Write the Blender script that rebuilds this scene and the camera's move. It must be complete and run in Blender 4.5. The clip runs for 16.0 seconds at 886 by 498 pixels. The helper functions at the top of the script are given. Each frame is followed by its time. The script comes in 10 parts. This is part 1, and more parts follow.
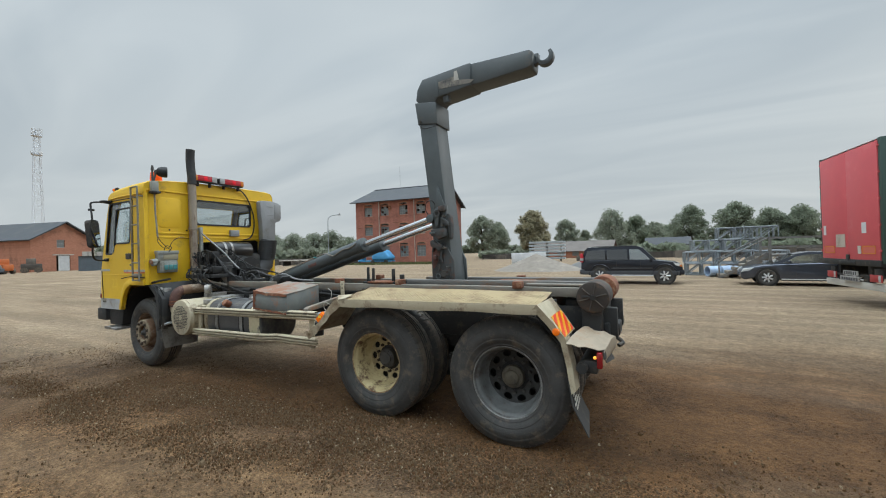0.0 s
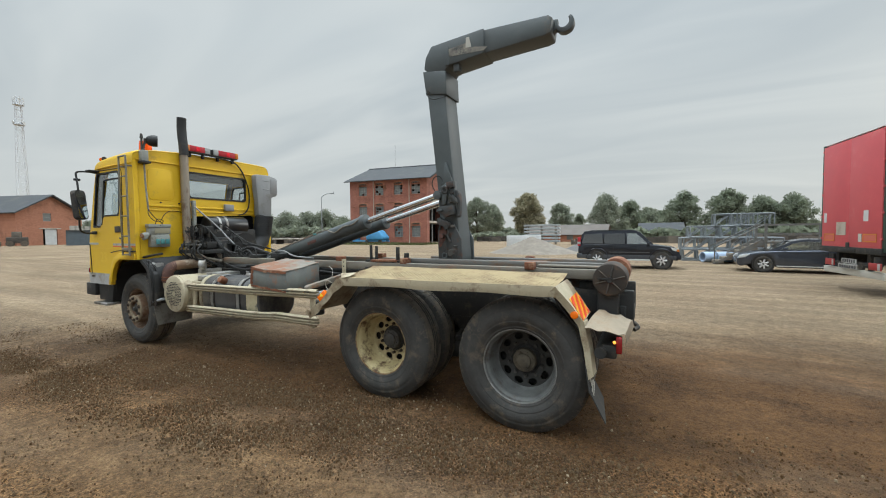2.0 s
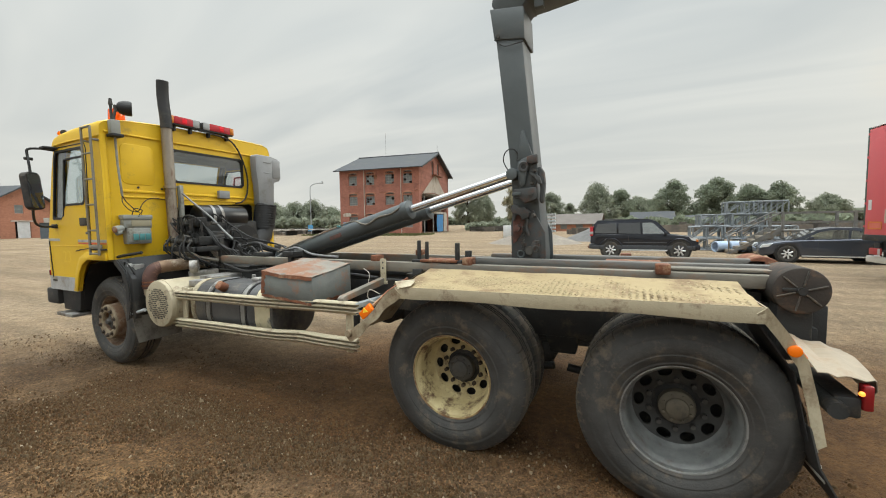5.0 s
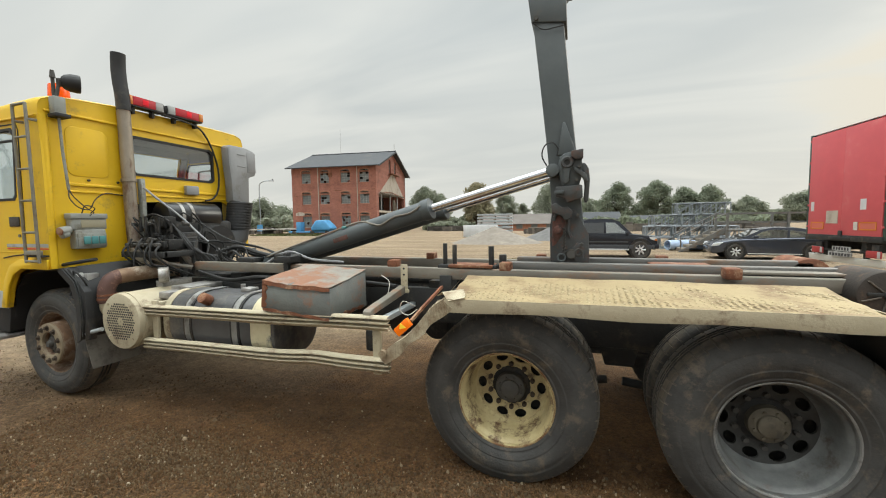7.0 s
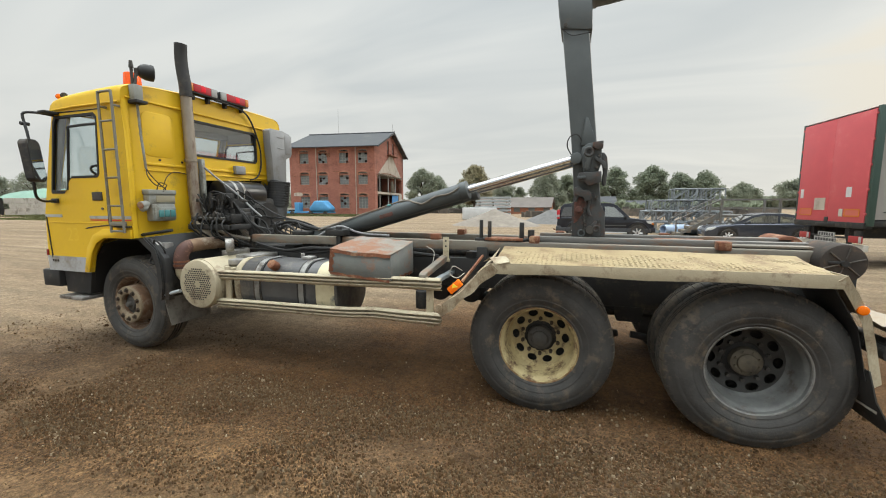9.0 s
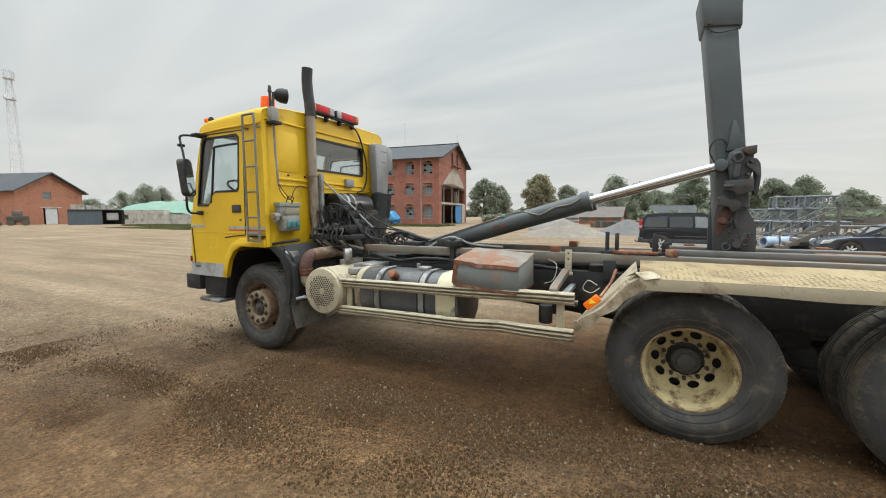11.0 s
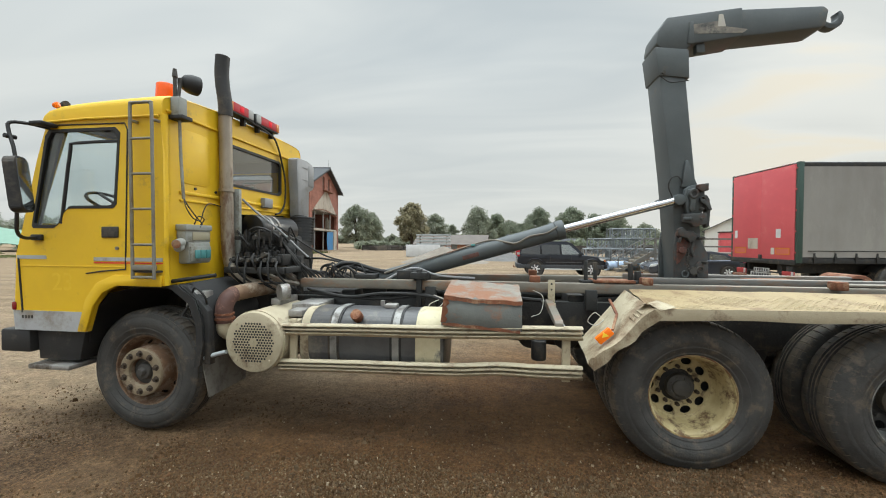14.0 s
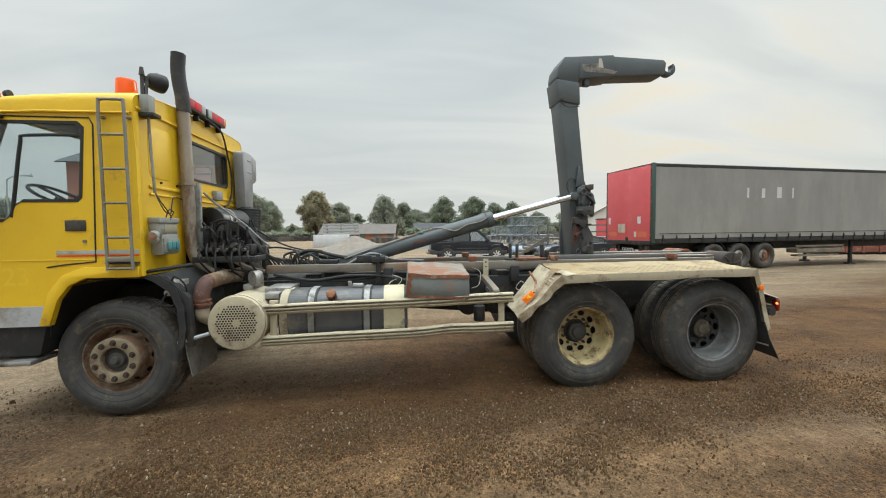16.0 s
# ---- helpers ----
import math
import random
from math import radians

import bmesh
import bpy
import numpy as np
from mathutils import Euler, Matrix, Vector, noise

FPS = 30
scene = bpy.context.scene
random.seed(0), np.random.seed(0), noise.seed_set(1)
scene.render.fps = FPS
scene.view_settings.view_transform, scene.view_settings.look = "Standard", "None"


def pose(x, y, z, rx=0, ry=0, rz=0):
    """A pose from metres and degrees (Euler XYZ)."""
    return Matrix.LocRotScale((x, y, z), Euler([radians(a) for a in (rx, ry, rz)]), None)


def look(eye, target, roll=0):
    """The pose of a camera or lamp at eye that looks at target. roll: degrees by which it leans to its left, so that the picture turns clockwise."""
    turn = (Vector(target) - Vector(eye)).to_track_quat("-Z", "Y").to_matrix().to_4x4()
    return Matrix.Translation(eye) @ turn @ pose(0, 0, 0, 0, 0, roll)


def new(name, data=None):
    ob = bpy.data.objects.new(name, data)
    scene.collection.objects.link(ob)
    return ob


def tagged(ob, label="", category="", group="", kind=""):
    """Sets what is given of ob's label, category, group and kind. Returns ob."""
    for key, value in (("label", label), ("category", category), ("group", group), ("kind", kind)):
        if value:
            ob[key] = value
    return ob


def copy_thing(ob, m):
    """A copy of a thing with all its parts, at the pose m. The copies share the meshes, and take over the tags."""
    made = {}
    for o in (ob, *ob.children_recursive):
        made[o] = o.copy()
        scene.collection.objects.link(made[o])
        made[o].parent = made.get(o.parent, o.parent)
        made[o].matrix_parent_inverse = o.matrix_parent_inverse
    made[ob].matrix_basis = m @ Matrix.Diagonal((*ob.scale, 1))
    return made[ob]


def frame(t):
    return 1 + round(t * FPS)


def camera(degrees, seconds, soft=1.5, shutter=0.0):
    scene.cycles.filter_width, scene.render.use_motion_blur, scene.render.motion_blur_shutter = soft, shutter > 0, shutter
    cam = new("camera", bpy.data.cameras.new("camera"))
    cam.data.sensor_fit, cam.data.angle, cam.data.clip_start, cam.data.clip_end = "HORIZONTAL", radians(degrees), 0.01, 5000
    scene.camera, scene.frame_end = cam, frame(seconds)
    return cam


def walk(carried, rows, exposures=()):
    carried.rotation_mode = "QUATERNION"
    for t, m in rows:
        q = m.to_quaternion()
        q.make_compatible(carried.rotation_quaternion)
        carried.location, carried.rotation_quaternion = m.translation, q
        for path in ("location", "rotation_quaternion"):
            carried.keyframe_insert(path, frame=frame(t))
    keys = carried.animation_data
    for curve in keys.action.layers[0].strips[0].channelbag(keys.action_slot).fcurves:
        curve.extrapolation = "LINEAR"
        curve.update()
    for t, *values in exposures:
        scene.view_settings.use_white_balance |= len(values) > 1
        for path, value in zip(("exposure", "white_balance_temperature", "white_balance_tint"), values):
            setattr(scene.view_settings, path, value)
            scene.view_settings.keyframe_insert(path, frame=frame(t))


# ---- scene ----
cam = camera(98.0, 16.0, soft=1.05)
PATH = [
    (0, (2.484, -3.233, 1.617), (1.53, -1.475, 1.631), -1.6),
    (0.5, (2.479, -3.226, 1.608), (1.542, -1.46, 1.604), -1.2),
    (1, (2.461, -3.227, 1.608), (1.537, -1.453, 1.582), -1.0),
    (1.5, (2.379, -3.239, 1.598), (1.46, -1.463, 1.543), -0.7),
    (2, (2.268, -3.149, 1.586), (1.343, -1.378, 1.503), -0.5),
    (2.5, (2.114, -2.962, 1.597), (1.178, -1.199, 1.482), -0.5),
    (3, (1.967, -2.88, 1.597), (1.025, -1.121, 1.462), -0.7),
    (3.5, (1.722, -2.879, 1.598), (0.78, -1.121, 1.459), -0.8),
    (4, (1.526, -2.815, 1.587), (0.594, -1.051, 1.45), -1.0),
    (4.5, (1.317, -2.642, 1.598), (0.403, -0.868, 1.462), -1.0),
    (4.7, (1.242, -2.603, 1.601), (0.344, -0.821, 1.466), -0.9),
    (6.8, (0.452, -2.451, 1.629), (-0.221, -0.572, 1.488), -1.0),
    (7, (0.404, -2.459, 1.623), (-0.248, -0.573, 1.483), -0.8),
    (7.5, (0.254, -2.613, 1.635), (-0.364, -0.718, 1.479), -0.5),
    (8, (0.158, -2.767, 1.621), (-0.436, -0.866, 1.437), -0.1),
    (8.5, (0.182, -2.926, 1.605), (-0.409, -1.027, 1.397), 0.1),
    (9, (0.208, -3.092, 1.595), (-0.418, -1.207, 1.365), 0.0),
    (9.5, (0.163, -3.202, 1.604), (-0.555, -1.35, 1.371), -0.4),
    (10, (-0.001, -3.333, 1.603), (-0.835, -1.528, 1.387), -0.7),
    (10.2, (-0.08, -3.384, 1.609), (-0.956, -1.598, 1.4), -0.7),
    (12.3, (-0.75, -3.013, 1.604), (-1.668, -1.241, 1.485), 0.4),
    (12.5, (-0.839, -3.026, 1.619), (-1.703, -1.225, 1.508), 0.3),
    (13, (-1.029, -3.008, 1.607), (-1.708, -1.128, 1.531), 0.6),
    (13.5, (-1.189, -2.968, 1.614), (-1.668, -1.026, 1.571), 0.6),
    (14, (-1.401, -3.102, 1.618), (-1.674, -1.121, 1.579), 0.3),
    (14.5, (-1.51, -3.284, 1.613), (-1.589, -1.287, 1.559), 0.1),
    (15, (-1.564, -3.513, 1.597), (-1.484, -1.516, 1.519), -0.2),
    (15.5, (-1.693, -3.695, 1.619), (-1.514, -1.706, 1.522), -0.2),
    (16, (-1.845, -3.841, 1.612), (-1.633, -1.855, 1.514), -0.6),
]
walk(cam, [(t, look(eye, target, roll)) for t, eye, target, roll in PATH], [(0, -0.03, 6130, 4), (2, 0.08, 6350, 4), (3, 0.16, 6560, 5), (4.5, 0.23, 6780, 5), (7, 0.27, 6880, 5), (9, 0.28, 6780, 6), (10, 0.24, 6700, 6), (12.5, 0.27, 6580, 5), (16, 0.24, 6580, 4)])

# ---- light: overcast sky, soft low sun behind thin cloud ----
SUN_AZ, SUN_EL = 52.0, 24.0


def build_world():
    world = bpy.data.worlds.new("sky")
    scene.world = world
    world.use_nodes = True
    nt = world.node_tree
    nt.nodes.clear()
    out = nt.nodes.new("ShaderNodeOutputWorld")
    bg = nt.nodes.new("ShaderNodeBackground")
    sky = nt.nodes.new("ShaderNodeTexSky")
    sky.sky_type, sky.sun_disc = "NISHITA", False
    sky.sun_elevation, sky.sun_rotation = radians(SUN_EL), radians(90 - SUN_AZ)
    sky.air_density, sky.dust_density = 1.0, 3.0
    dim = nt.nodes.new("ShaderNodeMixRGB")
    dim.blend_type = "MULTIPLY"
    dim.inputs[0].default_value = 1.0
    dim.inputs[2].default_value = (0.09, 0.09, 0.09, 1)
    co = nt.nodes.new("ShaderNodeTexCoord")
    sep = nt.nodes.new("ShaderNodeSeparateXYZ")
    # clouds lie on a flat layer: divide by height so that they crowd together at the horizon
    add = nt.nodes.new("ShaderNodeMath")
    add.operation = "ADD"
    add.inputs[1].default_value = 0.16
    ab = nt.nodes.new("ShaderNodeMath")
    ab.operation = "ABSOLUTE"
    div = nt.nodes.new("ShaderNodeVectorMath")
    div.operation = "DIVIDE"
    comb = nt.nodes.new("ShaderNodeCombineXYZ")
    mp = nt.nodes.new("ShaderNodeMapping")
    mp.inputs["Rotation"].default_value = (0, 0, radians(38))
    mp.inputs["Scale"].default_value = (0.42, 1.15, 0.0)
    n1 = nt.nodes.new("ShaderNodeTexNoise")
    n1.inputs["Scale"].default_value, n1.inputs["Detail"].default_value = 1.3, 4
    n1.inputs["Roughness"].default_value, n1.inputs["Distortion"].default_value = 0.46, 0.9
    ramp = nt.nodes.new("ShaderNodeValToRGB")
    e = ramp.color_ramp.elements
    e[0].position, e[0].color = 0.38, (0.475, 0.515, 0.558, 1)
    e[1].position, e[1].color = 0.64, (0.622, 0.645, 0.668, 1)
    glow = nt.nodes.new("ShaderNodeMapRange")
    glow.inputs[1].default_value, glow.inputs[2].default_value = 0.0, 0.42
    glow.inputs[3].default_value, glow.inputs[4].default_value = 0.66, 0.0
    pale = nt.nodes.new("ShaderNodeMixRGB")
    pale.inputs[2].default_value = (0.60, 0.595, 0.58, 1)
    mix = nt.nodes.new("ShaderNodeMixRGB")
    mix.inputs[0].default_value = 0.975
    # an overcast sky is brightest overhead
    zen = nt.nodes.new("ShaderNodeMapRange")
    zen.inputs[1].default_value, zen.inputs[2].default_value = 0.61, 1.0
    zen.inputs[3].default_value, zen.inputs[4].default_value = 1.0, 8.6
    ln = nt.links.new
    ln(co.outputs["Generated"], sep.inputs[0])
    ln(sep.outputs[2], ab.inputs[0])
    ln(ab.outputs[0], add.inputs[0])
    for k in range(3):
        ln(add.outputs[0], comb.inputs[k])
    ln(co.outputs["Generated"], div.inputs[0])
    ln(comb.outputs[0], div.inputs[1])
    ln(div.outputs[0], mp.inputs[0])
    ln(mp.outputs[0], n1.inputs["Vector"])
    ln(n1.outputs[0], ramp.inputs[0])
    ln(ab.outputs[0], glow.inputs[0])
    ln(glow.outputs[0], pale.inputs[0])
    ln(ramp.outputs[0], pale.inputs[1])
    ln(sky.outputs[0], dim.inputs[1])
    ln(dim.outputs[0], mix.inputs[1])
    # the cloud thins towards the hidden sun and is warm and bright there, in streaks
    sd_ = (math.cos(radians(SUN_AZ)) * math.cos(radians(13)), math.sin(radians(SUN_AZ)) * math.cos(radians(13)), math.sin(radians(13)))
    dot = nt.nodes.new("ShaderNodeVectorMath")
    dot.operation, dot.inputs[1].default_value = "DOT_PRODUCT", sd_
    near = nt.nodes.new("ShaderNodeMapRange")
    near.inputs[1].default_value, near.inputs[2].default_value = 0.955, 0.997
    thin = nt.nodes.new("ShaderNodeMapRange")
    thin.inputs[1].default_value, thin.inputs[2].default_value = 0.52, 0.61
    both_ = nt.nodes.new("ShaderNodeMath")
    both_.operation = "MULTIPLY"
    warm = nt.nodes.new("ShaderNodeMixRGB")
    warm.inputs[2].default_value = (0.615, 0.585, 0.535, 1)
    ln(co.outputs["Generated"], dot.inputs[0])
    ln(dot.outputs["Value"], near.inputs[0])
    ln(n1.outputs[0], thin.inputs[0])
    ln(near.outputs[0], both_.inputs[0])
    ln(thin.outputs[0], both_.inputs[1])
    ln(both_.outputs[0], warm.inputs[0])
    ln(pale.outputs[0], warm.inputs[1])
    ln(warm.outputs[0], mix.inputs[2])
    ln(mix.outputs[0], bg.inputs[0])
    ln(ab.outputs[0], zen.inputs[0])
    back = nt.nodes.new("ShaderNodeMapRange")
    back.interpolation_type = "SMOOTHSTEP"
    back.inputs[1].default_value, back.inputs[2].default_value = 0.1, -0.7
    back.inputs[3].default_value, back.inputs[4].default_value = 1.0, 1.05
    power = nt.nodes.new("ShaderNodeMath")
    power.operation = "MULTIPLY"
    ln(sep.outputs[1], back.inputs[0])
    ln(zen.outputs[0], power.inputs[0])
    ln(back.outputs[0], power.inputs[1])
    ln(power.outputs[0], bg.inputs[1])
    ln(bg.outputs[0], out.inputs[0])


build_world()
sun = new("sun", bpy.data.lights.new("sun", "SUN"))
sun.data.energy, sun.data.angle, sun.data.color = 0.6, radians(16), (1.0, 0.965, 0.92)
sd = Vector((math.cos(radians(SUN_AZ)) * math.cos(radians(SUN_EL)), math.sin(radians(SUN_AZ)) * math.cos(radians(SUN_EL)), math.sin(radians(SUN_EL))))
sun.matrix_basis = look(sd * 60, (0, 0, 0))


# ---- materials ----
def surface(name, a, b=None, scale=6.0, rough=(0.5, 0.75), metal=0.0, bump=0.15, grain=60.0, dirt=None, amount=0.35, dirt_scale=2.0, stretch=(1, 1, 1), coat=0.0, island=0.0):
    """Two colours mixed by noise, stains of a third colour in soft-edged patches, uneven gloss and fine relief."""
    m = bpy.data.materials.new(name)
    m.use_nodes = True
    nt = m.node_tree
    p = nt.nodes["Principled BSDF"]
    ln, add = nt.links.new, nt.nodes.new
    b = b or tuple(0.8 * v for v in a)
    co = add("ShaderNodeTexCoord")
    mp = add("ShaderNodeMapping")
    mp.inputs["Scale"].default_value = stretch
    ln(co.outputs["Object"], mp.inputs[0])
    n = add("ShaderNodeTexNoise")
    n.inputs["Scale"].default_value, n.inputs["Detail"].default_value = scale, 6
    n.inputs["Roughness"].default_value = 0.65
    ln(mp.outputs[0], n.inputs["Vector"])
    r = add("ShaderNodeValToRGB")
    r.color_ramp.elements[0].position, r.color_ramp.elements[0].color = 0.32, (*b, 1)
    r.color_ramp.elements[1].position, r.color_ramp.elements[1].color = 0.68, (*a, 1)
    ln(n.outputs[0], r.inputs[0])
    colour = r.outputs[0]
    if dirt:
        d = add("ShaderNodeTexNoise")
        d.inputs["Scale"].default_value, d.inputs["Detail"].default_value = dirt_scale, 9
        d.inputs["Roughness"].default_value = 0.72
        ln(mp.outputs[0], d.inputs["Vector"])
        q = add("ShaderNodeValToRGB")
        edge = 0.5 + 0.22 * (0.5 - amount) * 2
        q.color_ramp.elements[0].position, q.color_ramp.elements[0].color = edge - 0.05, (0, 0, 0, 1)
        q.color_ramp.elements[1].position, q.color_ramp.elements[1].color = edge + 0.07, (1, 1, 1, 1)
        ln(d.outputs[0], q.inputs[0])
        x = add("ShaderNodeMixRGB")
        x.inputs[2].default_value = (*dirt, 1)
        ln(q.outputs[0], x.inputs[0])
        ln(colour, x.inputs[1])
        colour = x.outputs[0]
    if island:
        g = add("ShaderNodeNewGeometry")
        h = add("ShaderNodeMapRange")
        h.inputs[3].default_value, h.inputs[4].default_value = 1 - island, 1 + island
        ln(g.outputs["Random Per Island"], h.inputs[0])
        y = add("ShaderNodeMixRGB")
        y.blend_type, y.inputs[0].default_value = "MULTIPLY", 1.0
        ln(colour, y.inputs[1])
        ln(h.outputs[0], y.inputs[2])
        colour = y.outputs[0]
    ln(colour, p.inputs["Base Color"])
    f = add("ShaderNodeTexNoise")
    f.inputs["Scale"].default_value, f.inputs["Detail"].default_value = grain, 4
    ln(mp.outputs[0], f.inputs["Vector"])
    k = add("ShaderNodeMapRange")
    k.inputs[3].default_value, k.inputs[4].default_value = rough
    ln(n.outputs[0], k.inputs[0])
    ln(k.outputs[0], p.inputs["Roughness"])
    p.inputs["Metallic"].default_value = metal
    p.inputs["Coat Weight"].default_value = coat
    if bump:
        u = add("ShaderNodeBump")
        u.inputs["Strength"].default_value, u.inputs["Distance"].default_value = bump, 0.01
        ln(f.outputs[0], u.inputs["Height"])
        ln(u.outputs[0], p.inputs["Normal"])
    return m


def plain(name, c, rough=0.5, metal=0.0, emit=0.0):
    m = bpy.data.materials.new(name)
    m.use_nodes = True
    p = m.node_tree.nodes["Principled BSDF"]
    p.inputs["Base Color"].default_value = (*c, 1)
    p.inputs["Roughness"].default_value, p.inputs["Metallic"].default_value = rough, metal
    if emit:
        p.inputs["Emission Color"].default_value = (*c, 1)
        p.inputs["Emission Strength"].default_value = emit
    return m


def glass(name, tint=(0.85, 0.9, 0.9), gloss=0.12):
    """A thin pane: clear, with a mirror image that grows towards grazing angles."""
    m = bpy.data.materials.new(name)
    m.use_nodes = True
    nt = m.node_tree
    nt.nodes.clear()
    out, mix = nt.nodes.new("ShaderNodeOutputMaterial"), nt.nodes.new("ShaderNodeMixShader")
    t, g = nt.nodes.new("ShaderNodeBsdfTransparent"), nt.nodes.new("ShaderNodeBsdfGlossy")
    lw, pw, mr = nt.nodes.new("ShaderNodeLayerWeight"), nt.nodes.new("ShaderNodeMath"), nt.nodes.new("ShaderNodeMapRange")
    t.inputs[0].default_value = (*tint, 1)
    g.inputs["Roughness"].default_value = 0.03
    pw.operation, pw.inputs[1].default_value = "POWER", 4.0
    mr.inputs[3].default_value, mr.inputs[4].default_value = gloss * 0.4, 0.85
    nt.links.new(lw.outputs["Facing"], pw.inputs[0])
    nt.links.new(pw.outputs[0], mr.inputs[0])
    nt.links.new(mr.outputs[0], mix.inputs[0])
    nt.links.new(t.outputs[0], mix.inputs[1])
    nt.links.new(g.outputs[0], mix.inputs[2])
    nt.links.new(mix.outputs[0], out.inputs[0])
    return m


def brick_material(name, a, b, mortar):
    m = surface(name, a, b, 0.8, (0.8, 0.95), bump=0.1, grain=30, dirt=tuple(0.55 * v for v in a), amount=0.3, dirt_scale=0.35)
    nt = m.node_tree
    p = nt.nodes["Principled BSDF"]
    old = p.inputs["Base Color"].links[0].from_socket
    co = nt.nodes.new("ShaderNodeTexCoord")
    mp = nt.nodes.new("ShaderNodeMapping")
    mp.inputs["Rotation"].default_value = (radians(90), 0, 0)
    tx = nt.nodes.new("ShaderNodeTexBrick")
    tx.inputs["Scale"].default_value = 1.0
    tx.inputs["Brick Width"].default_value, tx.inputs["Row Height"].default_value = 0.25, 0.08
    tx.inputs["Mortar Size"].default_value = 0.008
    tx.inputs["Color1"].default_value, tx.inputs["Color2"].default_value = (1, 1, 1, 1), (0.72, 0.7, 0.7, 1)
    tx.inputs["Mortar"].default_value = (*mortar, 1)
    mx = nt.nodes.new("ShaderNodeMixRGB")
    mx.blend_type, mx.inputs[0].default_value = "MULTIPLY", 0.8
    nt.links.new(co.outputs["Object"], mp.inputs[0])
    nt.links.new(mp.outputs[0], tx.inputs["Vector"])
    nt.links.new(old, mx.inputs[1])
    nt.links.new(tx.outputs[0], mx.inputs[2])
    nt.links.new(mx.outputs[0], p.inputs["Base Color"])
    return m


M_YELLOW = surface("yellow_cab_paint", (0.775, 0.492, 0.015), (0.705, 0.435, 0.012), 2.4, (0.42, 0.6), bump=0.03, grain=40, dirt=(0.50, 0.315, 0.035), amount=0.2, dirt_scale=4.5, coat=0.03)
M_YELLOW_TXT = plain("faded_yellow_lettering", (0.775, 0.505, 0.022), 0.5)
M_SILVER = surface("silver_lower_panel_paint", (0.42, 0.43, 0.44), (0.36, 0.37, 0.38), 5, (0.4, 0.55), dirt=(0.25, 0.22, 0.18), amount=0.3)
M_CREAM = surface("worn_cream_paint", (0.48, 0.42, 0.30), (0.375, 0.325, 0.225), 6, (0.6, 0.85), bump=0.2, grain=90, dirt=(0.22, 0.17, 0.115), amount=0.33, dirt_scale=6)
M_TAIL = surface("crumpled_dirty_cream_sheet", (0.33, 0.275, 0.20), (0.235, 0.19, 0.135), 5, (0.5, 0.8), bump=0.25, grain=30, dirt=(0.24, 0.16, 0.10), amount=0.36, dirt_scale=5)
M_CREAM_TOP = surface("dirty_cream_tread_plate", (0.37, 0.285, 0.152), (0.285, 0.214, 0.109), 3, (0.6, 0.85), bump=0.15, grain=90, dirt=(0.19, 0.122, 0.06), amount=0.42, dirt_scale=2.6)
M_TREAD = surface("worn_pale_tread_lozenges", (0.43, 0.345, 0.205), (0.345, 0.272, 0.155), 4, (0.5, 0.75), bump=0.1, dirt=(0.21, 0.145, 0.075), amount=0.3, dirt_scale=3)
M_CREAM_RIM = surface("chipped_cream_rim_paint", (0.57, 0.485, 0.27), (0.40, 0.315, 0.16), 7, (0.4, 0.7), bump=0.2, dirt=(0.11, 0.058, 0.028), amount=0.4, dirt_scale=8)
M_DISC_CREAM = surface("grimy_cream_wheel_disc", (0.50, 0.415, 0.225), (0.33, 0.255, 0.13), 9, (0.5, 0.75), dirt=(0.09, 0.06, 0.036), amount=0.3, dirt_scale=12)
# grey disc: grease, plus the dish's shade put into the colour
M_DISC_GREY = surface("greasy_shade_grey_wheel_disc", (0.045, 0.046, 0.044), (0.022, 0.022, 0.021), 8, (0.45, 0.7), dirt=(0.018, 0.017, 0.015), amount=0.42, dirt_scale=7)
M_GREY_RIM = surface("grey_rim_paint", (0.165, 0.17, 0.165), (0.085, 0.088, 0.086), 9, (0.4, 0.65), dirt=(0.075, 0.06, 0.048), amount=0.33, dirt_scale=8)
M_RUST = surface("rusty_iron", (0.23, 0.085, 0.04), (0.12, 0.045, 0.025), 14, (0.75, 0.95), bump=0.4, grain=80, dirt=(0.33, 0.20, 0.12), amount=0.35, dirt_scale=10)
M_EDGERUST = surface("rust_streaked_cream_edge", (0.42, 0.34, 0.17), (0.17, 0.085, 0.035), 14, (0.6, 0.85), bump=0.2, dirt=(0.15, 0.07, 0.03), amount=0.45, dirt_scale=9)
M_RIMRUST = surface("dusty_rust_brown_rim", (0.19, 0.108, 0.057), (0.10, 0.055, 0.032), 12, (0.7, 0.9), bump=0.3, grain=80, dirt=(0.26, 0.20, 0.15), amount=0.4, dirt_scale=8)
M_NUT = surface("dark_rusted_nut", (0.06, 0.04, 0.026), (0.03, 0.022, 0.016), 20, (0.6, 0.85), dirt=(0.13, 0.07, 0.035), amount=0.3)
M_ELBOW = surface("red_brown_hot_pipe", (0.115, 0.055, 0.042), (0.07, 0.032, 0.026), 8, (0.55, 0.8), bump=0.2, dirt=(0.25, 0.14, 0.1), amount=0.3, dirt_scale=8)
M_RUSTPIPE = surface("heat_stained_exhaust_pipe", (0.32, 0.22, 0.14), (0.17, 0.10, 0.065), 6, (0.5, 0.75), metal=0.4, dirt=(0.4, 0.34, 0.27), amount=0.4, dirt_scale=5)
M_STACK = surface("dull_exhaust_stack_steel", (0.38, 0.335, 0.275), (0.25, 0.21, 0.165), 4, (0.4, 0.65), metal=0.5, dirt=(0.16, 0.10, 0.07), amount=0.3, dirt_scale=6, stretch=(1, 1, 0.4))
M_CHROME = plain("chromed_rod", (0.60, 0.61, 0.63), 0.2, 1.0)
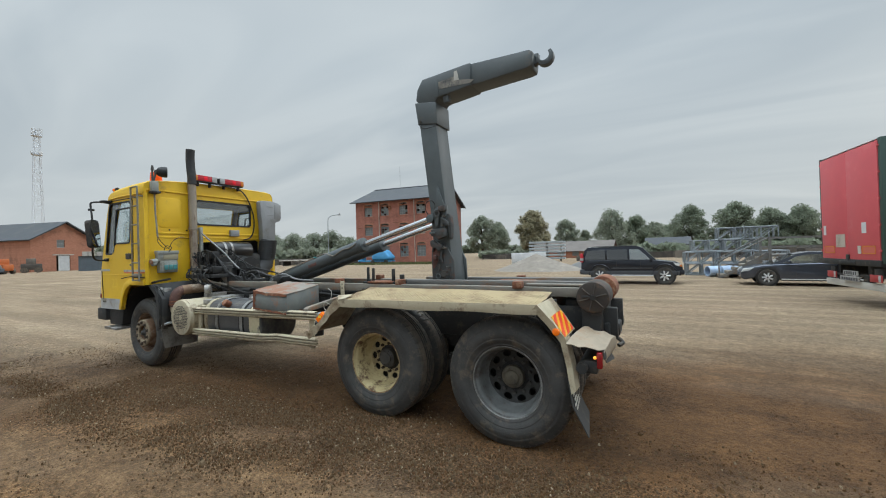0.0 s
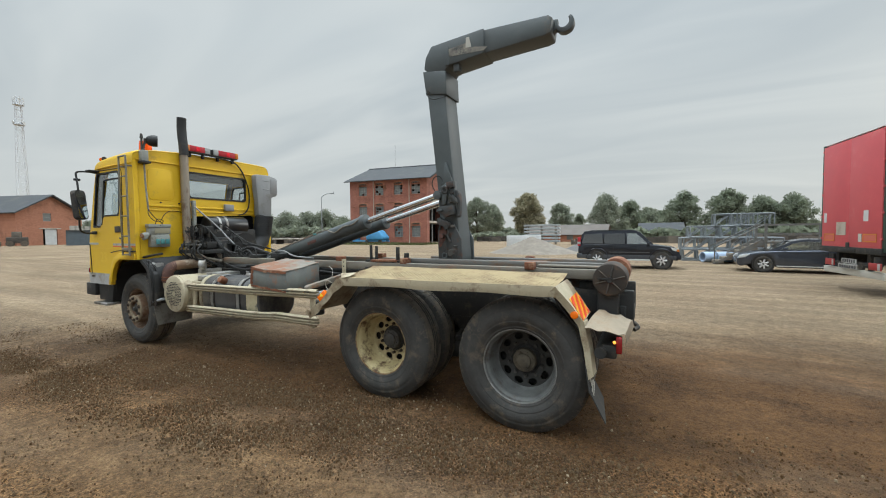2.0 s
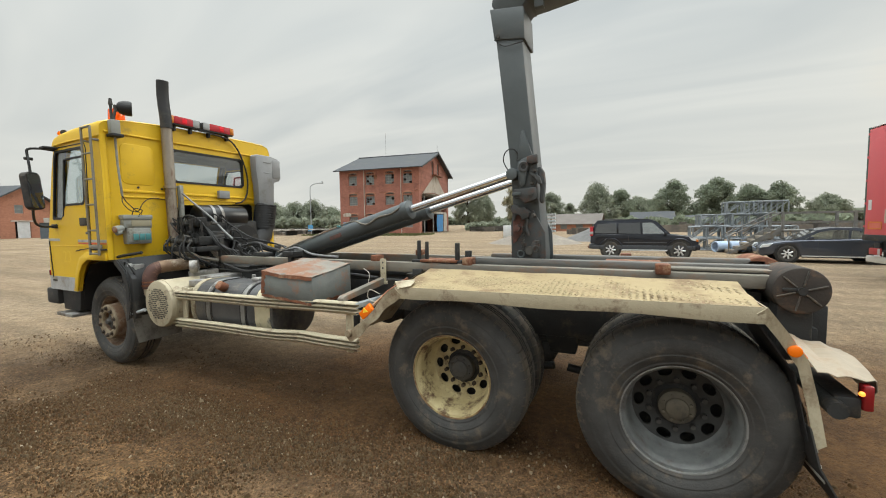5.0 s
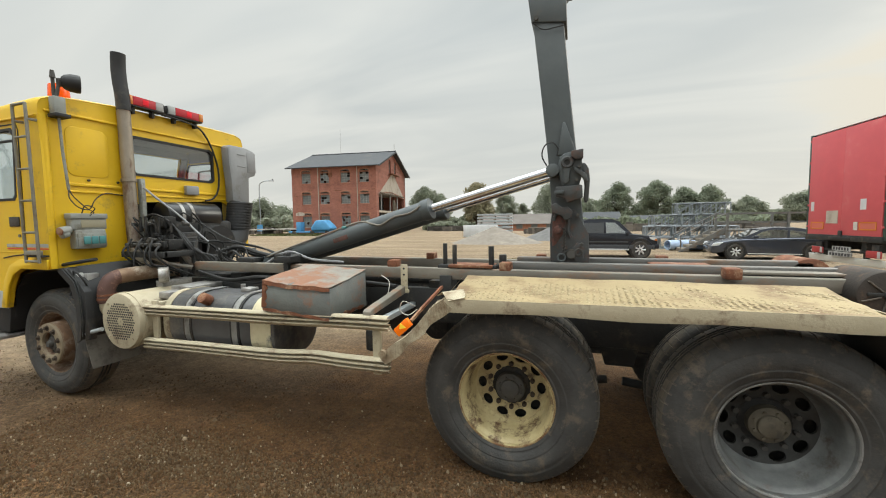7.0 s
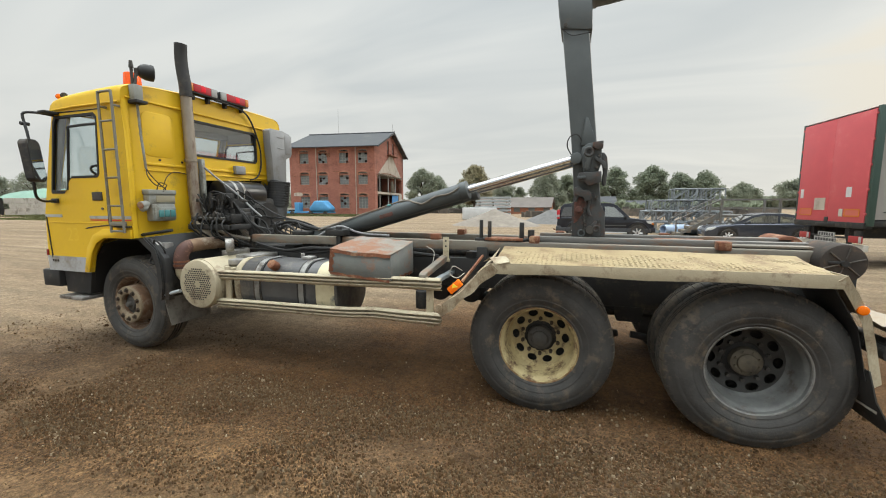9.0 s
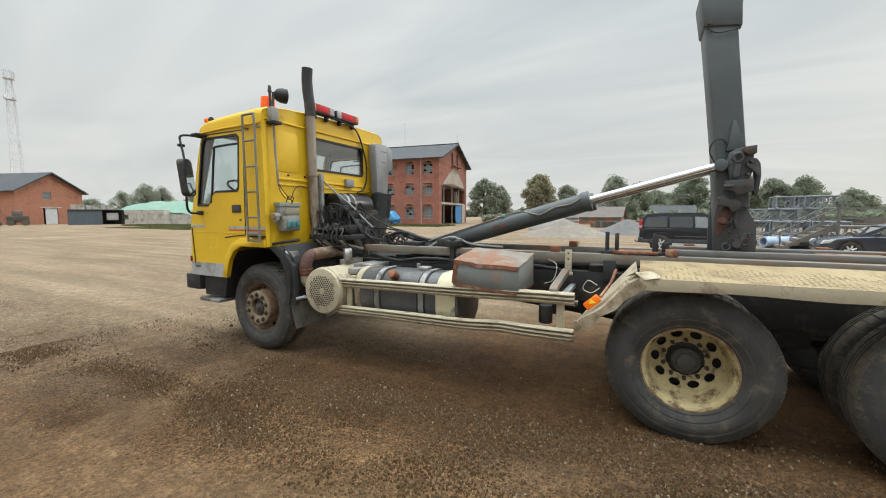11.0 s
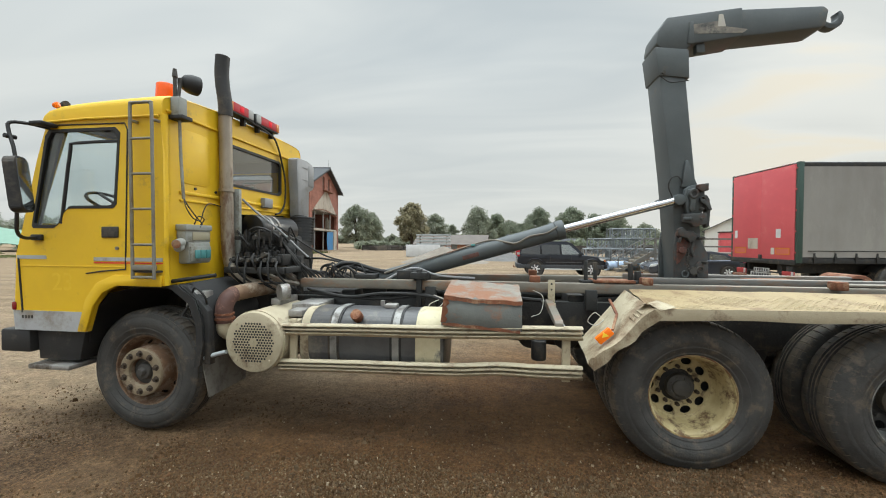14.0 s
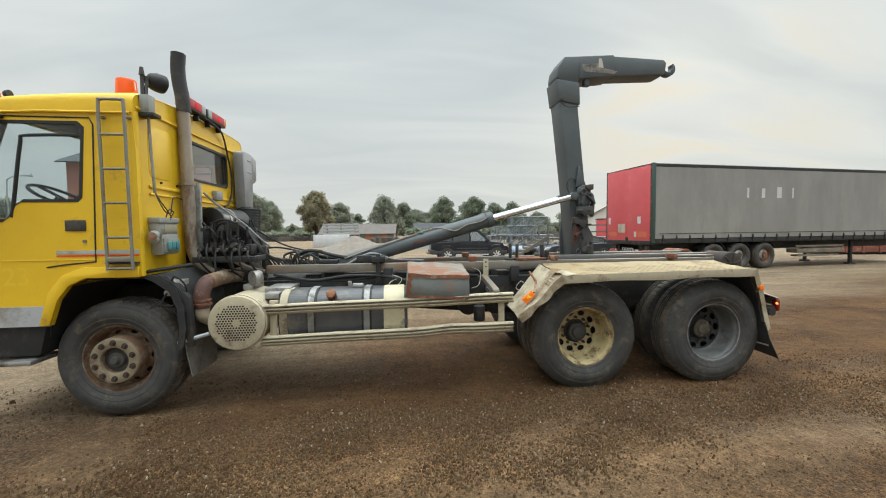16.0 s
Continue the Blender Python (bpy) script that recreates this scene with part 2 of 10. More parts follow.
M_ARM = surface("dark_grey_arm_paint", (0.085, 0.098, 0.102), (0.062, 0.073, 0.077), 3, (0.42, 0.62), bump=0.08, grain=40, dirt=(0.12, 0.105, 0.085), amount=0.18, dirt_scale=3)
M_ARM_RUSTY = surface("rusting_arm_paint", (0.062, 0.066, 0.067), (0.036, 0.038, 0.039), 5, (0.55, 0.8), bump=0.3, grain=50, dirt=(0.085, 0.046, 0.034), amount=0.36, dirt_scale=9)
M_FOOTRUST = surface("dark_red_brown_rust", (0.135, 0.055, 0.042), (0.07, 0.036, 0.03), 16, (0.7, 0.9), bump=0.4, grain=80, dirt=(0.045, 0.035, 0.032), amount=0.4, dirt_scale=12)
M_FLANGE = surface("tan_wheel_flange", (0.29, 0.235, 0.155), (0.20, 0.155, 0.10), 9, (0.6, 0.85), bump=0.25, dirt=(0.10, 0.055, 0.035), amount=0.32, dirt_scale=9)
M_REDDOOR = surface("faded_red_door_paint", (0.26, 0.065, 0.055), (0.2, 0.05, 0.045), 2, (0.7, 0.9))
M_ARM_WORN = surface("scraped_arm_metal", (0.33, 0.30, 0.25), (0.12, 0.11, 0.10), 7, (0.5, 0.8), bump=0.2, dirt=(0.06, 0.065, 0.065), amount=0.4, dirt_scale=6)
M_CHASSIS = surface("greasy_black_chassis", (0.026, 0.027, 0.027), (0.013, 0.013, 0.013), 9, (0.5, 0.85), bump=0.25, dirt=(0.065, 0.052, 0.038), amount=0.32, dirt_scale=6)
M_RAIL = surface("dusty_grey_subframe_paint", (0.205, 0.185, 0.152), (0.13, 0.116, 0.094), 6, (0.5, 0.75), dirt=(0.22, 0.115, 0.065), amount=0.36, dirt_scale=5, stretch=(0.5, 1, 1))
M_STEELWORN = surface("worn_slide_rail_steel", (0.18, 0.172, 0.16), (0.10, 0.096, 0.09), 5, (0.5, 0.7), metal=0.25, dirt=(0.17, 0.10, 0.06), amount=0.33, dirt_scale=5, stretch=(0.4, 1, 1))
M_BLACK = surface("black_plastic", (0.022, 0.022, 0.023), (0.015, 0.015, 0.015), 10, (0.5, 0.8), dirt=(0.075, 0.062, 0.048), amount=0.28)
M_RUBBER = surface("dusty_tyre_rubber", (0.062, 0.060, 0.056), (0.030, 0.029, 0.028), 7, (0.55, 0.8), bump=0.3, grain=70, dirt=(0.112, 0.092, 0.068), amount=0.32, dirt_scale=8)


def dust_treads(m, dust):
    """Road dust clings to the tread and shoulders, whose faces do not look along the axle."""
    nt = m.node_tree
    p = nt.nodes["Principled BSDF"]
    old = p.inputs["Base Color"].links[0].from_socket
    add, ln = nt.nodes.new, nt.links.new
    g, sp, ab, mr = add("ShaderNodeNewGeometry"), add("ShaderNodeSeparateXYZ"), add("ShaderNodeMath"), add("ShaderNodeMapRange")
    ab.operation = "ABSOLUTE"
    mr.inputs[1].default_value, mr.inputs[2].default_value = 0.7, 0.3
    mr.inputs[4].default_value = 0.8
    co, n, r = add("ShaderNodeTexCoord"), add("ShaderNodeTexNoise"), add("ShaderNodeMapRange")
    n.inputs["Scale"].default_value, n.inputs["Detail"].default_value = 9.0, 6
    r.inputs[1].default_value, r.inputs[2].default_value = 0.3, 0.6
    mul, x = add("ShaderNodeMath"), add("ShaderNodeMixRGB")
    mul.operation = "MULTIPLY"
    x.inputs[2].default_value = (*dust, 1)
    ln(co.outputs["Object"], n.inputs["Vector"])
    ln(n.outputs[0], r.inputs[0])
    ln(g.outputs["True Normal"], sp.inputs[0])
    ln(sp.outputs[1], ab.inputs[0])
    ln(ab.outputs[0], mr.inputs[0])
    ln(mr.outputs[0], mul.inputs[0])
    ln(r.outputs[0], mul.inputs[1])
    ln(mul.outputs[0], x.inputs[0])
    ln(old, x.inputs[1])
    ln(x.outputs[0], p.inputs["Base Color"])


dust_treads(M_RUBBER, (0.165, 0.13, 0.092))
M_HOSE = plain("black_rubber_hose", (0.016, 0.016, 0.016), 0.62)
M_ROLLER = surface("brown_rusted_roller", (0.055, 0.042, 0.033), (0.026, 0.022, 0.019), 6, (0.7, 0.92), bump=0.2, dirt=(0.105, 0.062, 0.038), amount=0.35, dirt_scale=6)
M_HUB = surface("dirty_hub_iron", (0.075, 0.07, 0.062), (0.04, 0.037, 0.034), 12, (0.6, 0.85), dirt=(0.14, 0.11, 0.08), amount=0.3)
M_HUBDUST = surface("brown_dusty_hub", (0.115, 0.098, 0.07), (0.075, 0.062, 0.044), 14, (0.65, 0.85), dirt=(0.05, 0.043, 0.034), amount=0.35, dirt_scale=10)
M_TANK = surface("dark_grey_tank_paint", (0.095, 0.096, 0.098), (0.058, 0.059, 0.062), 5, (0.28, 0.5), dirt=(0.17, 0.155, 0.13), amount=0.3, dirt_scale=3)
M_TANKEND = surface("blotchy_cream_tank_paint", (0.62, 0.56, 0.38), (0.5, 0.44, 0.28), 8, (0.5, 0.7), dirt=(0.11, 0.115, 0.125), amount=0.32, dirt_scale=5)
M_BAND = surface("dull_steel_band", (0.34, 0.34, 0.33), (0.22, 0.22, 0.21), 8, (0.4, 0.65), metal=0.5, dirt=(0.12, 0.11, 0.1), amount=0.4, dirt_scale=6)
M_BOXRUST = surface("rusting_dark_toolbox_paint", (0.125, 0.130, 0.118), (0.085, 0.089, 0.082), 6, (0.5, 0.75), bump=0.2, dirt=(0.17, 0.083, 0.048), amount=0.32, dirt_scale=4.6)
M_BOXTOP = surface("peeling_rusty_box_lid", (0.26, 0.24, 0.205), (0.17, 0.158, 0.135), 7, (0.55, 0.8), dirt=(0.225, 0.10, 0.052), amount=0.52, dirt_scale=3.0)
M_GREYBOX = surface("light_grey_plastic_box", (0.30, 0.31, 0.285), (0.235, 0.245, 0.225), 8, (0.5, 0.7), dirt=(0.17, 0.155, 0.12), amount=0.34, dirt_scale=7)
M_SNORKEL = surface("weathered_grey_plastic", (0.27, 0.275, 0.28), (0.22, 0.225, 0.23), 5, (0.45, 0.6), dirt=(0.17, 0.16, 0.14), amount=0.25)
# the grey is warmed in its colour for the yellow cab's reflection
M_LADDER = surface("grey_ladder_tube", (0.25, 0.238, 0.20), (0.185, 0.175, 0.145), 9, (0.4, 0.6), metal=0.25, dirt=(0.16, 0.125, 0.08), amount=0.3)
M_OCHRE = plain("ochre_box_window", (0.33, 0.30, 0.21), 0.45)
M_TEAL = plain("teal_socket_cover", (0.085, 0.27, 0.275), 0.45)
M_DARKRED = plain("dark_red_lens", (0.22, 0.012, 0.014), 0.2)
M_RED = plain("red_lens", (0.42, 0.012, 0.022), 0.55)
# brighter red that stands for the glint on the red lenses
M_REDGLINT = plain("bright_red_glint_patch", (0.80, 0.012, 0.03), 0.85)
M_WHITELENS = plain("clear_white_lens", (0.36, 0.37, 0.37), 0.55)
M_AMBER = plain("amber_lens", (0.95, 0.19, 0.008), 0.25)
M_AMBERDULL = plain("dull_amber_lens", (0.55, 0.16, 0.012), 0.35)
M_YELLOWPRINT = plain("yellow_print", (0.9, 0.62, 0.04), 0.4)
M_BEACON = plain("red_orange_beacon_dome", (0.95, 0.12, 0.01), 0.2)
M_LIT = plain("lit_amber_lamp", (1.0, 0.35, 0.05), 0.3, 0, 1.2)
M_REFLECT_R = plain("red_reflective_sheet", (0.72, 0.05, 0.02), 0.35)
M_REFLECT_Y = plain("yellow_reflective_sheet", (0.80, 0.42, 0.02), 0.35)
M_GLASS = glass("cab_window_glass", (0.9, 0.93, 0.93), 0.08)
M_REARGLASS = glass("dusty_rear_window_glass", (0.86, 0.88, 0.88), 0.3)
M_DARKGLASS = glass("tinted_car_glass", (0.16, 0.175, 0.18), 0.4)
M_CARGLASS = glass("car_side_glass", (0.86, 0.9, 0.87), 0.75)
M_SCREEN = glass("car_windscreen_glass", (0.8, 0.85, 0.84), 1.3)
M_MIRROR = plain("mirror_silver", (0.85, 0.86, 0.87), 0.03, 1.0)
M_SEAL = plain("black_window_rubber", (0.015, 0.015, 0.015), 0.6)
M_INTERIOR = surface("dark_cab_trim", (0.055, 0.055, 0.06), (0.035, 0.035, 0.04), 8, (0.7, 0.9))
M_LINING = surface("grey_cab_lining", (0.30, 0.305, 0.31), (0.25, 0.255, 0.26), 6, (0.8, 0.95))
M_DRUM = surface("glossy_black_drum_paint", (0.012, 0.012, 0.013), (0.008, 0.008, 0.009), 6, (0.22, 0.4), bump=0.03, dirt=(0.035, 0.032, 0.028), amount=0.25, dirt_scale=7)
M_NEARBLACK = surface("engine_bay_grime", (0.014, 0.0135, 0.013), (0.008, 0.008, 0.008), 18, (0.45, 0.9), bump=0.4, dirt=(0.06, 0.05, 0.04), amount=0.33, dirt_scale=9)
M_ALU = surface("cast_aluminium", (0.42, 0.41, 0.39), (0.28, 0.27, 0.26), 14, (0.4, 0.65), metal=0.7, dirt=(0.12, 0.1, 0.08), amount=0.35)
M_FRONTFLAP = surface("dusty_grey_mudflap", (0.19, 0.175, 0.15), (0.14, 0.128, 0.108), 6, (0.75, 0.95), dirt=(0.09, 0.08, 0.066), amount=0.35, dirt_scale=5)
def tread_plate():
    """Cream-painted tread plate: raised dashes that lie crosswise by turns, with brown grime left standing on it."""
    m = surface("cream_painted_tread_plate", (0.48, 0.42, 0.30), (0.375, 0.325, 0.225), 6, (0.6, 0.85), bump=0.2, grain=90, dirt=(0.215, 0.155, 0.095), amount=0.42, dirt_scale=2.6)
    nt = m.node_tree
    p = nt.nodes["Principled BSDF"]
    ln, add = nt.links.new, nt.nodes.new
    co, ck = add("ShaderNodeTexCoord"), add("ShaderNodeTexChecker")
    ck.inputs["Scale"].default_value = 36.0
    ln(co.outputs["Object"], ck.inputs["Vector"])
    waves = []
    for turn in (45, -45):
        mp, w = add("ShaderNodeMapping"), add("ShaderNodeTexWave")
        mp.inputs["Rotation"].default_value = (0, 0, radians(turn))
        w.inputs["Scale"].default_value, w.inputs["Distortion"].default_value = 26.0, 0.3
        ln(co.outputs["Object"], mp.inputs[0])
        ln(mp.outputs[0], w.inputs["Vector"])
        waves.append(w.outputs[1])
    x = add("ShaderNodeMixRGB")
    ln(ck.outputs[1], x.inputs[0])
    for k in (0, 1):
        ln(waves[k], x.inputs[k + 1])
    u = add("ShaderNodeBump")
    u.inputs["Strength"].default_value, u.inputs["Distance"].default_value = 0.4, 0.004
    ln(x.outputs[0], u.inputs["Height"])
    ln(p.inputs["Normal"].links[0].from_socket, u.inputs["Normal"])
    ln(u.outputs[0], p.inputs["Normal"])
    return m


M_TREADPLATE = tread_plate()
M_MUDFLAP = surface("black_mudflap_rubber", (0.04, 0.039, 0.037), (0.03, 0.029, 0.028), 8, (0.7, 0.9), dirt=(0.1, 0.085, 0.07), amount=0.4)
M_PALE = plain("pale_print", (0.5, 0.48, 0.43), 0.7)
M_BRICK = brick_material("weathered_red_brick", (0.40, 0.168, 0.122), (0.30, 0.122, 0.09), (0.85, 0.8, 0.75))
M_BRICK_SHED = brick_material("orange_red_brick", (0.46, 0.215, 0.14), (0.38, 0.17, 0.11), (0.9, 0.85, 0.8))
M_ROOF = surface("grey_fibre_cement_roof", (0.062, 0.066, 0.073), (0.045, 0.049, 0.055), 0.8, (0.7, 0.9), bump=0.1, dirt=(0.08, 0.08, 0.075), amount=0.3, dirt_scale=0.4)
M_ROOF2 = surface("brown_grey_tiled_roof", (0.16, 0.14, 0.125), (0.12, 0.105, 0.095), 0.8, (0.8, 0.95), bump=0.1)
M_BLUEPIPE = surface("blue_grey_plastic_pipe", (0.42, 0.52, 0.68), (0.34, 0.43, 0.57), 3, (0.35, 0.5), bump=0.03)
M_STEELBLUE = surface("blue_grey_steel_sheet", (0.10, 0.125, 0.15), (0.075, 0.095, 0.115), 1.5, (0.5, 0.7))
M_PLASTER = surface("stained_old_plaster", (0.50, 0.44, 0.37), (0.38, 0.33, 0.28), 0.8, (0.85, 0.95), dirt=(0.27, 0.22, 0.18), amount=0.35, dirt_scale=0.7)
M_WINFRAME = surface("weathered_window_iron", (0.33, 0.335, 0.33), (0.22, 0.225, 0.225), 3, (0.6, 0.8))
M_PANE = plain("dusty_pane", (0.15, 0.162, 0.16), 0.35)
# near-black colour that stands for the shade inside open buildings
M_VOID = surface("interior_shade_black", (0.05, 0.045, 0.042), (0.03, 0.028, 0.026), 1.0, (0.9, 1.0))
M_TIMBER = surface("grey_weathered_timber", (0.26, 0.22, 0.17), (0.17, 0.145, 0.115), 3, (0.8, 0.95), dirt=(0.1, 0.085, 0.065), amount=0.3)
M_BLUETARP = surface("blue_tarpaulin", (0.06, 0.24, 0.50), (0.045, 0.18, 0.40), 1.5, (0.5, 0.7))
M_BLUESTEEL = surface("bright_blue_machine_paint", (0.09, 0.33, 0.60), (0.07, 0.26, 0.48), 1.5, (0.4, 0.6))
M_SKIP = surface("rust_red_skip_paint", (0.30, 0.11, 0.075), (0.21, 0.08, 0.055), 2, (0.7, 0.9), dirt=(0.36, 0.2, 0.15), amount=0.3)
M_GREENTARP = surface("pale_green_netting", (0.20, 0.32, 0.25), (0.155, 0.26, 0.205), 0.6, (0.8, 0.95))
M_CONCRETE = surface("pale_concrete", (0.50, 0.47, 0.42), (0.39, 0.365, 0.325), 0.9, (0.85, 0.95), dirt=(0.22, 0.2, 0.17), amount=0.35, dirt_scale=0.8)
M_GALV = surface("galvanised_steel", (0.40, 0.43, 0.45), (0.31, 0.335, 0.35), 4, (0.45, 0.65), metal=0.35)
M_PLATFORM = surface("weathered_platform_steel", (0.19, 0.185, 0.175), (0.13, 0.127, 0.12), 3, (0.6, 0.8), metal=0.15, dirt=(0.15, 0.115, 0.08), amount=0.35, dirt_scale=2)
M_TRUSS = surface("dull_truss_steel", (0.27, 0.295, 0.31), (0.20, 0.22, 0.235), 3, (0.5, 0.7), metal=0.25)
# steel paled so that the haze over the far mast lies in its colour
M_MASTSTEEL = surface("hazed_painted_lattice_steel", (0.62, 0.63, 0.66), (0.52, 0.53, 0.56), 0.3, (0.5, 0.7))
M_GRAVELPILE = surface("grey_gravel_heap", (0.235, 0.205, 0.172), (0.175, 0.15, 0.125), 3, (0.9, 1.0), bump=0.8, grain=14, dirt=(0.27, 0.235, 0.195), amount=0.3, dirt_scale=1.2)
M_DARKPILE = surface("dark_gravel_heap", (0.16, 0.155, 0.15), (0.11, 0.107, 0.105), 3, (0.9, 1.0), bump=0.8, grain=14)
M_CARBLACK = plain("black_car_paint", (0.024, 0.027, 0.036), 0.1, 0.25)
M_CARBLUE = plain("very_dark_blue_car_paint", (0.095, 0.105, 0.13), 0.16, 0.6)
M_CLADDING = surface("dark_grey_car_cladding", (0.052, 0.057, 0.066), (0.04, 0.045, 0.052), 5, (0.45, 0.6))
M_ALLOY = plain("car_alloy_wheel", (0.62, 0.63, 0.64), 0.3, 0.3)
M_HEADLAMP = plain("headlamp_glass", (0.62, 0.64, 0.65), 0.12)
M_REDSHEET = surface("faded_red_trailer_door", (0.62, 0.105, 0.12), (0.55, 0.09, 0.105), 1.5, (0.4, 0.6), bump=0.03, dirt=(0.6, 0.16, 0.165), amount=0.22, dirt_scale=1.5)
M_CURTAIN = surface("grimy_grey_trailer_curtain", (0.295, 0.282, 0.262), (0.225, 0.215, 0.2), 1.2, (0.6, 0.8), bump=0.05, dirt=(0.30, 0.29, 0.265), amount=0.3, dirt_scale=0.9, stretch=(1, 1, 0.35))
M_GREENTRIM = plain("dark_green_trailer_corner", (0.035, 0.07, 0.058), 0.5)
M_FADEDPLATE = plain("faded_orange_marker_plate", (0.54, 0.13, 0.095), 0.7)
M_GREYPLATE = surface("grimy_pale_plate", (0.42, 0.42, 0.41), (0.30, 0.30, 0.29), 6, (0.6, 0.8), dirt=(0.16, 0.14, 0.12), amount=0.35, dirt_scale=7)
M_TAILRED = plain("dusty_red_lamp_lens", (0.34, 0.035, 0.035), 0.5)
M_WHITESHEET = surface("white_sheet", (0.62, 0.63, 0.64), (0.5, 0.51, 0.52), 2, (0.6, 0.8))
M_WHITEWALL = surface("white_rendered_wall", (0.66, 0.66, 0.63), (0.58, 0.58, 0.55), 0.8, (0.8, 0.95))
M_BARK = surface("tree_bark", (0.09, 0.072, 0.055), (0.055, 0.045, 0.035), 3, (0.9, 1.0))
# leaf tones are paler than foliage: distant haze is put into their colour
M_LEAF = [surface("leaves_" + n, a, tuple(0.7 * v for v in a), 0.6, (0.6, 0.8), bump=0, island=0.16) for n, a in
          (("deep_green", (0.272, 0.305, 0.222)), ("autumn_olive", (0.37, 0.335, 0.215)), ("grey_green", (0.33, 0.355, 0.275)), ("hazed_green", (0.32, 0.345, 0.262)))]
for m in M_LEAF:
    # leaves let half of the light through
    nt = m.node_tree
    p, out = nt.nodes["Principled BSDF"], nt.nodes["Material Output"]
    tr, mx = nt.nodes.new("ShaderNodeBsdfTranslucent"), nt.nodes.new("ShaderNodeMixShader")
    mx.inputs[0].default_value = 0.65
    nt.links.new(p.inputs["Base Color"].links[0].from_socket, tr.inputs[0])
    nt.links.new(p.outputs[0], mx.inputs[1])
    nt.links.new(tr.outputs[0], mx.inputs[2])
    nt.links.new(mx.outputs[0], out.inputs[0])
M_GRASS = surface("rough_grass", (0.12, 0.13, 0.045), (0.08, 0.085, 0.03), 1.5, (0.9, 1.0), island=0.3)
M_ORANGE = surface("orange_machine_paint", (0.5, 0.14, 0.03), (0.4, 0.1, 0.025), 2, (0.4, 0.6))
M_SCRAP = surface("mixed_scrap", (0.13, 0.11, 0.09), (0.06, 0.055, 0.05), 1.5, (0.7, 0.9), island=0.6)


# wheel tracks: unit normal, distance from the origin along it, half width
TRACKS = ((0.971, 0.238, -4.21, 0.30), (0.973, 0.229, -6.08, 0.34), (-0.205, 0.979, -1.52, 0.34))


def ground_material():
    m = bpy.data.materials.new("damp_gravel_and_dry_earth")
    m.use_nodes = True
    nt = m.node_tree
    p = nt.nodes["Principled BSDF"]
    ln, add = nt.links.new, nt.nodes.new
    co = add("ShaderNodeTexCoord")

    def noise_tex(scale, detail, rough, stretch=(1, 1, 1), turn=0.0):
        mp = add("ShaderNodeMapping")
        mp.inputs["Scale"].default_value = stretch
        mp.inputs["Rotation"].default_value = (0, 0, radians(turn))
        ln(co.outputs["Object"], mp.inputs[0])
        n = add("ShaderNodeTexNoise")
        n.inputs["Scale"].default_value, n.inputs["Detail"].default_value, n.inputs["Roughness"].default_value = scale, detail, rough
        ln(mp.outputs[0], n.inputs["Vector"])
        return n.outputs[0]

    def ramp(src, lo, hi, a=(0, 0, 0), b=(1, 1, 1)):
        r = add("ShaderNodeValToRGB")
        r.color_ramp.elements[0].position, r.color_ramp.elements[0].color = lo, (*a, 1)
        r.color_ramp.elements[1].position, r.color_ramp.elements[1].color = hi, (*b, 1)
        ln(src, r.inputs[0])
        return r.outputs[0]

    def mix(f, a, b, mode="MIX"):
        x = add("ShaderNodeMixRGB")
        x.blend_type = mode
        for s, v in zip(x.inputs, (f, a, b)):
            if isinstance(v, (tuple, float)):
                s.default_value = v
            else:
                ln(v, s)
        return x.outputs[0]

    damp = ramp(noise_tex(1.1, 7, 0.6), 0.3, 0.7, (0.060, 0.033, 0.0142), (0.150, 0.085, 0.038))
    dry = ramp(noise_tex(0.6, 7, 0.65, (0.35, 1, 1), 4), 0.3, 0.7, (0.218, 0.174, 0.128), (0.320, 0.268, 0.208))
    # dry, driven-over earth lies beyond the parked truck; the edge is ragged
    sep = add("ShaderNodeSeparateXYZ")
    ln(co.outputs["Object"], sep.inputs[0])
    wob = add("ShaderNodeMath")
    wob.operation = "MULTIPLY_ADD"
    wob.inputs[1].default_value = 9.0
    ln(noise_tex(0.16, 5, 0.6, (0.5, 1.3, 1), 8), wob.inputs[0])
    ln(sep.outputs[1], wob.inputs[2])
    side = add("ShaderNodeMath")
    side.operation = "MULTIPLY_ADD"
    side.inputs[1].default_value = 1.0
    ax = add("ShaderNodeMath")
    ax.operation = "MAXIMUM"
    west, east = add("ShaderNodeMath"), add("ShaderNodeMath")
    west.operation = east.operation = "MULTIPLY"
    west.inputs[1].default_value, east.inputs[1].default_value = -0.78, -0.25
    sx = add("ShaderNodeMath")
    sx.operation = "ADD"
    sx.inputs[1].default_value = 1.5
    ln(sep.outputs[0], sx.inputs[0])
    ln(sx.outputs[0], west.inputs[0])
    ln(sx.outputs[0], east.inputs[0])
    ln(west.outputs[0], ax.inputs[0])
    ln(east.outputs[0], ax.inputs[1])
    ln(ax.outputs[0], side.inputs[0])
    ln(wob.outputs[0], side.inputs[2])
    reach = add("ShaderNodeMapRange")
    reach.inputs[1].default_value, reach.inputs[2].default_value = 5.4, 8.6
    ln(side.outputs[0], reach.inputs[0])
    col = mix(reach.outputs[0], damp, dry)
    # a ragged-edged strip along the truck: dried in the open and paled for light
    lane = add("ShaderNodeMath")
    lane.operation, lane.inputs[1].default_value = "MULTIPLY_ADD", 1.5
    ln(noise_tex(0.8, 6, 0.65, (0.45, 1.5, 1), 8), lane.inputs[0])
    ln(sep.outputs[1], lane.inputs[2])
    open_ = add("ShaderNodeMapRange")
    open_.inputs[1].default_value, open_.inputs[2].default_value = 0.15, -0.75
    ln(lane.outputs[0], open_.inputs[0])
    ends = add("ShaderNodeMath")
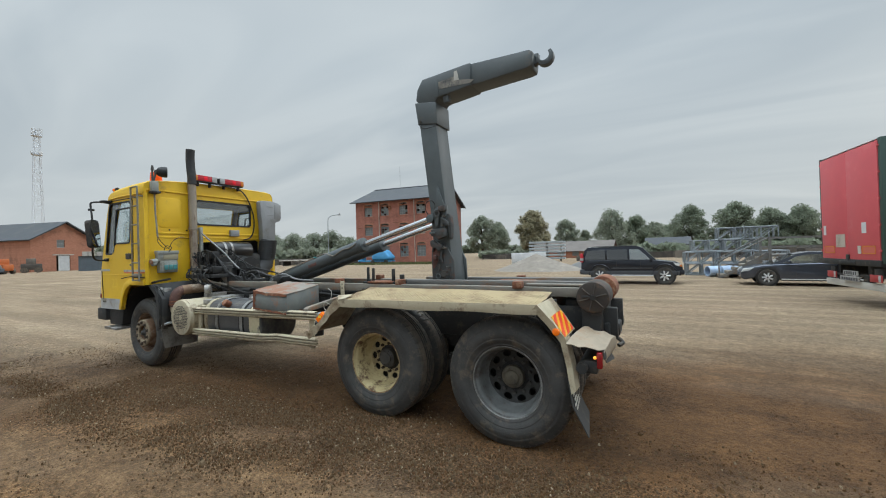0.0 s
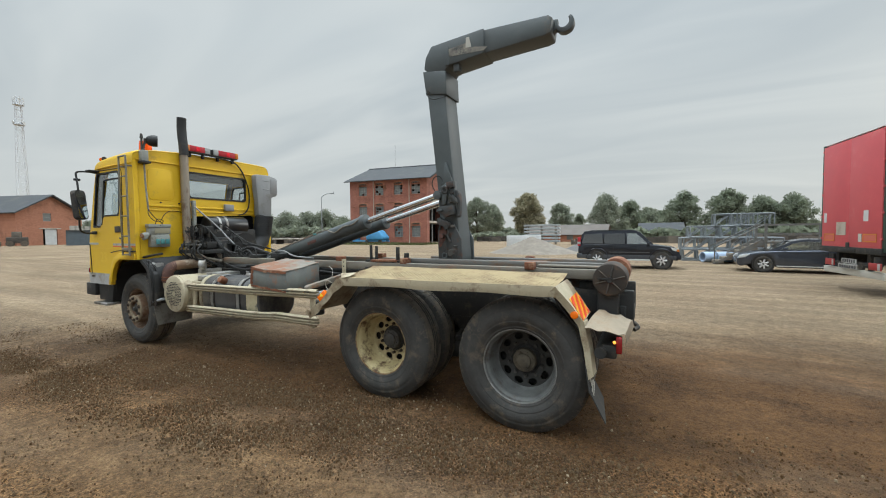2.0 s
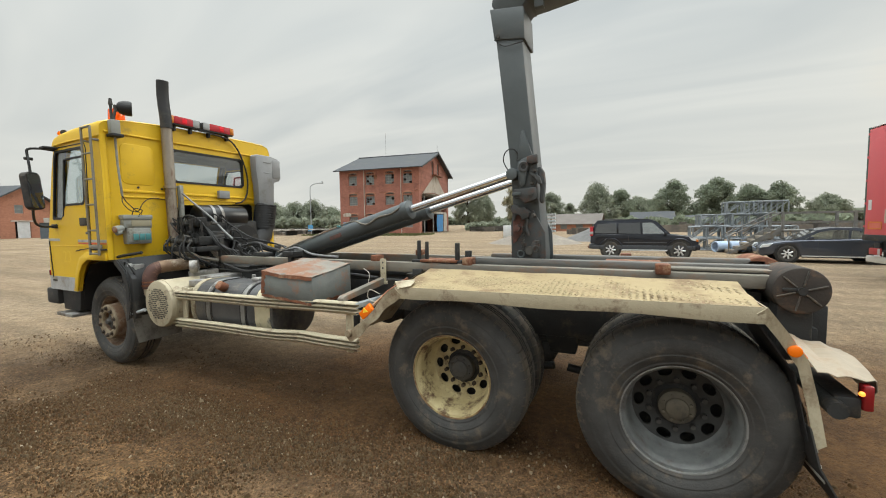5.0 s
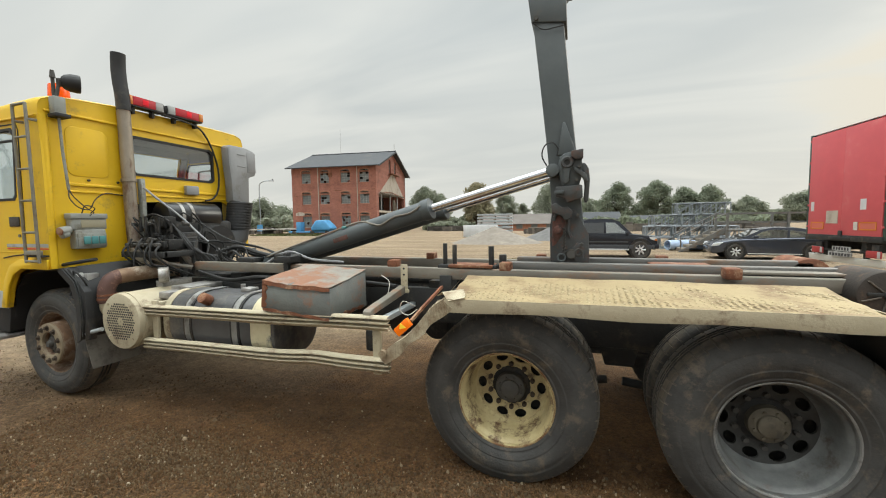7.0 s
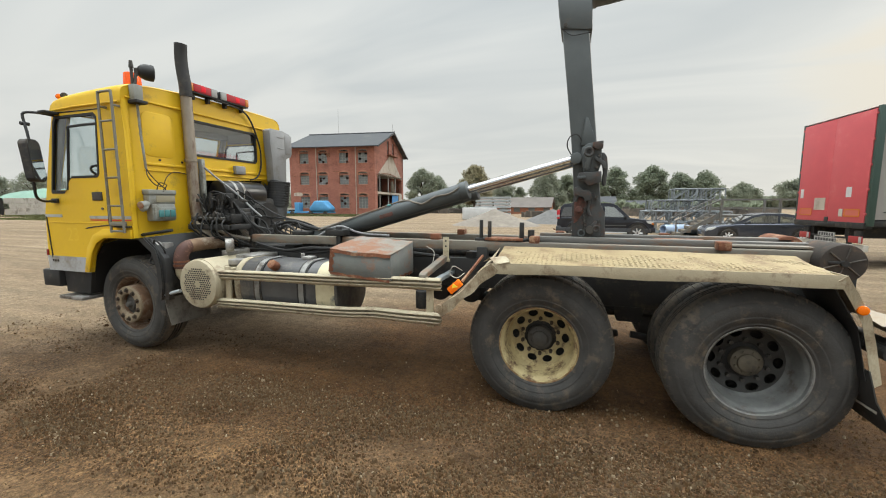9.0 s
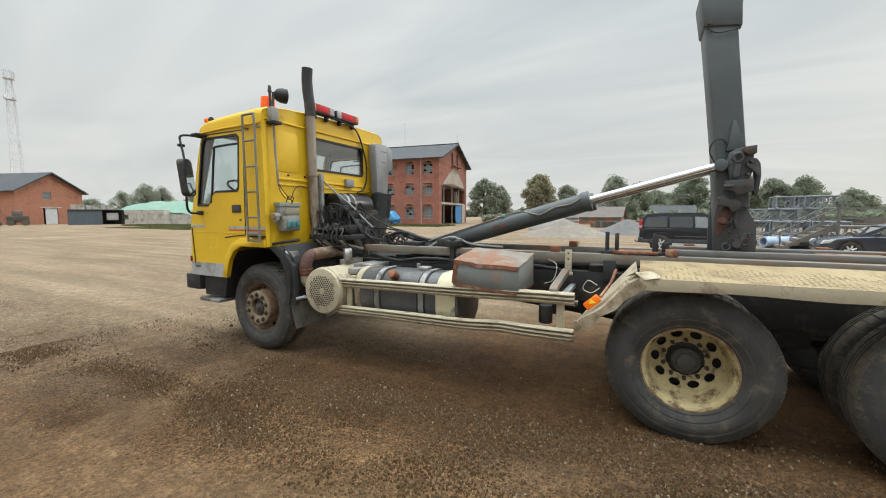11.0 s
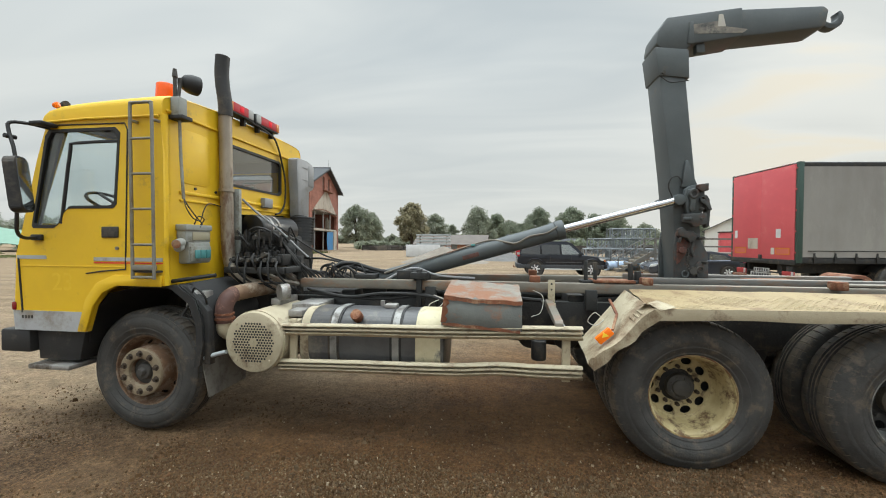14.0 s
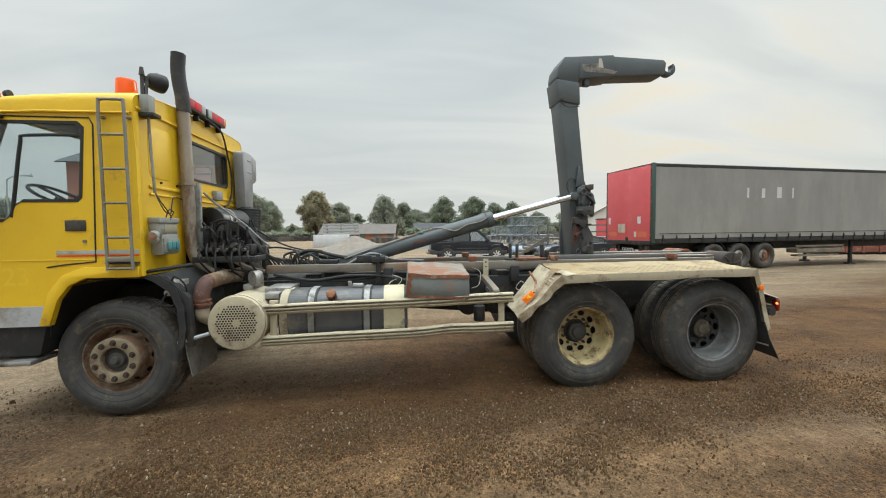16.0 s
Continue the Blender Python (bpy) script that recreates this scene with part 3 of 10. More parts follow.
    ends.operation, ends.inputs[1].default_value = "ADD", 1.5
    ln(sep.outputs[0], ends.inputs[0])
    away = add("ShaderNodeMath")
    away.operation = "ABSOLUTE"
    ln(ends.outputs[0], away.inputs[0])
    span = add("ShaderNodeMapRange")
    span.inputs[1].default_value, span.inputs[2].default_value = 2.7, 1.2
    span.inputs[4].default_value = 0.85
    ln(away.outputs[0], span.inputs[0])
    strip = add("ShaderNodeMath")
    strip.operation = "MULTIPLY"
    ln(open_.outputs[0], strip.inputs[0])
    ln(span.outputs[0], strip.inputs[1])
    # the pale tone also stands for open light next to the truck's shade
    col = mix(strip.outputs[0], col, (0.205, 0.134, 0.075, 1))
    streak = ramp(noise_tex(1.0, 6, 0.6, (0.12, 1.5, 1), 3), 0.36, 0.66, (0.68, 0.66, 0.64), (1.2, 1.18, 1.16))
    col = mix(0.3, col, streak, "MULTIPLY")
    # smooth, pale wheel tracks that cross the gravel
    worn = None
    for nx, ny, at, half_w in TRACKS:
        dot, off, far_, m_, cut, lim = add("ShaderNodeVectorMath"), add("ShaderNodeMath"), add("ShaderNodeMath"), add("ShaderNodeMapRange"), add("ShaderNodeMapRange"), add("ShaderNodeMath")
        dot.operation, dot.inputs[1].default_value = "DOT_PRODUCT", (nx, ny, 0)
        off.operation, off.inputs[1].default_value = "MULTIPLY_ADD", 0.55
        ln(co.outputs["Object"], dot.inputs[0])
        ln(noise_tex(1.3, 6, 0.65), off.inputs[0])
        shift = add("ShaderNodeMath")
        shift.operation, shift.inputs[1].default_value = "SUBTRACT", at + 0.275
        ln(dot.outputs["Value"], shift.inputs[0])
        ln(shift.outputs[0], off.inputs[2])
        far_.operation = "ABSOLUTE"
        ln(off.outputs[0], far_.inputs[0])
        m_.interpolation_type = "SMOOTHSTEP"
        m_.inputs[1].default_value, m_.inputs[2].default_value = half_w * 1.25, half_w * 0.45
        ln(far_.outputs[0], m_.inputs[0])
        cut.inputs[1].default_value, cut.inputs[2].default_value = 0.9, -0.2
        ln(sep.outputs[1], cut.inputs[0])
        lim.operation = "MULTIPLY"
        ln(m_.outputs[0], lim.inputs[0])
        ln(cut.outputs[0], lim.inputs[1])
        if worn is None:
            worn = lim.outputs[0]
        else:
            big = add("ShaderNodeMath")
            big.operation = "MAXIMUM"
            ln(worn, big.inputs[0])
            ln(lim.outputs[0], big.inputs[1])
            worn = big.outputs[0]
    pressed = add("ShaderNodeMath")
    pressed.operation, pressed.inputs[1].default_value = "MULTIPLY", 0.5
    ln(worn, pressed.inputs[0])
    col = mix(pressed.outputs[0], col, ramp(noise_tex(3.0, 6, 0.65), 0.3, 0.7, (0.150, 0.102, 0.062), (0.24, 0.175, 0.115)))
    patch = ramp(noise_tex(0.45, 6, 0.6, (0.5, 1, 1), -12), 0.52, 0.66)
    col = mix(patch, col, mix(0.5, col, (0.20, 0.15, 0.11, 1)))
    v = add("ShaderNodeTexVoronoi")
    v.inputs["Scale"].default_value = 85.0
    ln(co.outputs["Object"], v.inputs["Vector"])
    stone = mix(1.0, col, ramp(v.outputs["Color"], 0.1, 0.95, (0.35, 0.34, 0.33), (1.75, 1.72, 1.7)), "MULTIPLY")
    # loose gravel lies beside the standing truck; under it the ground is trodden smooth
    band = add("ShaderNodeMapRange")
    band.inputs[1].default_value, band.inputs[2].default_value = 0.1, -0.5
    ln(sep.outputs[1], band.inputs[0])
    gravelly = mix(1.0, ramp(noise_tex(0.9, 5, 0.6, (0.5, 1.4, 1), 5), 0.34, 0.56, (0.3, 0.3, 0.3), (1, 1, 1)), band.outputs[0], "MULTIPLY")
    bare = add("ShaderNodeMath")
    bare.operation, bare.inputs[0].default_value = "SUBTRACT", 1.0
    ln(pressed.outputs[0], bare.inputs[1])
    gravelly = mix(1.0, gravelly, bare.outputs[0], "MULTIPLY")
    col = mix(gravelly, col, stone)
    # larger stones pressed into the earth, each with its own tone, set off by dark joints
    lump = add("ShaderNodeTexVoronoi")
    lump.inputs["Scale"].default_value = 40.0
    ln(co.outputs["Object"], lump.inputs["Vector"])
    pick = ramp(lump.outputs["Color"], 0.45, 0.55)
    face = ramp(lump.outputs["Distance"], 0.30, 0.42, (1, 1, 1), (0, 0, 0))
    tone = ramp(lump.outputs["Color"], 0.45, 1.0, (0.55, 0.53, 0.52), (1.9, 1.88, 1.85))
    col = mix(mix(1.0, mix(1.0, pick, face, "MULTIPLY"), gravelly, "MULTIPLY"), col, mix(1.0, col, tone, "MULTIPLY"))
    pale = add("ShaderNodeTexVoronoi")
    pale.inputs["Scale"].default_value = 16.0
    ln(co.outputs["Object"], pale.inputs["Vector"])
    fleck = ramp(pale.outputs["Distance"], 0.05, 0.10, (0.35, 0.35, 0.35), (0, 0, 0))
    # coarse grain all over: crumbs of dry earth and pressed-in grit
    crumb = ramp(noise_tex(30, 8, 0.8), 0.36, 0.66, (0.50, 0.48, 0.46), (1.55, 1.52, 1.5))
    col = mix(0.85, col, crumb, "MULTIPLY")
    clump = ramp(noise_tex(6.0, 7, 0.7), 0.36, 0.64, (0.76, 0.75, 0.74), (1.25, 1.24, 1.22))
    col = mix(0.8, col, clump, "MULTIPLY")
    # narrow tyre tracks along the drive
    track = ramp(noise_tex(0.8, 5, 0.6, (0.07, 1.9, 1), 7), 0.42, 0.60, (0.72, 0.71, 0.70), (1.26, 1.25, 1.22))
    col = mix(0.4, col, track, "MULTIPLY")
    col = mix(mix(1.0, fleck, gravelly, "MULTIPLY"), col, (0.27, 0.215, 0.165, 1))
    col = mix(1.0, col, (0.93, 0.872, 0.77, 1), "MULTIPLY")
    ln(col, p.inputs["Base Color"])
    p.inputs["Roughness"].default_value = 0.92
    p.inputs["Specular IOR Level"].default_value = 0.25
    h = mix(0.4, mix(0.5, mix(0.5, v.outputs["Distance"], noise_tex(9, 8, 0.7)), noise_tex(70, 5, 0.6)), mix(1.0, face, gravelly, "MULTIPLY"))
    u = add("ShaderNodeBump")
    u.inputs["Strength"].default_value, u.inputs["Distance"].default_value = 1.0, 0.07
    ln(h, u.inputs["Height"])
    ln(u.outputs[0], p.inputs["Normal"])
    return m


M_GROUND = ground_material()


def stone_material():
    """Each pebble has its own tone: mostly earth-brown, some grey or reddish, few pale."""
    m = surface("loose_pebbles", (1.0, 0.95, 0.86), (0.75, 0.71, 0.64), 60, (0.75, 0.95), bump=0)
    nt = m.node_tree
    p = nt.nodes["Principled BSDF"]
    old = p.inputs["Base Color"].links[0].from_socket
    g = nt.nodes.new("ShaderNodeNewGeometry")
    r = nt.nodes.new("ShaderNodeValToRGB")
    e = r.color_ramp.elements
    e[0].position, e[0].color = 0.0, (0.080, 0.050, 0.028, 1)
    e[1].position, e[1].color = 1.0, (0.42, 0.37, 0.30, 1)
    for x, c in ((0.40, (0.135, 0.084, 0.045)), (0.50, (0.098, 0.074, 0.052)), (0.70, (0.165, 0.115, 0.070)), (0.74, (0.17, 0.09, 0.052)), (0.80, (0.14, 0.103, 0.065)), (0.96, (0.19, 0.142, 0.098)), (0.992, (0.33, 0.275, 0.205))):
        k = e.new(x)
        k.color = (*c, 1)
    x = nt.nodes.new("ShaderNodeMixRGB")
    x.blend_type, x.inputs[0].default_value = "MULTIPLY", 1.0
    nt.links.new(g.outputs["Random Per Island"], r.inputs[0])
    nt.links.new(r.outputs[0], x.inputs[1])
    nt.links.new(old, x.inputs[2])
    nt.links.new(x.outputs[0], p.inputs["Base Color"])
    p.inputs["Specular IOR Level"].default_value = 0.06
    return m


M_STONE = stone_material()


# ---- shape tools ----
class Sh:
    """Collects primitives, in metres, into one bmesh."""

    def __init__(s):
        s.bm = bmesh.new()

    def box(s, x0, x1, y0, y1, z0, z1, bev=0.0, turn=None, seg=2):
        m = Matrix.LocRotScale(((x0 + x1) / 2, (y0 + y1) / 2, (z0 + z1) / 2), None, (abs(x1 - x0), abs(y1 - y0), abs(z1 - z0)))
        v = bmesh.ops.create_cube(s.bm, size=1.0, matrix=m)["verts"]
        s._bevel(v, bev, seg)
        if turn:
            s.turn(turn, v if not bev else s.last)
        return s

    def _bevel(s, v, bev, seg=2):
        s.last = v
        if bev:
            e = list({e for w in v for e in w.link_edges})
            r = bmesh.ops.bevel(s.bm, geom=e, offset=bev, segments=seg, affect="EDGES", profile=0.5, clamp_overlap=True)
            s.last = list({w for f in r["faces"] for w in f.verts} | {w for w in v if w.is_valid})

    def turn(s, m, v):
        bmesh.ops.transform(s.bm, matrix=m, verts=[w for w in v if w.is_valid])

    def cyl(s, p0, p1, r0, r1=None, seg=20, caps=True, bev=0.0):
        p0, p1 = Vector(p0), Vector(p1)
        d = p1 - p0
        m = Matrix.Translation((p0 + p1) / 2) @ d.to_track_quat("Z", "Y").to_matrix().to_4x4()
        v = bmesh.ops.create_cone(s.bm, cap_ends=caps, segments=seg, radius1=r0, radius2=r0 if r1 is None else r1, depth=d.length, matrix=m)["verts"]
        s.last = v
        if bev:
            caps_e = [e for e in {e for w in v for e in w.link_edges} if any(len(f.verts) > 4 for f in e.link_faces)]
            bmesh.ops.bevel(s.bm, geom=caps_e, offset=bev, segments=2, affect="EDGES", profile=0.5)
        return s

    def ball(s, c, r, scale=(1, 1, 1), sub=2):
        s.last = bmesh.ops.create_icosphere(s.bm, subdivisions=sub, radius=r, matrix=Matrix.LocRotScale(c, None, scale))["verts"]
        return s

    def tube(s, pts, r, seg=8, soft=4):
        """A round hose or pipe along pts, rounded through them."""
        pts = [Vector(p) for p in pts]
        if soft > 1 and len(pts) > 2:
            q = [pts[0] * 2 - pts[1], *pts, pts[-1] * 2 - pts[-2]]
            fine = []
            for i in range(1, len(q) - 2):
                a, b, c, d = q[i - 1:i + 3]
                for k in range(soft):
                    t = k / soft
                    fine.append(0.5 * ((2 * b) + (c - a) * t + (2 * a - 5 * b + 4 * c - d) * t * t + (3 * b - a - 3 * c + d) * t ** 3))
            pts = fine + [pts[-1]]
        rings, side = [], None
        for i, p in enumerate(pts):
            d = (pts[min(i + 1, len(pts) - 1)] - pts[max(i - 1, 0)]).normalized()
            if side is None:
                side = d.orthogonal().normalized()
            side = (side - d * side.dot(d)).normalized()
            up = d.cross(side)
            rad = r[i * (len(r) - 1) // max(1, len(pts) - 1)] if isinstance(r, (list, tuple)) else r
            rings.append([s.bm.verts.new(p + rad * (math.cos(a) * side + math.sin(a) * up)) for a in [2 * math.pi * k / seg for k in range(seg)]])
        for a, b in zip(rings, rings[1:]):
            for k in range(seg):
                s.bm.faces.new((a[k], a[(k + 1) % seg], b[(k + 1) % seg], b[k]))
        s.bm.faces.new(rings[0][::-1])
        s.bm.faces.new(rings[-1])
        return s

    def lathe(s, prof, c, seg=48, sign=1.0, wobble=None, angles=None):
        """prof: rows of (radius, y offset); turned round the y axis through c. sign flips y. angles: uneven steps round the axis."""
        turns = angles or [2 * math.pi * k / seg for k in range(seg)]
        seg = len(turns)
        rings = []
        for n, (r, h) in enumerate(prof):
            ring = []
            for k, a in enumerate(turns):
                q = r - (wobble(n, k) if wobble else 0)
                ring.append(s.bm.verts.new((c[0] + q * math.cos(a), c[1] + sign * h, c[2] + q * math.sin(a))))
            rings.append(ring)
        for a, b in zip(rings, rings[1:]):
            for k in range(seg):
                f = (a[k], a[(k + 1) % seg], b[(k + 1) % seg], b[k])
                s.bm.faces.new(f if sign > 0 else f[::-1])
        return s

    def prism(s, poly, plane, a0, a1, bev=0.0, seg=2):
        """A 2D outline pushed from a0 to a1. plane: the two axes of the outline."""
        at = {"xz": lambda p, a: (p[0], a, p[1]), "yz": lambda p, a: (a, p[0], p[1]), "xy": lambda p, a: (p[0], p[1], a)}[plane]
        lo, hi = [s.bm.verts.new(at(p, a0)) for p in poly], [s.bm.verts.new(at(p, a1)) for p in poly]
        n = len(poly)
        fs = [s.bm.faces.new(lo), s.bm.faces.new(hi[::-1])] + [s.bm.faces.new((lo[i], hi[i], hi[(i + 1) % n], lo[(i + 1) % n])) for i in range(n)]
        bmesh.ops.recalc_face_normals(s.bm, faces=fs)
        s._bevel(lo + hi, bev, seg)
        return s

    def panel(s, outer, holes, plane, a0, a1):
        """A sheet with openings that go through it."""
        at = {"xz": lambda p, a: (p[0], a, p[1]), "yz": lambda p, a: (a, p[0], p[1]), "xy": lambda p, a: (p[0], p[1], a)}[plane]
        edges, loops = [], []
        for loop in (outer, *holes):
            v = [s.bm.verts.new(at(p, a0)) for p in loop]
            loops.append(v)
            edges += [s.bm.edges.new((v[i], v[(i + 1) % len(v)])) for i in range(len(v))]
        fs = [g for g in bmesh.ops.triangle_fill(s.bm, edges=edges, use_beauty=True)["geom"] if isinstance(g, bmesh.types.BMFace)]
        far = {v: s.bm.verts.new(at_v) for l in loops for v, at_v in ((v, Vector(at((0, 0), a1 - a0)) + v.co) for v in l)}
        back = [s.bm.faces.new([far[v] for v in f.verts][::-1]) for f in fs]
        rim = [s.bm.faces.new((l[i], l[(i + 1) % len(l)], far[l[(i + 1) % len(l)]], far[l[i]])) for l in loops for i in range(len(l))]
        bmesh.ops.recalc_face_normals(s.bm, faces=fs + back + rim)
        s.last = [v for l in loops for v in l] + list(far.values())
        return s

    def plate(s, pts, thick):
        """A flat or bent sheet: pts is a grid of rows of points; thick is laid on below."""
        rows = [[Vector(p) for p in row] for row in pts]
        n = (rows[0][1] - rows[0][0]).cross(rows[1][0] - rows[0][0]).normalized() * thick
        top = [[s.bm.verts.new(p) for p in row] for row in rows]
        low = [[s.bm.verts.new(p - n) for p in row] for row in rows]
        fs = []
        R, C = len(rows), len(rows[0])
        for i in range(R - 1):
            for j in range(C - 1):
                fs.append(s.bm.faces.new((top[i][j], top[i][j + 1], top[i + 1][j + 1], top[i + 1][j])))
                fs.append(s.bm.faces.new((low[i][j], low[i + 1][j], low[i + 1][j + 1], low[i][j + 1])))
        for i in range(R - 1):
            for j in (0, C - 1):
                fs.append(s.bm.faces.new((top[i][j], top[i + 1][j], low[i + 1][j], low[i][j])))
        for j in range(C - 1):
            for i in (0, R - 1):
                fs.append(s.bm.faces.new((top[i][j], top[i][j + 1], low[i][j + 1], low[i][j])))
        bmesh.ops.recalc_face_normals(s.bm, faces=fs)
        return s

    def mesh(s, name, material, smooth=38):
        me = bpy.data.meshes.new(name)
        s.bm.to_mesh(me)
        s.bm.free()
        me.materials.append(material)
        if smooth:
            me.polygons.foreach_set("use_smooth", [True] * len(me.polygons))
            me.set_sharp_from_angle(angle=radians(smooth))
        return me


def thing(name, label, category, at=(0, 0, 0), group=""):
    ob = new(name)
    ob.matrix_basis = Matrix.Translation(at)
    return tagged(ob, label, category, group)


def part(name, shape, material, parent, label="", smooth=38, kind=""):
    """One mesh under a thing or under a part; its points are in the world as it stands while building."""
    ob = new(name, shape.mesh(name, material, smooth))
    ob.parent = parent
    if parent and parent.type == "EMPTY":
        ob.matrix_parent_inverse = parent.matrix_basis.inverted()
    return tagged(ob, label, "", "", kind)


def whole(name, shape, material, label, category, kind="", group="", smooth=38):
    return tagged(new(name, shape.mesh(name, material, smooth)), label, category, group, kind)


def lettering(text, size, material, parent, m, name="lettering", label=""):
    cu = bpy.data.curves.new(name, "FONT")
    cu.body, cu.size, cu.align_x, cu.align_y, cu.extrude = text, size, "CENTER", "CENTER", 0.0004
    cu.materials.append(material)
    ob = new(name, cu)
    ob.parent = parent
    ob.matrix_basis = m
    if parent.type == "EMPTY":
        ob.matrix_parent_inverse = parent.matrix_basis.inverted()
    return tagged(ob, label)


def build_ground():
    def axis(lo, hi, step, far):
        fine = list(np.arange(lo, hi + 1e-6, step))
        out, d = [], step
        a, b, left, right = lo, hi, [], []
        while b < far:
            d *= 1.35
            a, b = a - d, b + d
            left.append(a), right.append(b)
        return left[::-1] + fine + right

    xs, ys = axis(-9, 7, 0.1, 2600), axis(-7, 6, 0.1, 2600)
    verts, nx = [], len(xs)
    for y in ys:
        for x in xs:
            d = max(abs(x + 1) / 9, abs(y) / 7)
            # shallow ruts along the drive, flat where the wheels stand
            h = 0.016 * noise.noise((x * 0.35, y * 2.3, 1.0)) + 0.012 * noise.noise((x * 1.9, y * 1.9, 4.0)) + 0.006 * noise.noise((x * 5, y * 5, 9.0))
            if y > -0.5 and d < 1:
                h *= 0.3
            verts.append((x, y, min(0.0, h - 0.012) if d < 1.1 else -0.012))
    faces = [(j * nx + i, j * nx + i + 1, (j + 1) * nx + i + 1, (j + 1) * nx + i) for j in range(len(ys) - 1) for i in range(nx - 1)]
    me = bpy.data.meshes.new("ground")
    me.from_pydata(verts, [], faces)
    me.polygons.foreach_set("use_smooth", [True] * len(faces))
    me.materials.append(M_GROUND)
    tagged(new("ground", me), "brown gravel yard with dry wheel tracks", "ground", "", "structure")


build_ground()


def build_pebbles():
    """Loose gravel: a dense strip along the wheels, a thinner one beside it, a few stones elsewhere."""
    rng = np.random.default_rng(5)
    n = 520000
    x, y = rng.uniform(-7.0, 4.5, n), -2.5 + 3.1 * rng.random(n)
    bend = np.array([noise.noise((a * 0.45, 0.3, 2.0)) for a in np.linspace(-8, 6, 400)])
    yb = y + 0.35 * np.interp(x, np.linspace(-8, 6, 400), bend)
    patch = np.array([noise.noise((a * 1.1, b * 2.6, 2.0)) for a, b in zip(x, y)])
    near = 0.8 * np.exp(-((yb + 0.68) / np.where(yb > -0.68, 0.34, 0.55)) ** 2) * np.clip((x + 4.6) / 1.0, 0.02, 1)
    far = 0.55 * np.exp(-((yb + 1.5) / 0.24) ** 2) * (x < 0.5)
    p = (near + far) * np.clip(0.62 + 1.5 * patch, 0.08, 1) + 0.025
    for nx, ny, at, half_w in TRACKS:
        p *= 1 - 0.85 * np.exp(-((nx * x + ny * y - at) / half_w) ** 2)
    keep = rng.random(n) < p * 0.95
    x, y = x[keep], y[keep]
    n = len(x)
    r = 0.0034 + 0.0085 * rng.random(n) ** 2.8 + (rng.random(n) > 0.996) * rng.uniform(0.006, 0.018, n)
    a0 = rng.uniform(0, 6.28, n)
    ang = a0[:, None] + np.arange(5) * 2 * math.pi / 5 + rng.uniform(-0.35, 0.35, (n, 5))
    rr = r[:, None] * rng.uniform(0.75, 1.3, (n, 5))
    flat = rng.uniform(0.7, 1.0, n)
    ring = np.stack([x[:, None] + rr * np.cos(ang), y[:, None] + rr * flat[:, None] * np.sin(ang), np.full((n, 5), -0.014)], -1)
    lid = np.stack([x[:, None] + 0.62 * rr * np.cos(ang), y[:, None] + 0.62 * rr * flat[:, None] * np.sin(ang), -0.008 + r[:, None] * rng.uniform(0.5, 1.1, (n, 5))], -1)
    v = np.concatenate([ring, lid], 1)
    side = [(k, (k + 1) % 5, 5 + (k + 1) % 5, 5 + k) for k in range(5)]
    base = 10 * np.arange(n)
    quads = (np.array(side)[None] + base[:, None, None]).reshape(-1, 4).tolist()
    tops = (np.arange(5, 10)[None] + base[:, None]).tolist()
    me = bpy.data.meshes.new("pebbles")
    me.from_pydata(v.reshape(-1, 3).tolist(), [], quads + tops)
    me.materials.append(M_STONE)
    tagged(new("pebbles", me), "loose brown and grey pebbles strewn on the yard", "gravel", "", "stuff")


build_pebbles()

def build_crumbs():
    """Small clods of the yard's own earth, spread thinly."""
    rng = np.random.default_rng(15)
    n = 75000
    x, y = rng.uniform(-9.0, 8.0, n), -2.6 + 9.0 * rng.random(n) ** 1.5
    grow_ = np.array([noise.noise((a * 0.7, b * 1.6, 7.0)) for a, b in zip(x, y)])
    keep = grow_ + rng.uniform(-0.4, 0.4, n) > -0.05
    x, y = x[keep], y[keep]
    n = len(x)
    r = 0.006 + 0.012 * rng.random(n) ** 2.5
    ang = rng.uniform(0, 6.28, n)[:, None] + np.arange(5) * 2 * math.pi / 5 + rng.uniform(-0.4, 0.4, (n, 5))
    rr = r[:, None] * rng.uniform(0.7, 1.3, (n, 5))
    ring = np.stack([x[:, None] + rr * np.cos(ang), y[:, None] + rr * np.sin(ang), np.full((n, 5), -0.02)], -1)
    top = np.stack([x, y, -0.012 + r * rng.uniform(0.35, 0.8, n)], -1)[:, None]
    v = np.concatenate([ring, top], 1).reshape(-1, 3)
    f = (np.array([(k, (k + 1) % 5, 5) for k in range(5)])[None] + 6 * np.arange(n)[:, None, None]).reshape(-1, 3)
    me = bpy.data.meshes.new("earth_crumbs")
    me.from_pydata(v.tolist(), [], f.tolist())
    me.materials.append(M_GROUND)
    tagged(new("earth_crumbs", me), "small brown clods of earth on the yard", "earth", "", "stuff")


build_crumbs()

# ---- the hook-lift truck: front towards -x, its near wheels about y = 0 ----
YC = 0.85
truck = thing("hooklift_truck", "yellow three-axle hook-lift truck with raised grey arm", "truck", (-1.5, YC, 0))


def both(y0, y1, side):
    """y limits of a part, on the near (-1) or far (1) side."""
    return (y0, y1) if side < 0 else (2 * YC - y1, 2 * YC - y0)


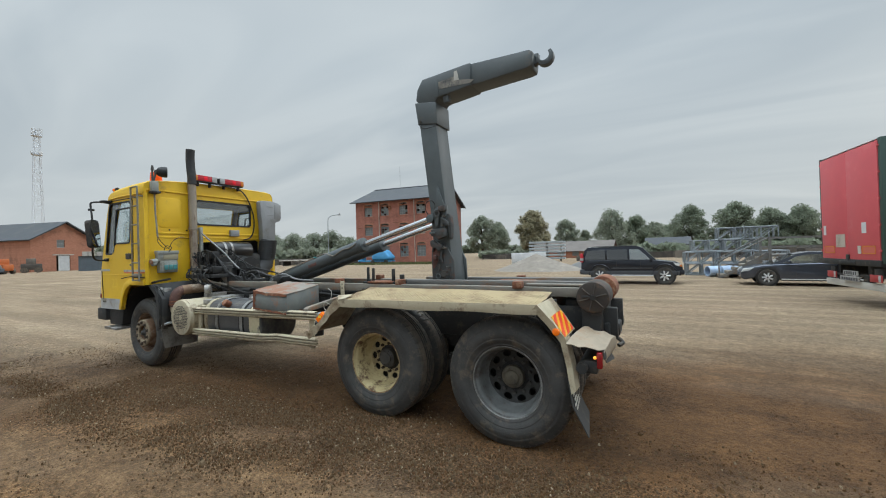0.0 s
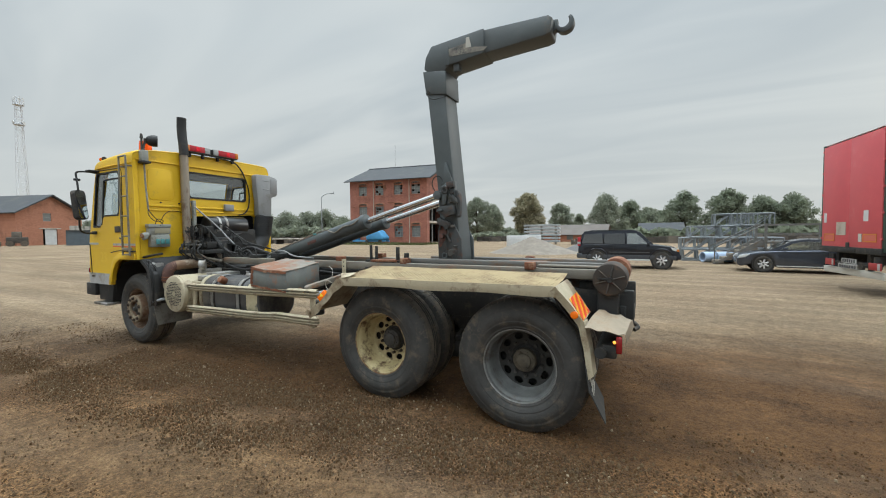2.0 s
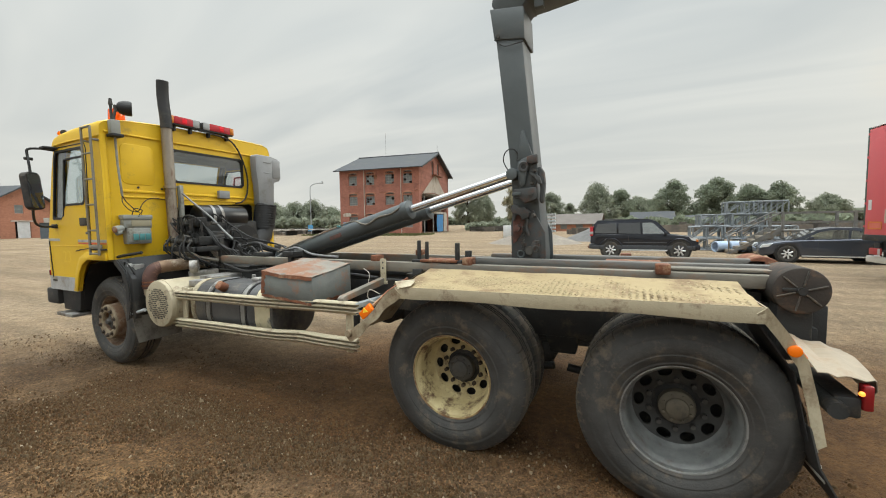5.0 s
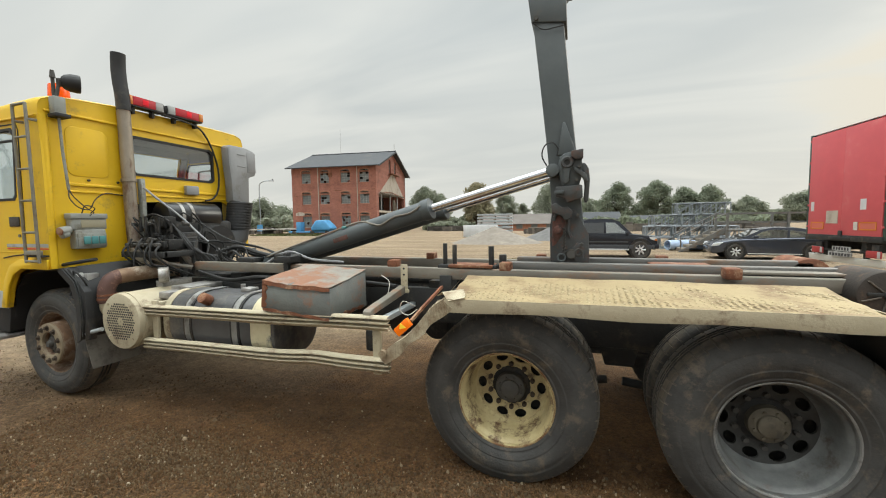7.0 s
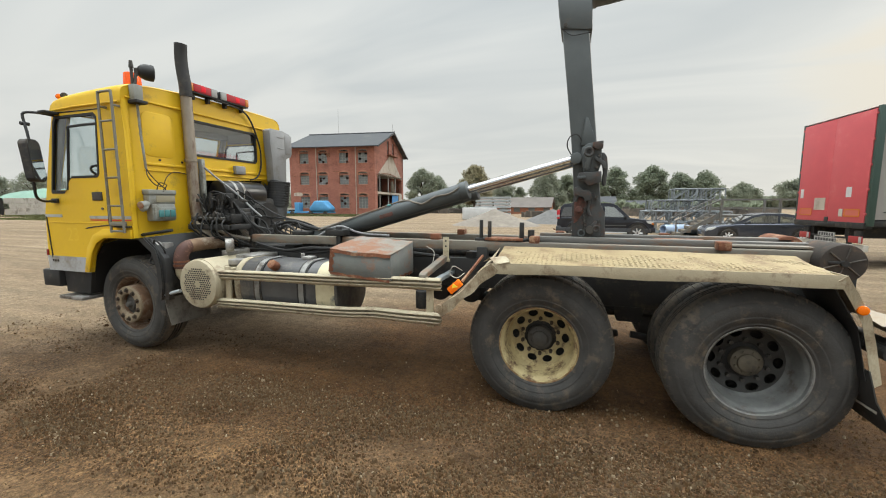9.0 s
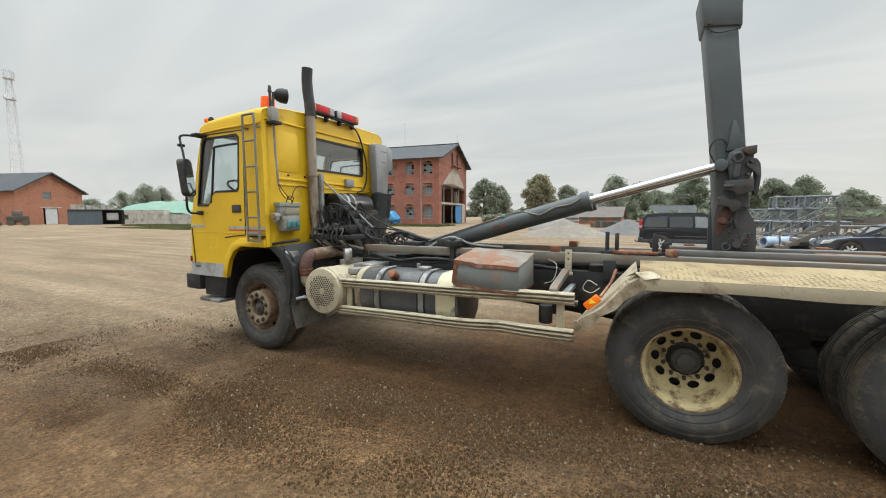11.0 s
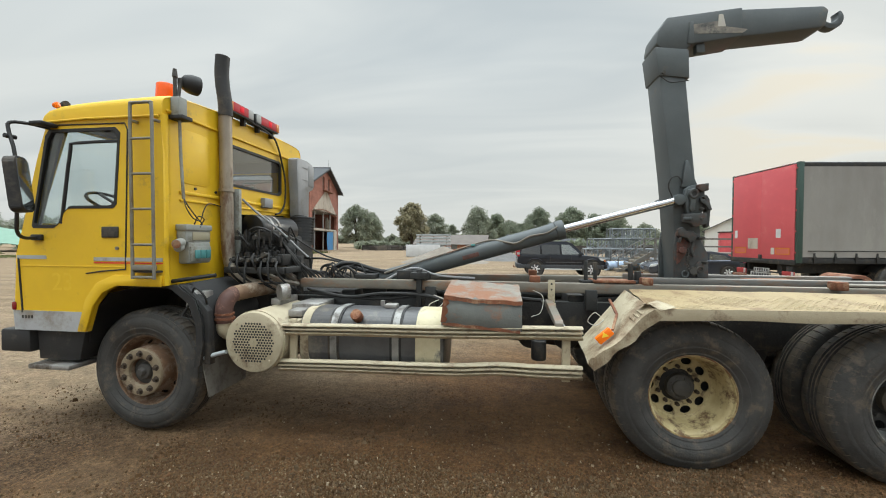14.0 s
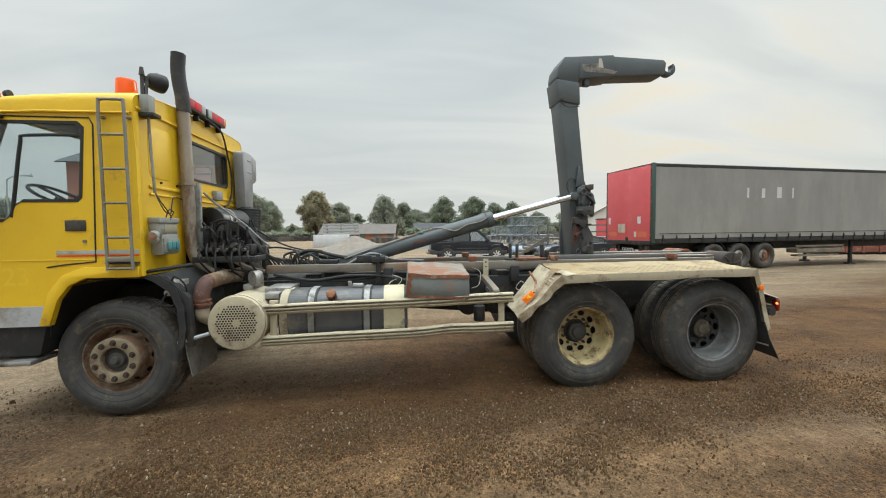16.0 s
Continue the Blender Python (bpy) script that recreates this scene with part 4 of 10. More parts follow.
# chassis
for side in (-1, 1):
    a, b = both(0.47, 0.55, side)
    part("chassis_rail", Sh().box(-5.2, 2.2, a, b, 0.80, 1.08, 0.012), M_CHASSIS, truck, "greasy black steel chassis rail")
    a, b = both(0.42, 0.50, side)
    part("subframe_rail", Sh().box(-3.35, 2.1, a, b, 1.165, 1.255, 0.012), M_RAIL, truck, "grey-painted rail with rusty patches")
    a, b = both(0.58, 0.66, side)
    part("slide_rail", Sh().box(-0.1, 2.05, a, b, 1.225, 1.30, 0.015), M_STEELWORN, truck, "bare worn steel slide rail")
for x in (-2.9, -1.9, -0.75, 0.68, 1.75):
    part("cross_member", Sh().box(x, x + 0.14, 0.5, 1.2, 0.88, 1.14, 0.01), M_CHASSIS, truck)
for x in (-2.05, -0.62, 0.28, 1.3):
    for side in (-1, 1):
        a, b = both(0.40, 0.47, side)
        part("frame_bracket", Sh().box(x, x + 0.1, a, b, 1.02, 1.20, 0.008), M_CHASSIS, truck)
part("brace", Sh().tube([(-3.55, 0.44, 1.42), (-3.40, 0.44, 1.27), (-3.30, 0.45, 1.21)], 0.032, 8, 1), M_RAIL, truck)
part("rear_beam", Sh().box(1.92, 2.09, 0.34, 1.36, 0.76, 1.14, 0.015).box(2.09, 2.14, 0.42, 1.28, 0.8, 0.95, 0.01), M_CHASSIS, truck, "dark grey rear crossbeam")
part("tow_hook", Sh().tube([(2.10, 0.6, 0.83), (2.17, 0.6, 0.80), (2.23, 0.57, 0.76), (2.20, 0.52, 0.74)], 0.018), M_CHASSIS, truck)
part("coupling_block", Sh().box(2.1, 2.2, 0.72, 0.98, 0.78, 0.9, 0.015), M_CHASSIS, truck)
for side in (-1, 1):
    a, b = both(0.30, 0.66, side)
    roll = part("container_roller", Sh().cyl((2.02, a, 1.185), (2.02, b, 1.185), 0.135, seg=32, bev=0.012), M_RUST if side > 0 else M_ROLLER, truck, "rust-brown steel container roller" if side > 0 else "dark greasy container roller")
    f = a - 0.006 if side < 0 else b + 0.006
    part("roller_pin", Sh().cyl((2.02, a - 0.02, 1.185), (2.02, b + 0.02, 1.185), 0.022).box(1.93, 2.02, f - 0.004, f + 0.004, 1.18, 1.2, 0.003), M_CHASSIS, roll)
    for k in range(6):
        ca, sa = math.cos(k * math.pi / 3 + 0.3), math.sin(k * math.pi / 3 + 0.3)
        part("roller_web", Sh().cyl((2.02 + 0.03 * ca, f, 1.185 + 0.03 * sa), (2.02 + 0.118 * ca, f, 1.185 + 0.118 * sa), 0.005, seg=6), M_HUB, roll)
part("roller_arm", Sh().prism([(1.35, 1.06), (2.0, 1.06), (2.1, 1.12), (2.02, 1.24), (1.35, 1.25)], "xz", 0.68, 0.74, 0.008), M_RAIL, truck)
part("roller_arm", Sh().prism([(1.35, 1.06), (2.0, 1.06), (2.1, 1.12), (2.02, 1.24), (1.35, 1.25)], "xz", 0.96, 1.02, 0.008), M_RAIL, truck)
for x, y, h, r in ((-0.60, 0.50, 1.45, 0.018), (-0.52, 0.50, 1.44, 0.018), (-0.22, 0.50, 1.43, 0.022), (-0.14, 0.56, 1.36, 0.03)):
    part("locking_pin", Sh().cyl((x, y, 1.24), (x, y, h), r, seg=10, bev=0.004).box(x - 0.05, x + 0.05, y - 0.05, y + 0.05, 1.24, 1.28, 0.006), M_CHASSIS, truck)
for x, y in ((-1.05, 0.48), (1.33, 0.40), (-1.0, 1.25), (0.1, 1.26), (-0.1, 0.47), (1.1, 1.26)):
    part("clamp_block", Sh().box(x - 0.045, x + 0.045, y - 0.05, y + 0.05, 1.24, 1.31, 0.01), M_RUST, truck, "rusty clamp block")
part("sub_crossplate", Sh().box(-0.55, -0.2, 0.42, 0.62, 1.262, 1.285, 0.004), M_RUST, truck)
part("sub_crossplate", Sh().box(0.95, 1.35, 0.7, 1.0, 1.25, 1.28, 0.004), M_RUST, truck)
part("deck_plate", Sh().box(1.38, 1.95, 0.46, 0.60, 1.262, 1.28, 0.004), M_RAIL, truck)
part("deck_plate", Sh().box(1.5, 1.95, 0.68, 1.05, 1.2, 1.215, 0.003), M_RAIL, truck)
part("lock_cylinder", Sh().cyl((-2.0, 0.9, 1.08), (-0.4, 0.9, 1.10), 0.05).cyl((-0.4, 0.9, 1.10), (0.15, 0.9, 1.12), 0.028), M_CHASSIS, truck)

# axles, springs, underside
for x in (0.0, 1.37):
    part("rear_axle", Sh().cyl((x, 0.1, 0.515), (x, 1.6, 0.515), 0.085, seg=16).ball((x, 0.85, 0.53), 0.23, (1, 0.9, 1)).cyl((x - 0.32, 0.85, 0.6), (x, 0.85, 0.55), 0.1, seg=12), M_CHASSIS, truck)
    for side in (-1, 1):
        y = 0.28 if side < 0 else 2 * YC - 0.28
        part("brake_drum", Sh().cyl((x, y - 0.1, 0.515), (x, y + 0.1, 0.515), 0.2, seg=24, bev=0.01).cyl((x - 0.26, y + 0.05 * -side, 0.66), (x - 0.1, y + 0.05 * -side, 0.66), 0.08, seg=14), M_CHASSIS, truck)
for side in (-1, 1):
    y = 0.42 if side < 0 else 2 * YC - 0.42
    s = Sh()
    for k in range(6):
        w = 0.75 - 0.1 * k
        s.plate([[(0.685 + w * t, y - 0.045, 0.70 + 0.03 * k - 0.10 * (w * t) ** 2), (0.685 + w * t, y + 0.045, 0.70 + 0.03 * k - 0.10 * (w * t) ** 2)] for t in (-1, -0.5, 0, 0.5, 1)], 0.024)
    part("leaf_spring", s, M_CHASSIS, truck)
    part("spring_hanger", Sh().prism([(0.5, 1.0), (0.87, 1.0), (0.78, 0.62), (0.6, 0.62)], "xz", y - 0.06, y + 0.06, 0.01), M_CHASSIS, truck)
    part("torque_rod", Sh().cyl((0.62, y, 0.5), (0.05, y + 0.02 * side, 0.42), 0.03, seg=10).cyl((0.72, y, 0.5), (1.3, y, 0.42), 0.03, seg=10), M_CHASSIS, truck)
part("front_axle", Sh().box(-4.36, -4.22, 0.0, 1.7, 0.42, 0.54, 0.02), M_CHASSIS, truck)
part("propshaft", Sh().cyl((-2.9, 0.85, 0.82), (-0.3, 0.85, 0.60), 0.055, seg=14).cyl((0.2, 0.85, 0.58), (1.1, 0.85, 0.6), 0.05, seg=14), M_CHASSIS, truck)
part("gearbox", Sh().box(-4.0, -2.95, 0.6, 1.1, 0.62, 1.12, 0.06).cyl((-2.95, 0.85, 0.85), (-2.7, 0.85, 0.83), 0.16, 0.1, seg=18), M_NEARBLACK, truck)
part("sump", Sh().box(-5.1, -4.0, 0.6, 1.1, 0.5, 1.1, 0.05), M_NEARBLACK, truck)
for x in (-1.05, -0.72):
    part("air_reservoir", Sh().cyl((x - 0.02, 0.62, 0.72), (x - 0.02, 1.15, 0.72), 0.12, seg=20, bev=0.03), M_CHASSIS, truck)


# wheels
def tyre(c, y_out, width, sign, R=0.549, rim=0.292):
    """sign +1: the outer wall looks towards -y. Shoulders carry cross cuts, the tread four grooves."""
    w = width
    prof = [(rim - 0.006, 0.03), (rim - 0.002, 0.014), (rim + 0.012, 0.004), (rim + 0.024, 0.001), (rim + 0.030, 0.0038), (rim + 0.036, 0.0038), (rim + 0.042, 0.0), (rim + 0.072, -0.005), (rim + 0.077, -0.0025), (rim + 0.083, -0.0025), (rim + 0.088, -0.005), (0.425, -0.003),
            (0.447, 0.003), (0.452, 0.0055), (0.458, 0.0065), (0.463, 0.005), (0.482, 0.012), (0.488, 0.0155), (R - 0.030, 0.022), (R - 0.014, 0.030), (R - 0.002, 0.046), (R, 0.085)]
    prof = [(r, d - 0.024 * math.sin(math.pi * max(0.0, min(1.0, (r - rim) / (R - rim)))) ** 0.8) for r, d in prof]
    lead = len(prof)
    for g in (0.34, 0.5, 0.66):
        y = 0.05 + (w - 0.1) * g
        prof += [(R + 0.001, y - 0.010), (R - 0.013, y - 0.006), (R - 0.013, y + 0.006), (R + 0.001, y + 0.010)]
    tail = len(prof)
    prof += [(R, w - 0.075), (R - 0.002, w - 0.046), (R - 0.016, w - 0.028), (0.482, w - 0.012), (0.44, w - 0.002), (rim + 0.04, w), (rim - 0.006, w - 0.03)]
    # narrow cuts across the tread, one each 62 mm, that run out over the shoulders
    cut = {lead - 3, lead - 2, lead - 1, tail, tail + 1, tail + 2}
    turns = [2 * math.pi * (p_ + q_) / 56 for p_ in range(56) for q_ in (0.0, 0.03, 0.16, 0.19)]
    return Sh().lathe(prof, (c[0], y_out, c[1]), 0, sign, lambda i, k: (0.007 if i in cut else (0.004 if lead <= i < tail and (k // 4 + i // 4) % 2 else 0)) if k % 4 in (1, 2) else 0, turns)


def disc_with_holes(s, c, y, r0, r1, n, hole_r, hole_w, hole_h, sign, dy=0.0):
    """A ring of sheet steel with n oval openings; dy: how far its outer edge lies behind its inner edge."""
    q = 16
    for i in range(n):
        a0, half = 2 * math.pi * i / n, math.pi / n
        outer, inner = [], []
        for k in range(q):
            d = 2 * math.pi * k / q
            u, v = math.cos(d), math.sin(d)
            m = max(abs(u), abs(v))
            outer.append((a0 + half * u / m, hole_r + ((r1 - hole_r) if v > 0 else (hole_r - r0)) * v / m))
            inner.append((a0 + hole_w / hole_r * u, hole_r + hole_h * v))

        def vert(p, back=0.0):
            a, r = p
            return s.bm.verts.new((c[0] + r * math.cos(a), y + sign * (back + dy * (r - r0) / (r1 - r0)), c[1] + r * math.sin(a)))
        o, w, d = [vert(p) for p in outer], [vert(p) for p in inner], [vert(p, 0.014) for p in inner]
        fs = []
        for k in range(q):
            fs.append(s.bm.faces.new((o[k], o[(k + 1) % q], w[(k + 1) % q], w[k])))
            fs.append(s.bm.faces.new((w[k], w[(k + 1) % q], d[(k + 1) % q], d[k])))
    return s


def nuts(s, c, y, r, n, size, sign, length=0.03):
    for i in range(n):
        a = 2 * math.pi * (i + 0.5) / n
        p = (c[0] + r * math.cos(a), y, c[1] + r * math.sin(a))
        s.cyl(p, (p[0], y - sign * length, p[2]), size, size * 0.9, seg=6)
    return s


def one_nut(rim, c, y, r, n, size, sign, length, material=None):
    for i in range(n):
        a = 2 * math.pi * (i + 0.5) / n
        p = (c[0] + r * math.cos(a), y, c[1] + r * math.sin(a))
        part("wheel_nut", Sh().cyl(p, (p[0], y - sign * length, p[2]), size, size * 0.9, seg=6), material or M_HUB, rim)


def rear_wheel(x, side, material, label):
    c, sign, out_, e = (x, 0.515), 1.0 if side < 0 else -1.0, 0.155 if x < 1 else 0.182, 0.03 if x < 1 else 0.0
    y = -out_ if side < 0 else 2 * YC + out_
    s = Sh().lathe([(0.302, 0.012), (0.296, 0.004), (0.288, 0.008), (0.285, 0.028), (0.272, 0.040), (0.266, 0.06), (0.262, 0.11), (0.258, 0.16 + e), (0.250, 0.188 + e), (0.236, 0.203 + e)], (x, y, 0.515), 64, sign)
    face = disc_with_holes(Sh(), c, y + sign * (0.226 + e), 0.12, 0.238, 10, 0.198, 0.040, 0.029, sign, -0.022)
    bmesh.ops.remove_doubles(face.bm, verts=face.bm.verts, dist=0.0015)
    bmesh.ops.remove_doubles(s.bm, verts=s.bm.verts, dist=0.0015)
    rim = part("wheel", s, material, truck, label)
    part("rim_edge", Sh().lathe([(0.290, 0.010), (0.2935, 0.0015), (0.299, 0.0), (0.303, 0.004), (0.304, 0.012)], (x, y - sign * 0.001, 0.515), 64, sign), M_EDGERUST if material is M_CREAM_RIM else M_BAND, rim, "thin worn rim edge")
    part("wheel_disc", face, M_DISC_CREAM if material is M_CREAM_RIM else M_DISC_GREY, rim, "grimy wheel disc with oval openings, the grey one also shade-darkened")
    part("tyre", tyre(c, y, 0.29, sign), M_RUBBER, rim, "dusty worn black tyre")
    hub = Sh().lathe([(0.0, 0.132), (0.052, 0.132), (0.060, 0.138), (0.063, 0.150), (0.084, 0.153), (0.096, 0.162), (0.10, 0.21), (0.118, 0.224)], (x, y + sign * e, 0.515), 32, sign)
    nuts(hub, c, y + sign * (0.157 + e), 0.075, 8, 0.010, sign, 0.014)
    part("hub", hub, M_HUB if material is M_CREAM_RIM else M_HUBDUST, rim, "dark greasy axle hub" if material is M_CREAM_RIM else "brown dusty axle hub")
    part("grease_ring", Sh().lathe([(0.098, 0.205), (0.116, 0.2195), (0.122, 0.2205), (0.127, 0.2200), (0.1275, 0.2225)], (x, y - sign * (0.001 - e), 0.515), 40, sign, lambda i_, k_: 0.006 * math.sin(2.1 * k_) * math.sin(0.7 * k_ + 1) if i_ > 2 else 0.0), M_NEARBLACK, rim, "black grease round the hub")
    one_nut(rim, c, y + sign * (0.224 + e), 0.148, 10, 0.0165, sign, 0.030, M_NUT if material is M_CREAM_RIM else M_HUB)
    # near-black disc added behind the openings for the shade within the wheel
    part("dark_backing", Sh().cyl((x, y + sign * 0.31, 0.515), (x, y + sign * 0.315, 0.515), 0.28, seg=32), M_NEARBLACK, rim)
    inner = y + sign * 0.335
    part("inner_tyre", tyre(c, inner, 0.28, sign), M_RUBBER, rim)
    part("inner_rim", Sh().lathe([(0.296, 0.01), (0.27, 0.04), (0.26, 0.27), (0.296, 0.275)], (x, inner, 0.515), 32, sign), M_HUB, rim)


def front_wheel(side):
    x, c, sign = -4.325, (-4.325, 0.515), 1.0 if side < 0 else -1.0
    y = -0.240 if side < 0 else 2 * YC + 0.240
    s = Sh().lathe([(0.302, 0.014), (0.296, 0.006), (0.288, 0.010), (0.284, 0.03), (0.266, 0.06), (0.258, 0.12)], (x, y, 0.515), 64, sign)
    s.lathe([(0.258, 0.12), (0.25, 0.13), (0.243, 0.128)], (x, y, 0.515), 64, sign)
    disc_with_holes(s, c, y + sign * 0.085, 0.204, 0.244, 10, 0.225, 0.030, 0.0155, sign, 0.043)
    s.lathe([(0.205, 0.085), (0.203, 0.02), (0.200, -0.035), (0.194, -0.047), (0.188, -0.05), (0.122, -0.05), (0.114, -0.044), (0.108, 0.0)], (x, y, 0.515), 64, sign)
    bmesh.ops.remove_doubles(s.bm, verts=s.bm.verts, dist=0.0015)
    rim = part("front_wheel", s, M_RIMRUST, truck, "rusty brown front wheel rim")
    part("tyre", tyre(c, y, 0.30, sign, 0.517), M_RUBBER, rim, "dusty worn black tyre")
    part("wheel_flange", Sh().lathe([(0.2005, -0.028), (0.199, -0.042), (0.193, -0.0515), (0.186, -0.0535), (0.124, -0.0535), (0.115, -0.048), (0.110, -0.028)], (x, y, 0.515), 64, sign), M_FLANGE, rim, "tan dusty wheel flange")
    # dark discs stand for the shade in the recesses round the nuts
    for k in range(10):
        a = 2 * math.pi * (k + 0.5) / 10
        px, pz = x + 0.157 * math.cos(a), 0.515 + 0.157 * math.sin(a)
        part("nut_recess_shade", Sh().cyl((px, y - sign * 0.0530, pz), (px, y - sign * 0.0548, pz), 0.0265, seg=14), M_NUT, rim)
    one_nut(rim, c, y - sign * 0.052, 0.157, 10, 0.0175, sign, 0.024, M_NUT)
    part("hub", Sh().lathe([(0.0, -0.062), (0.026, -0.062), (0.030, -0.055), (0.036, -0.03), (0.058, -0.028), (0.066, -0.02), (0.072, 0.0), (0.112, 0.006)], (x, y, 0.515), 32, sign), M_HUB, rim, "grey hub cap")
    part("brake_back", Sh().cyl((x, y + sign * 0.16, 0.515), (x, y + sign * 0.3, 0.515), 0.25, seg=28), M_NEARBLACK, rim)


for side in (-1, 1):
    front_wheel(side)
    rear_wheel(0.0, side, M_CREAM_RIM, "chipped cream-painted dished wheel")
    rear_wheel(1.39, side, M_GREY_RIM, "grey-painted dished wheel")


# mudguards over the bogie, tread plate
def mudguard(side):
    def Y(y):
        return y if side < 0 else 2 * YC - y
    o, i = -0.33, 0.20
    rng = random.Random(3)

    def row(x, zo, zi, wob=0.0):
        return [(x, Y(o + (i - o) * t), zo + (zi - zo) * t - (0.012 if 0 < t < 1 else 0) * (0.5 + rng.random()) + wob * rng.uniform(-1, 1)) for t in (0, 0.2, 0.4, 0.6, 0.8, 1)]
    rows = [row(-0.33 + 2.03 * k / 12, 1.168 + 0.002 * k, 1.238, 0.003) for k in range(13)]
    top = part("mudguard", Sh().plate(rows if side > 0 else [r[::-1] for r in rows], 0.004), M_CREAM_TOP, truck, "cream-painted tread-plate mudguard, dented and worn", 60)
    # raised lens pattern of the tread plate
    s = Sh()
    for a in range(57):
        for b in range(14):
            x, y = -0.30 + 0.035 * a, o + 0.03 + 0.035 * b
            t = (y - o) / (i - o)
            z = (1.168 + 0.0123 * (x + 0.33)) * (1 - t) + 1.238 * t - 0.012 * (1 if 0.15 < t < 0.9 else 0.6)
            d = 0.011 if (a + b) % 2 else -0.011
            n_ = 0.0065 if d > 0 else -0.0065
            v = [s.bm.verts.new((x + p, Y(y + q), z + h)) for p, q, h in ((-0.013, -d, -0.002), (n_ * 0.9, -0.0065, -0.002), (0.013, d, -0.002), (-n_ * 0.9, 0.0065, -0.002), (-0.006, -0.45 * d, 0.0018), (0.006, 0.45 * d, 0.0018))]
            for q in ((0, 1, 5, 4), (1, 2, 5), (2, 3, 4, 5), (3, 0, 4)):
                s.bm.faces.new([v[k] for k in q])
    part("tread_pattern", s, M_TREAD, top, "", 0, "stuff")
    lip = [[(x, Y(o), z + 0.002), (x, Y(o - 0.004), z - 0.04), (x, Y(o + 0.004), z - 0.075 + 0.006 * math.sin(7 * x))] for x, z in [(-0.33 + 2.03 * k / 12, 1.168 + 0.002 * k) for k in range(13)]]
    part("mudguard_lip", Sh().plate(lip, 0.004), M_CREAM, top, "", 60)
    # front slope with its folded edge
    f = [[(-0.282 - 0.43 * t + 0.012 * math.sin(17 * t), Y(o - 0.004 + 0.01 * math.sin(11 * t)), 1.115 - 0.385 * t), (-0.335 - 0.43 * t, Y(o - 0.008), 1.166 - 0.40 * t + 0.016 * math.sin(9 * t)), (-0.345 - 0.40 * t, Y(o + 0.2), 1.19 - 0.40 * t), (-0.36 - 0.36 * t, Y(i), 1.232 - 0.44 * t)] for t in [k / 14 for k in range(15)]]
    part("front_slope", Sh().plate(f, 0.004), M_TREADPLATE, top, "bent cream tread-plate flap", 30)
    for t in (0.14, 0.20, 0.26):
        part("louvre", Sh().tube([(-0.338 - 0.42 * t, Y(o + 0.035), 1.176 - 0.40 * t), (-0.340 - 0.415 * t, Y(o + 0.08), 1.186 - 0.40 * t), (-0.342 - 0.41 * t, Y(o + 0.125), 1.186 - 0.40 * t)], 0.009, 6, 1), M_TREADPLATE, top)
    part("torn_corner", Sh().plate([[(-0.30, Y(o - 0.012), 1.16), (-0.2, Y(o - 0.01), 1.185)], [(-0.36, Y(o + 0.05), 1.2), (-0.22, Y(o + 0.07), 1.195)], [(-0.42, Y(o + 0.12), 1.16), (-0.26, Y(o + 0.16), 1.205)]], 0.004), M_TREADPLATE, top)
    # rear slope in two folds
    b = [(1.70, 1.192, 0.0), (1.80, 1.06, 0.06), (1.885, 0.93, 0.10), (1.925, 0.75, 0.10), (1.955, 0.55, 0.08)]
    part("rear_slope", Sh().plate([[(x, Y(o + n), z), (x, Y(o + 0.28), z), (x, Y(i - 0.03), z)] for x, z, n in b[:3]], 0.004), M_TREADPLATE, top, "", 60)
    part("rear_edge", Sh().plate([[(x - 0.035, Y(o + n - 0.004), z - 0.03), (x + 0.004, Y(o + n - 0.006), z + 0.004)] for x, z, n in b], 0.004), M_TREADPLATE, top, "", 60)
    part("rear_strip", Sh().plate([[(x, Y(o + n), z), (x + 0.012, Y(o + n + 0.09), z + 0.01)] for x, z, n in b[2:]], 0.004), M_TREADPLATE, top, "", 60)
    part("inner_apron", Sh().plate([[(1.67, Y(o + 0.04), 1.12), (1.67, Y(0.15), 1.12)], [(1.845, Y(o + 0.12), 0.86), (1.81, Y(0.15), 0.86)], [(1.90, Y(o + 0.10), 0.55), (1.86, Y(0.15), 0.55)]], 0.006), M_BLACK, top)
    part("mudflap", Sh().plate([[(1.90, Y(o + 0.08), 0.62), (1.87, Y(0.12), 0.60)], [(1.93, Y(o + 0.05), 0.45), (1.89, Y(0.12), 0.46)], [(2.04, Y(o + 0.05), 0.235), (1.99, Y(0.10), 0.27)]], 0.008), M_MUDFLAP, top, "black rubber mudflap with faded print")
    s = Sh()
    for k in range(6):
        z = 0.36 + 0.036 * k
        s.plate([[(1.968 - 0.2 * (z - 0.36), Y(-0.24 + 0.02 * (k % 2)), z), (1.948 - 0.2 * (z - 0.36), Y(0.03), z + 0.004)], [(1.965 - 0.2 * (z - 0.36), Y(-0.24 + 0.02 * (k % 2)), z + 0.016), (1.945 - 0.2 * (z - 0.36), Y(0.03), z + 0.02)]], 0.004)
    part("printed_bars", s, M_PALE, top)
    q = lambda u, v: (1.784 + 0.100 * v, Y(-0.23 + 0.35 * u), 1.093 - 0.150 * v)
    plate = part("chevron_plate", Sh().plate([[q(0, 0), q(1, 0)], [q(0, 1), q(1, 1)]], 0.003), M_REFLECT_Y, top, "yellow plate with red diagonal stripes")
    lift = Vector((0.003, 0, 0.003))
